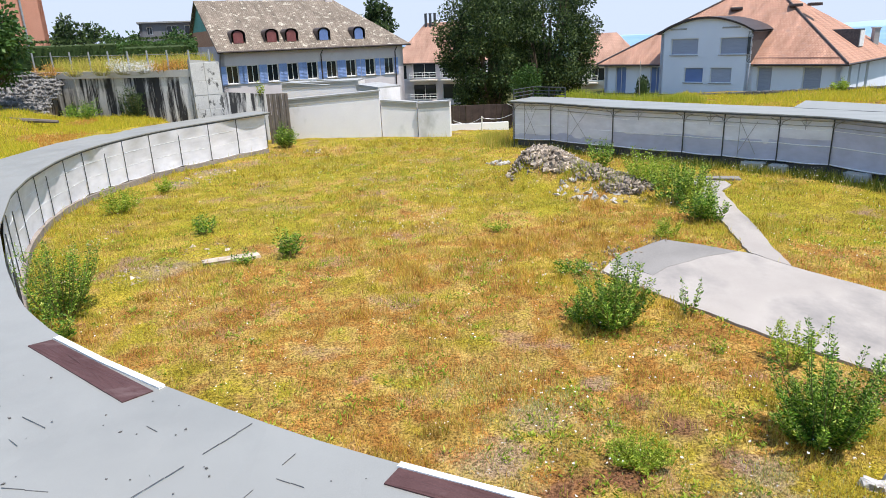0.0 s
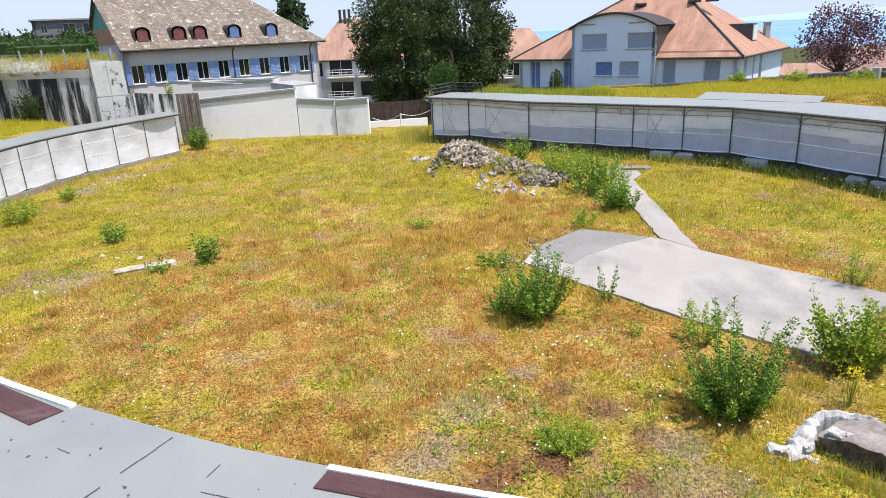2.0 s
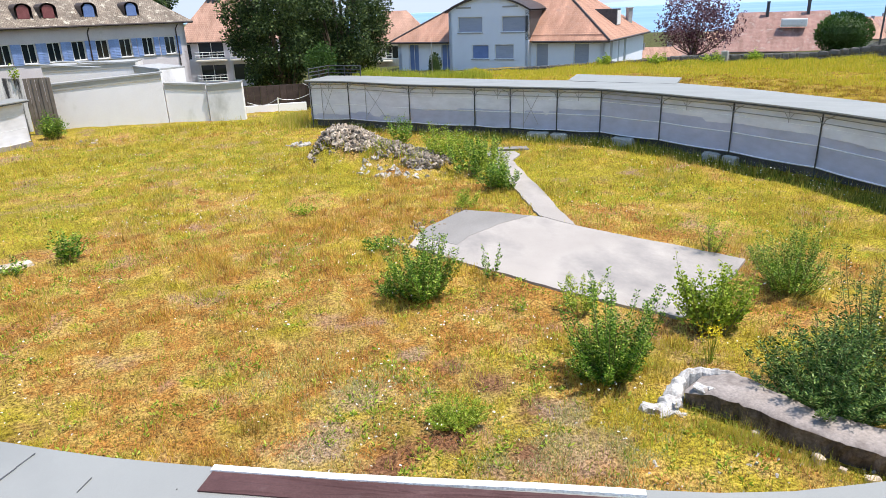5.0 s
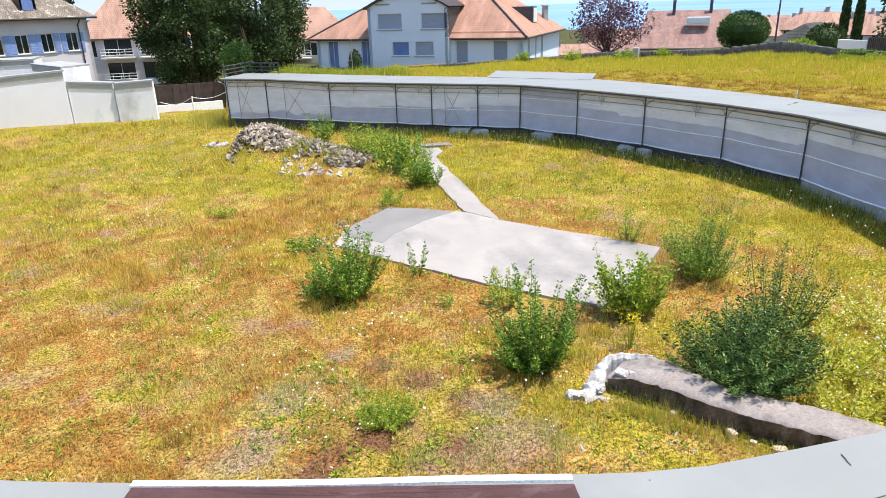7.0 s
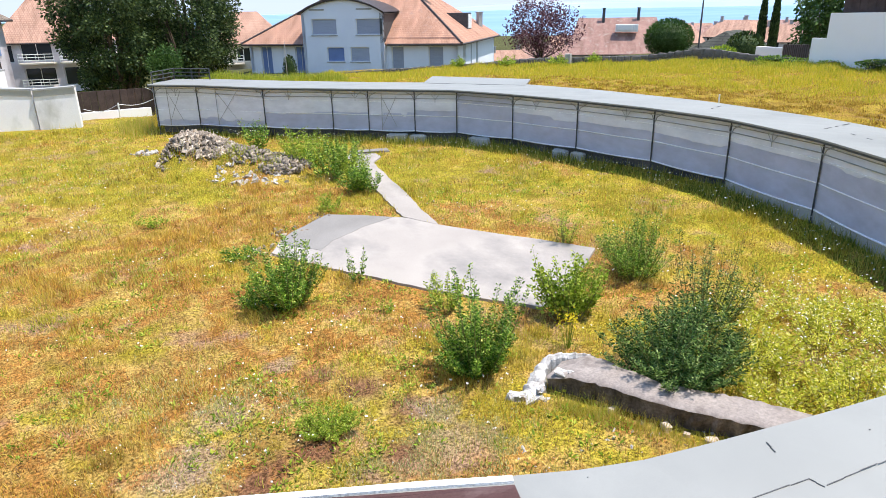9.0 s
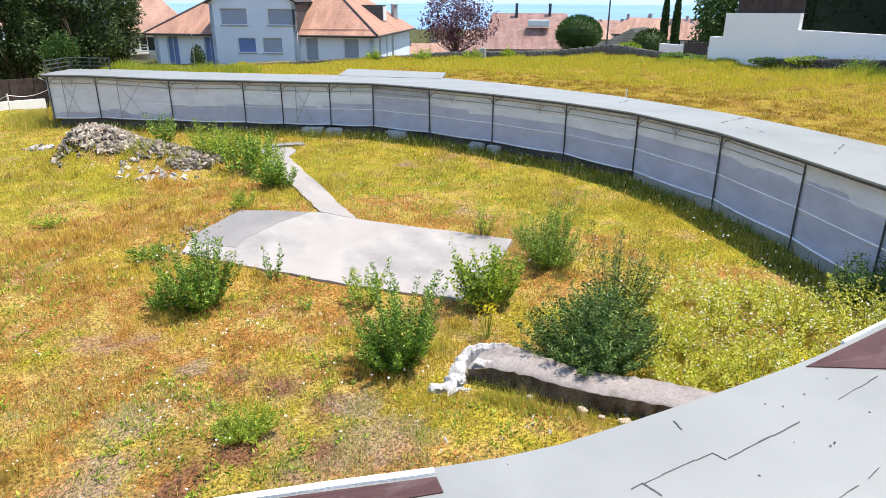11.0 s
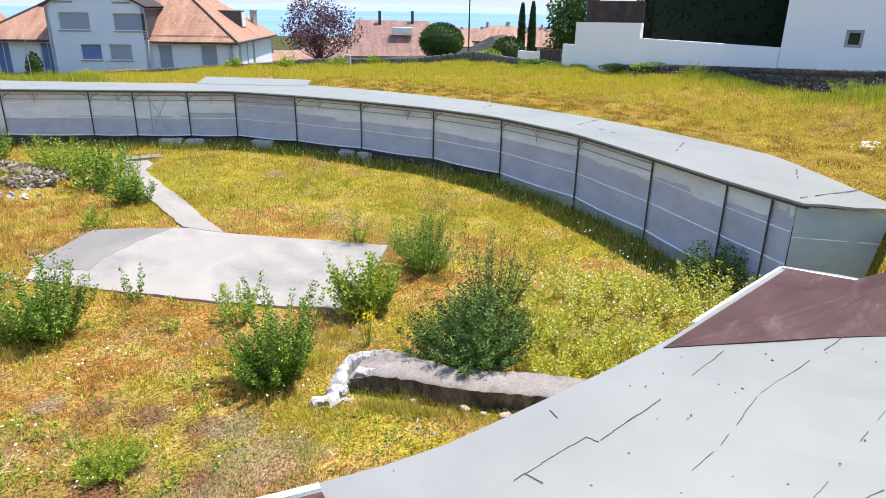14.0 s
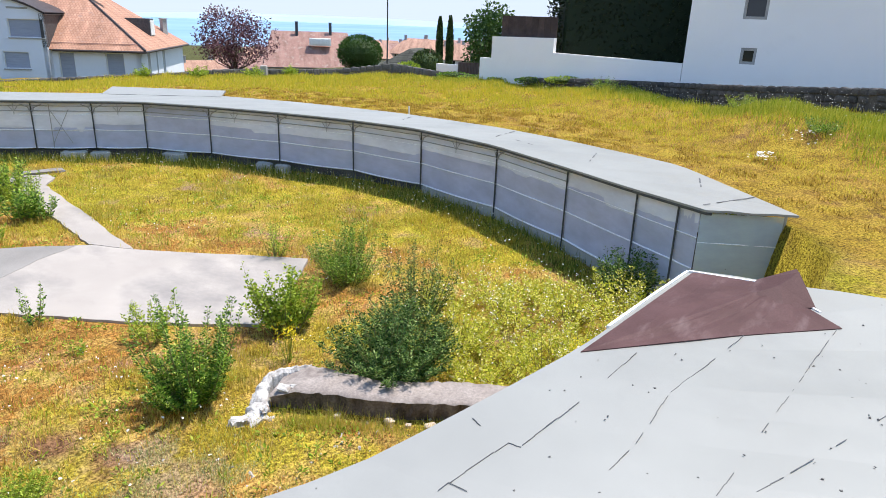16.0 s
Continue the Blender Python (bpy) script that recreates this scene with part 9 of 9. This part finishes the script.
umbels("corner_flowers", x, y, r.uniform(0.35, 0.7, len(x)) * np.where(np.arange(len(x)) < 420, 1, 0.35), r.uniform(0.007, 0.02, len(x)) * np.where(np.arange(len(x)) < 420, 1, 2.4), M_FLOWER, "white blossom among the weeds by the roof corner", 13)
r = np.random.default_rng(215)
az, dd = r.uniform(58, 98, 700), r.uniform(20, 30, 700)
dd = np.interp(az, [60, 74.3, 87.7, 100], [36.5, 28.5, 23.5, 22]) - np.abs(r.normal(0, 1.3, 700)) - 0.2
x, y = dd * np.sin(np.radians(az)), dd * np.cos(np.radians(az))
umbels("bank_flowers", x, y, r.uniform(0.2, 0.6, 700), r.uniform(0.005, 0.017, 700), M_FLOWER, "pale flower heads along the stone wall", 12)

r = np.random.default_rng(216)
line = lerp_poly([(a, b) for a, b in FENCE_R[1:]], 400)
i = r.integers(0, 400, 380)
inw = np.array([CX, CY]) - line[i]
inw /= np.linalg.norm(inw, axis=1)[:, None]
q = line[i] + inw * r.uniform(0.1, 1.3, 380)[:, None]
umbels("screen_flowers", q[:, 0], q[:, 1], r.uniform(0.15, 0.42, 380), r.uniform(0.012, 0.026, 380), M_FLOWER, "white flower heads in the shade of the net screen", 14)

# specks of dirt and grit blown onto the near roof
r = np.random.default_rng(217)
vs, fs = [], []
x, y = r.uniform(-6.5, 9.5, 1500), r.uniform(-1.0, 6.5, 1500)
inner = np.interp(x, [-6.7, -4.43, -1.18, 1.7, 4.88, 9.1], [9.6, 6.92, 4.7, 3.34, 2.39, 2.0])
ok = (y < inner - 0.25) & (y > inner - 4.5) & (np.hypot(x, y) > 1.0)
x, y = x[ok][:260], y[ok][:260]
for k in range(len(x)):
    m = np.array(Euler(r.uniform(0, 6, 3)).to_matrix())
    vs.append(oct_v @ m.T * r.uniform(0.006, 0.02) * (1, 1, 0.5) + (x[k], y[k], ZN + 0.006))
    fs.append(oct_f + 6 * k)
tagged(new("roof_grit", fast_mesh("roof_grit", np.concatenate(vs), np.concatenate(fs), M_PODIUM)), "small dark specks of grit on the grey roof", "grit", kind="stuff")
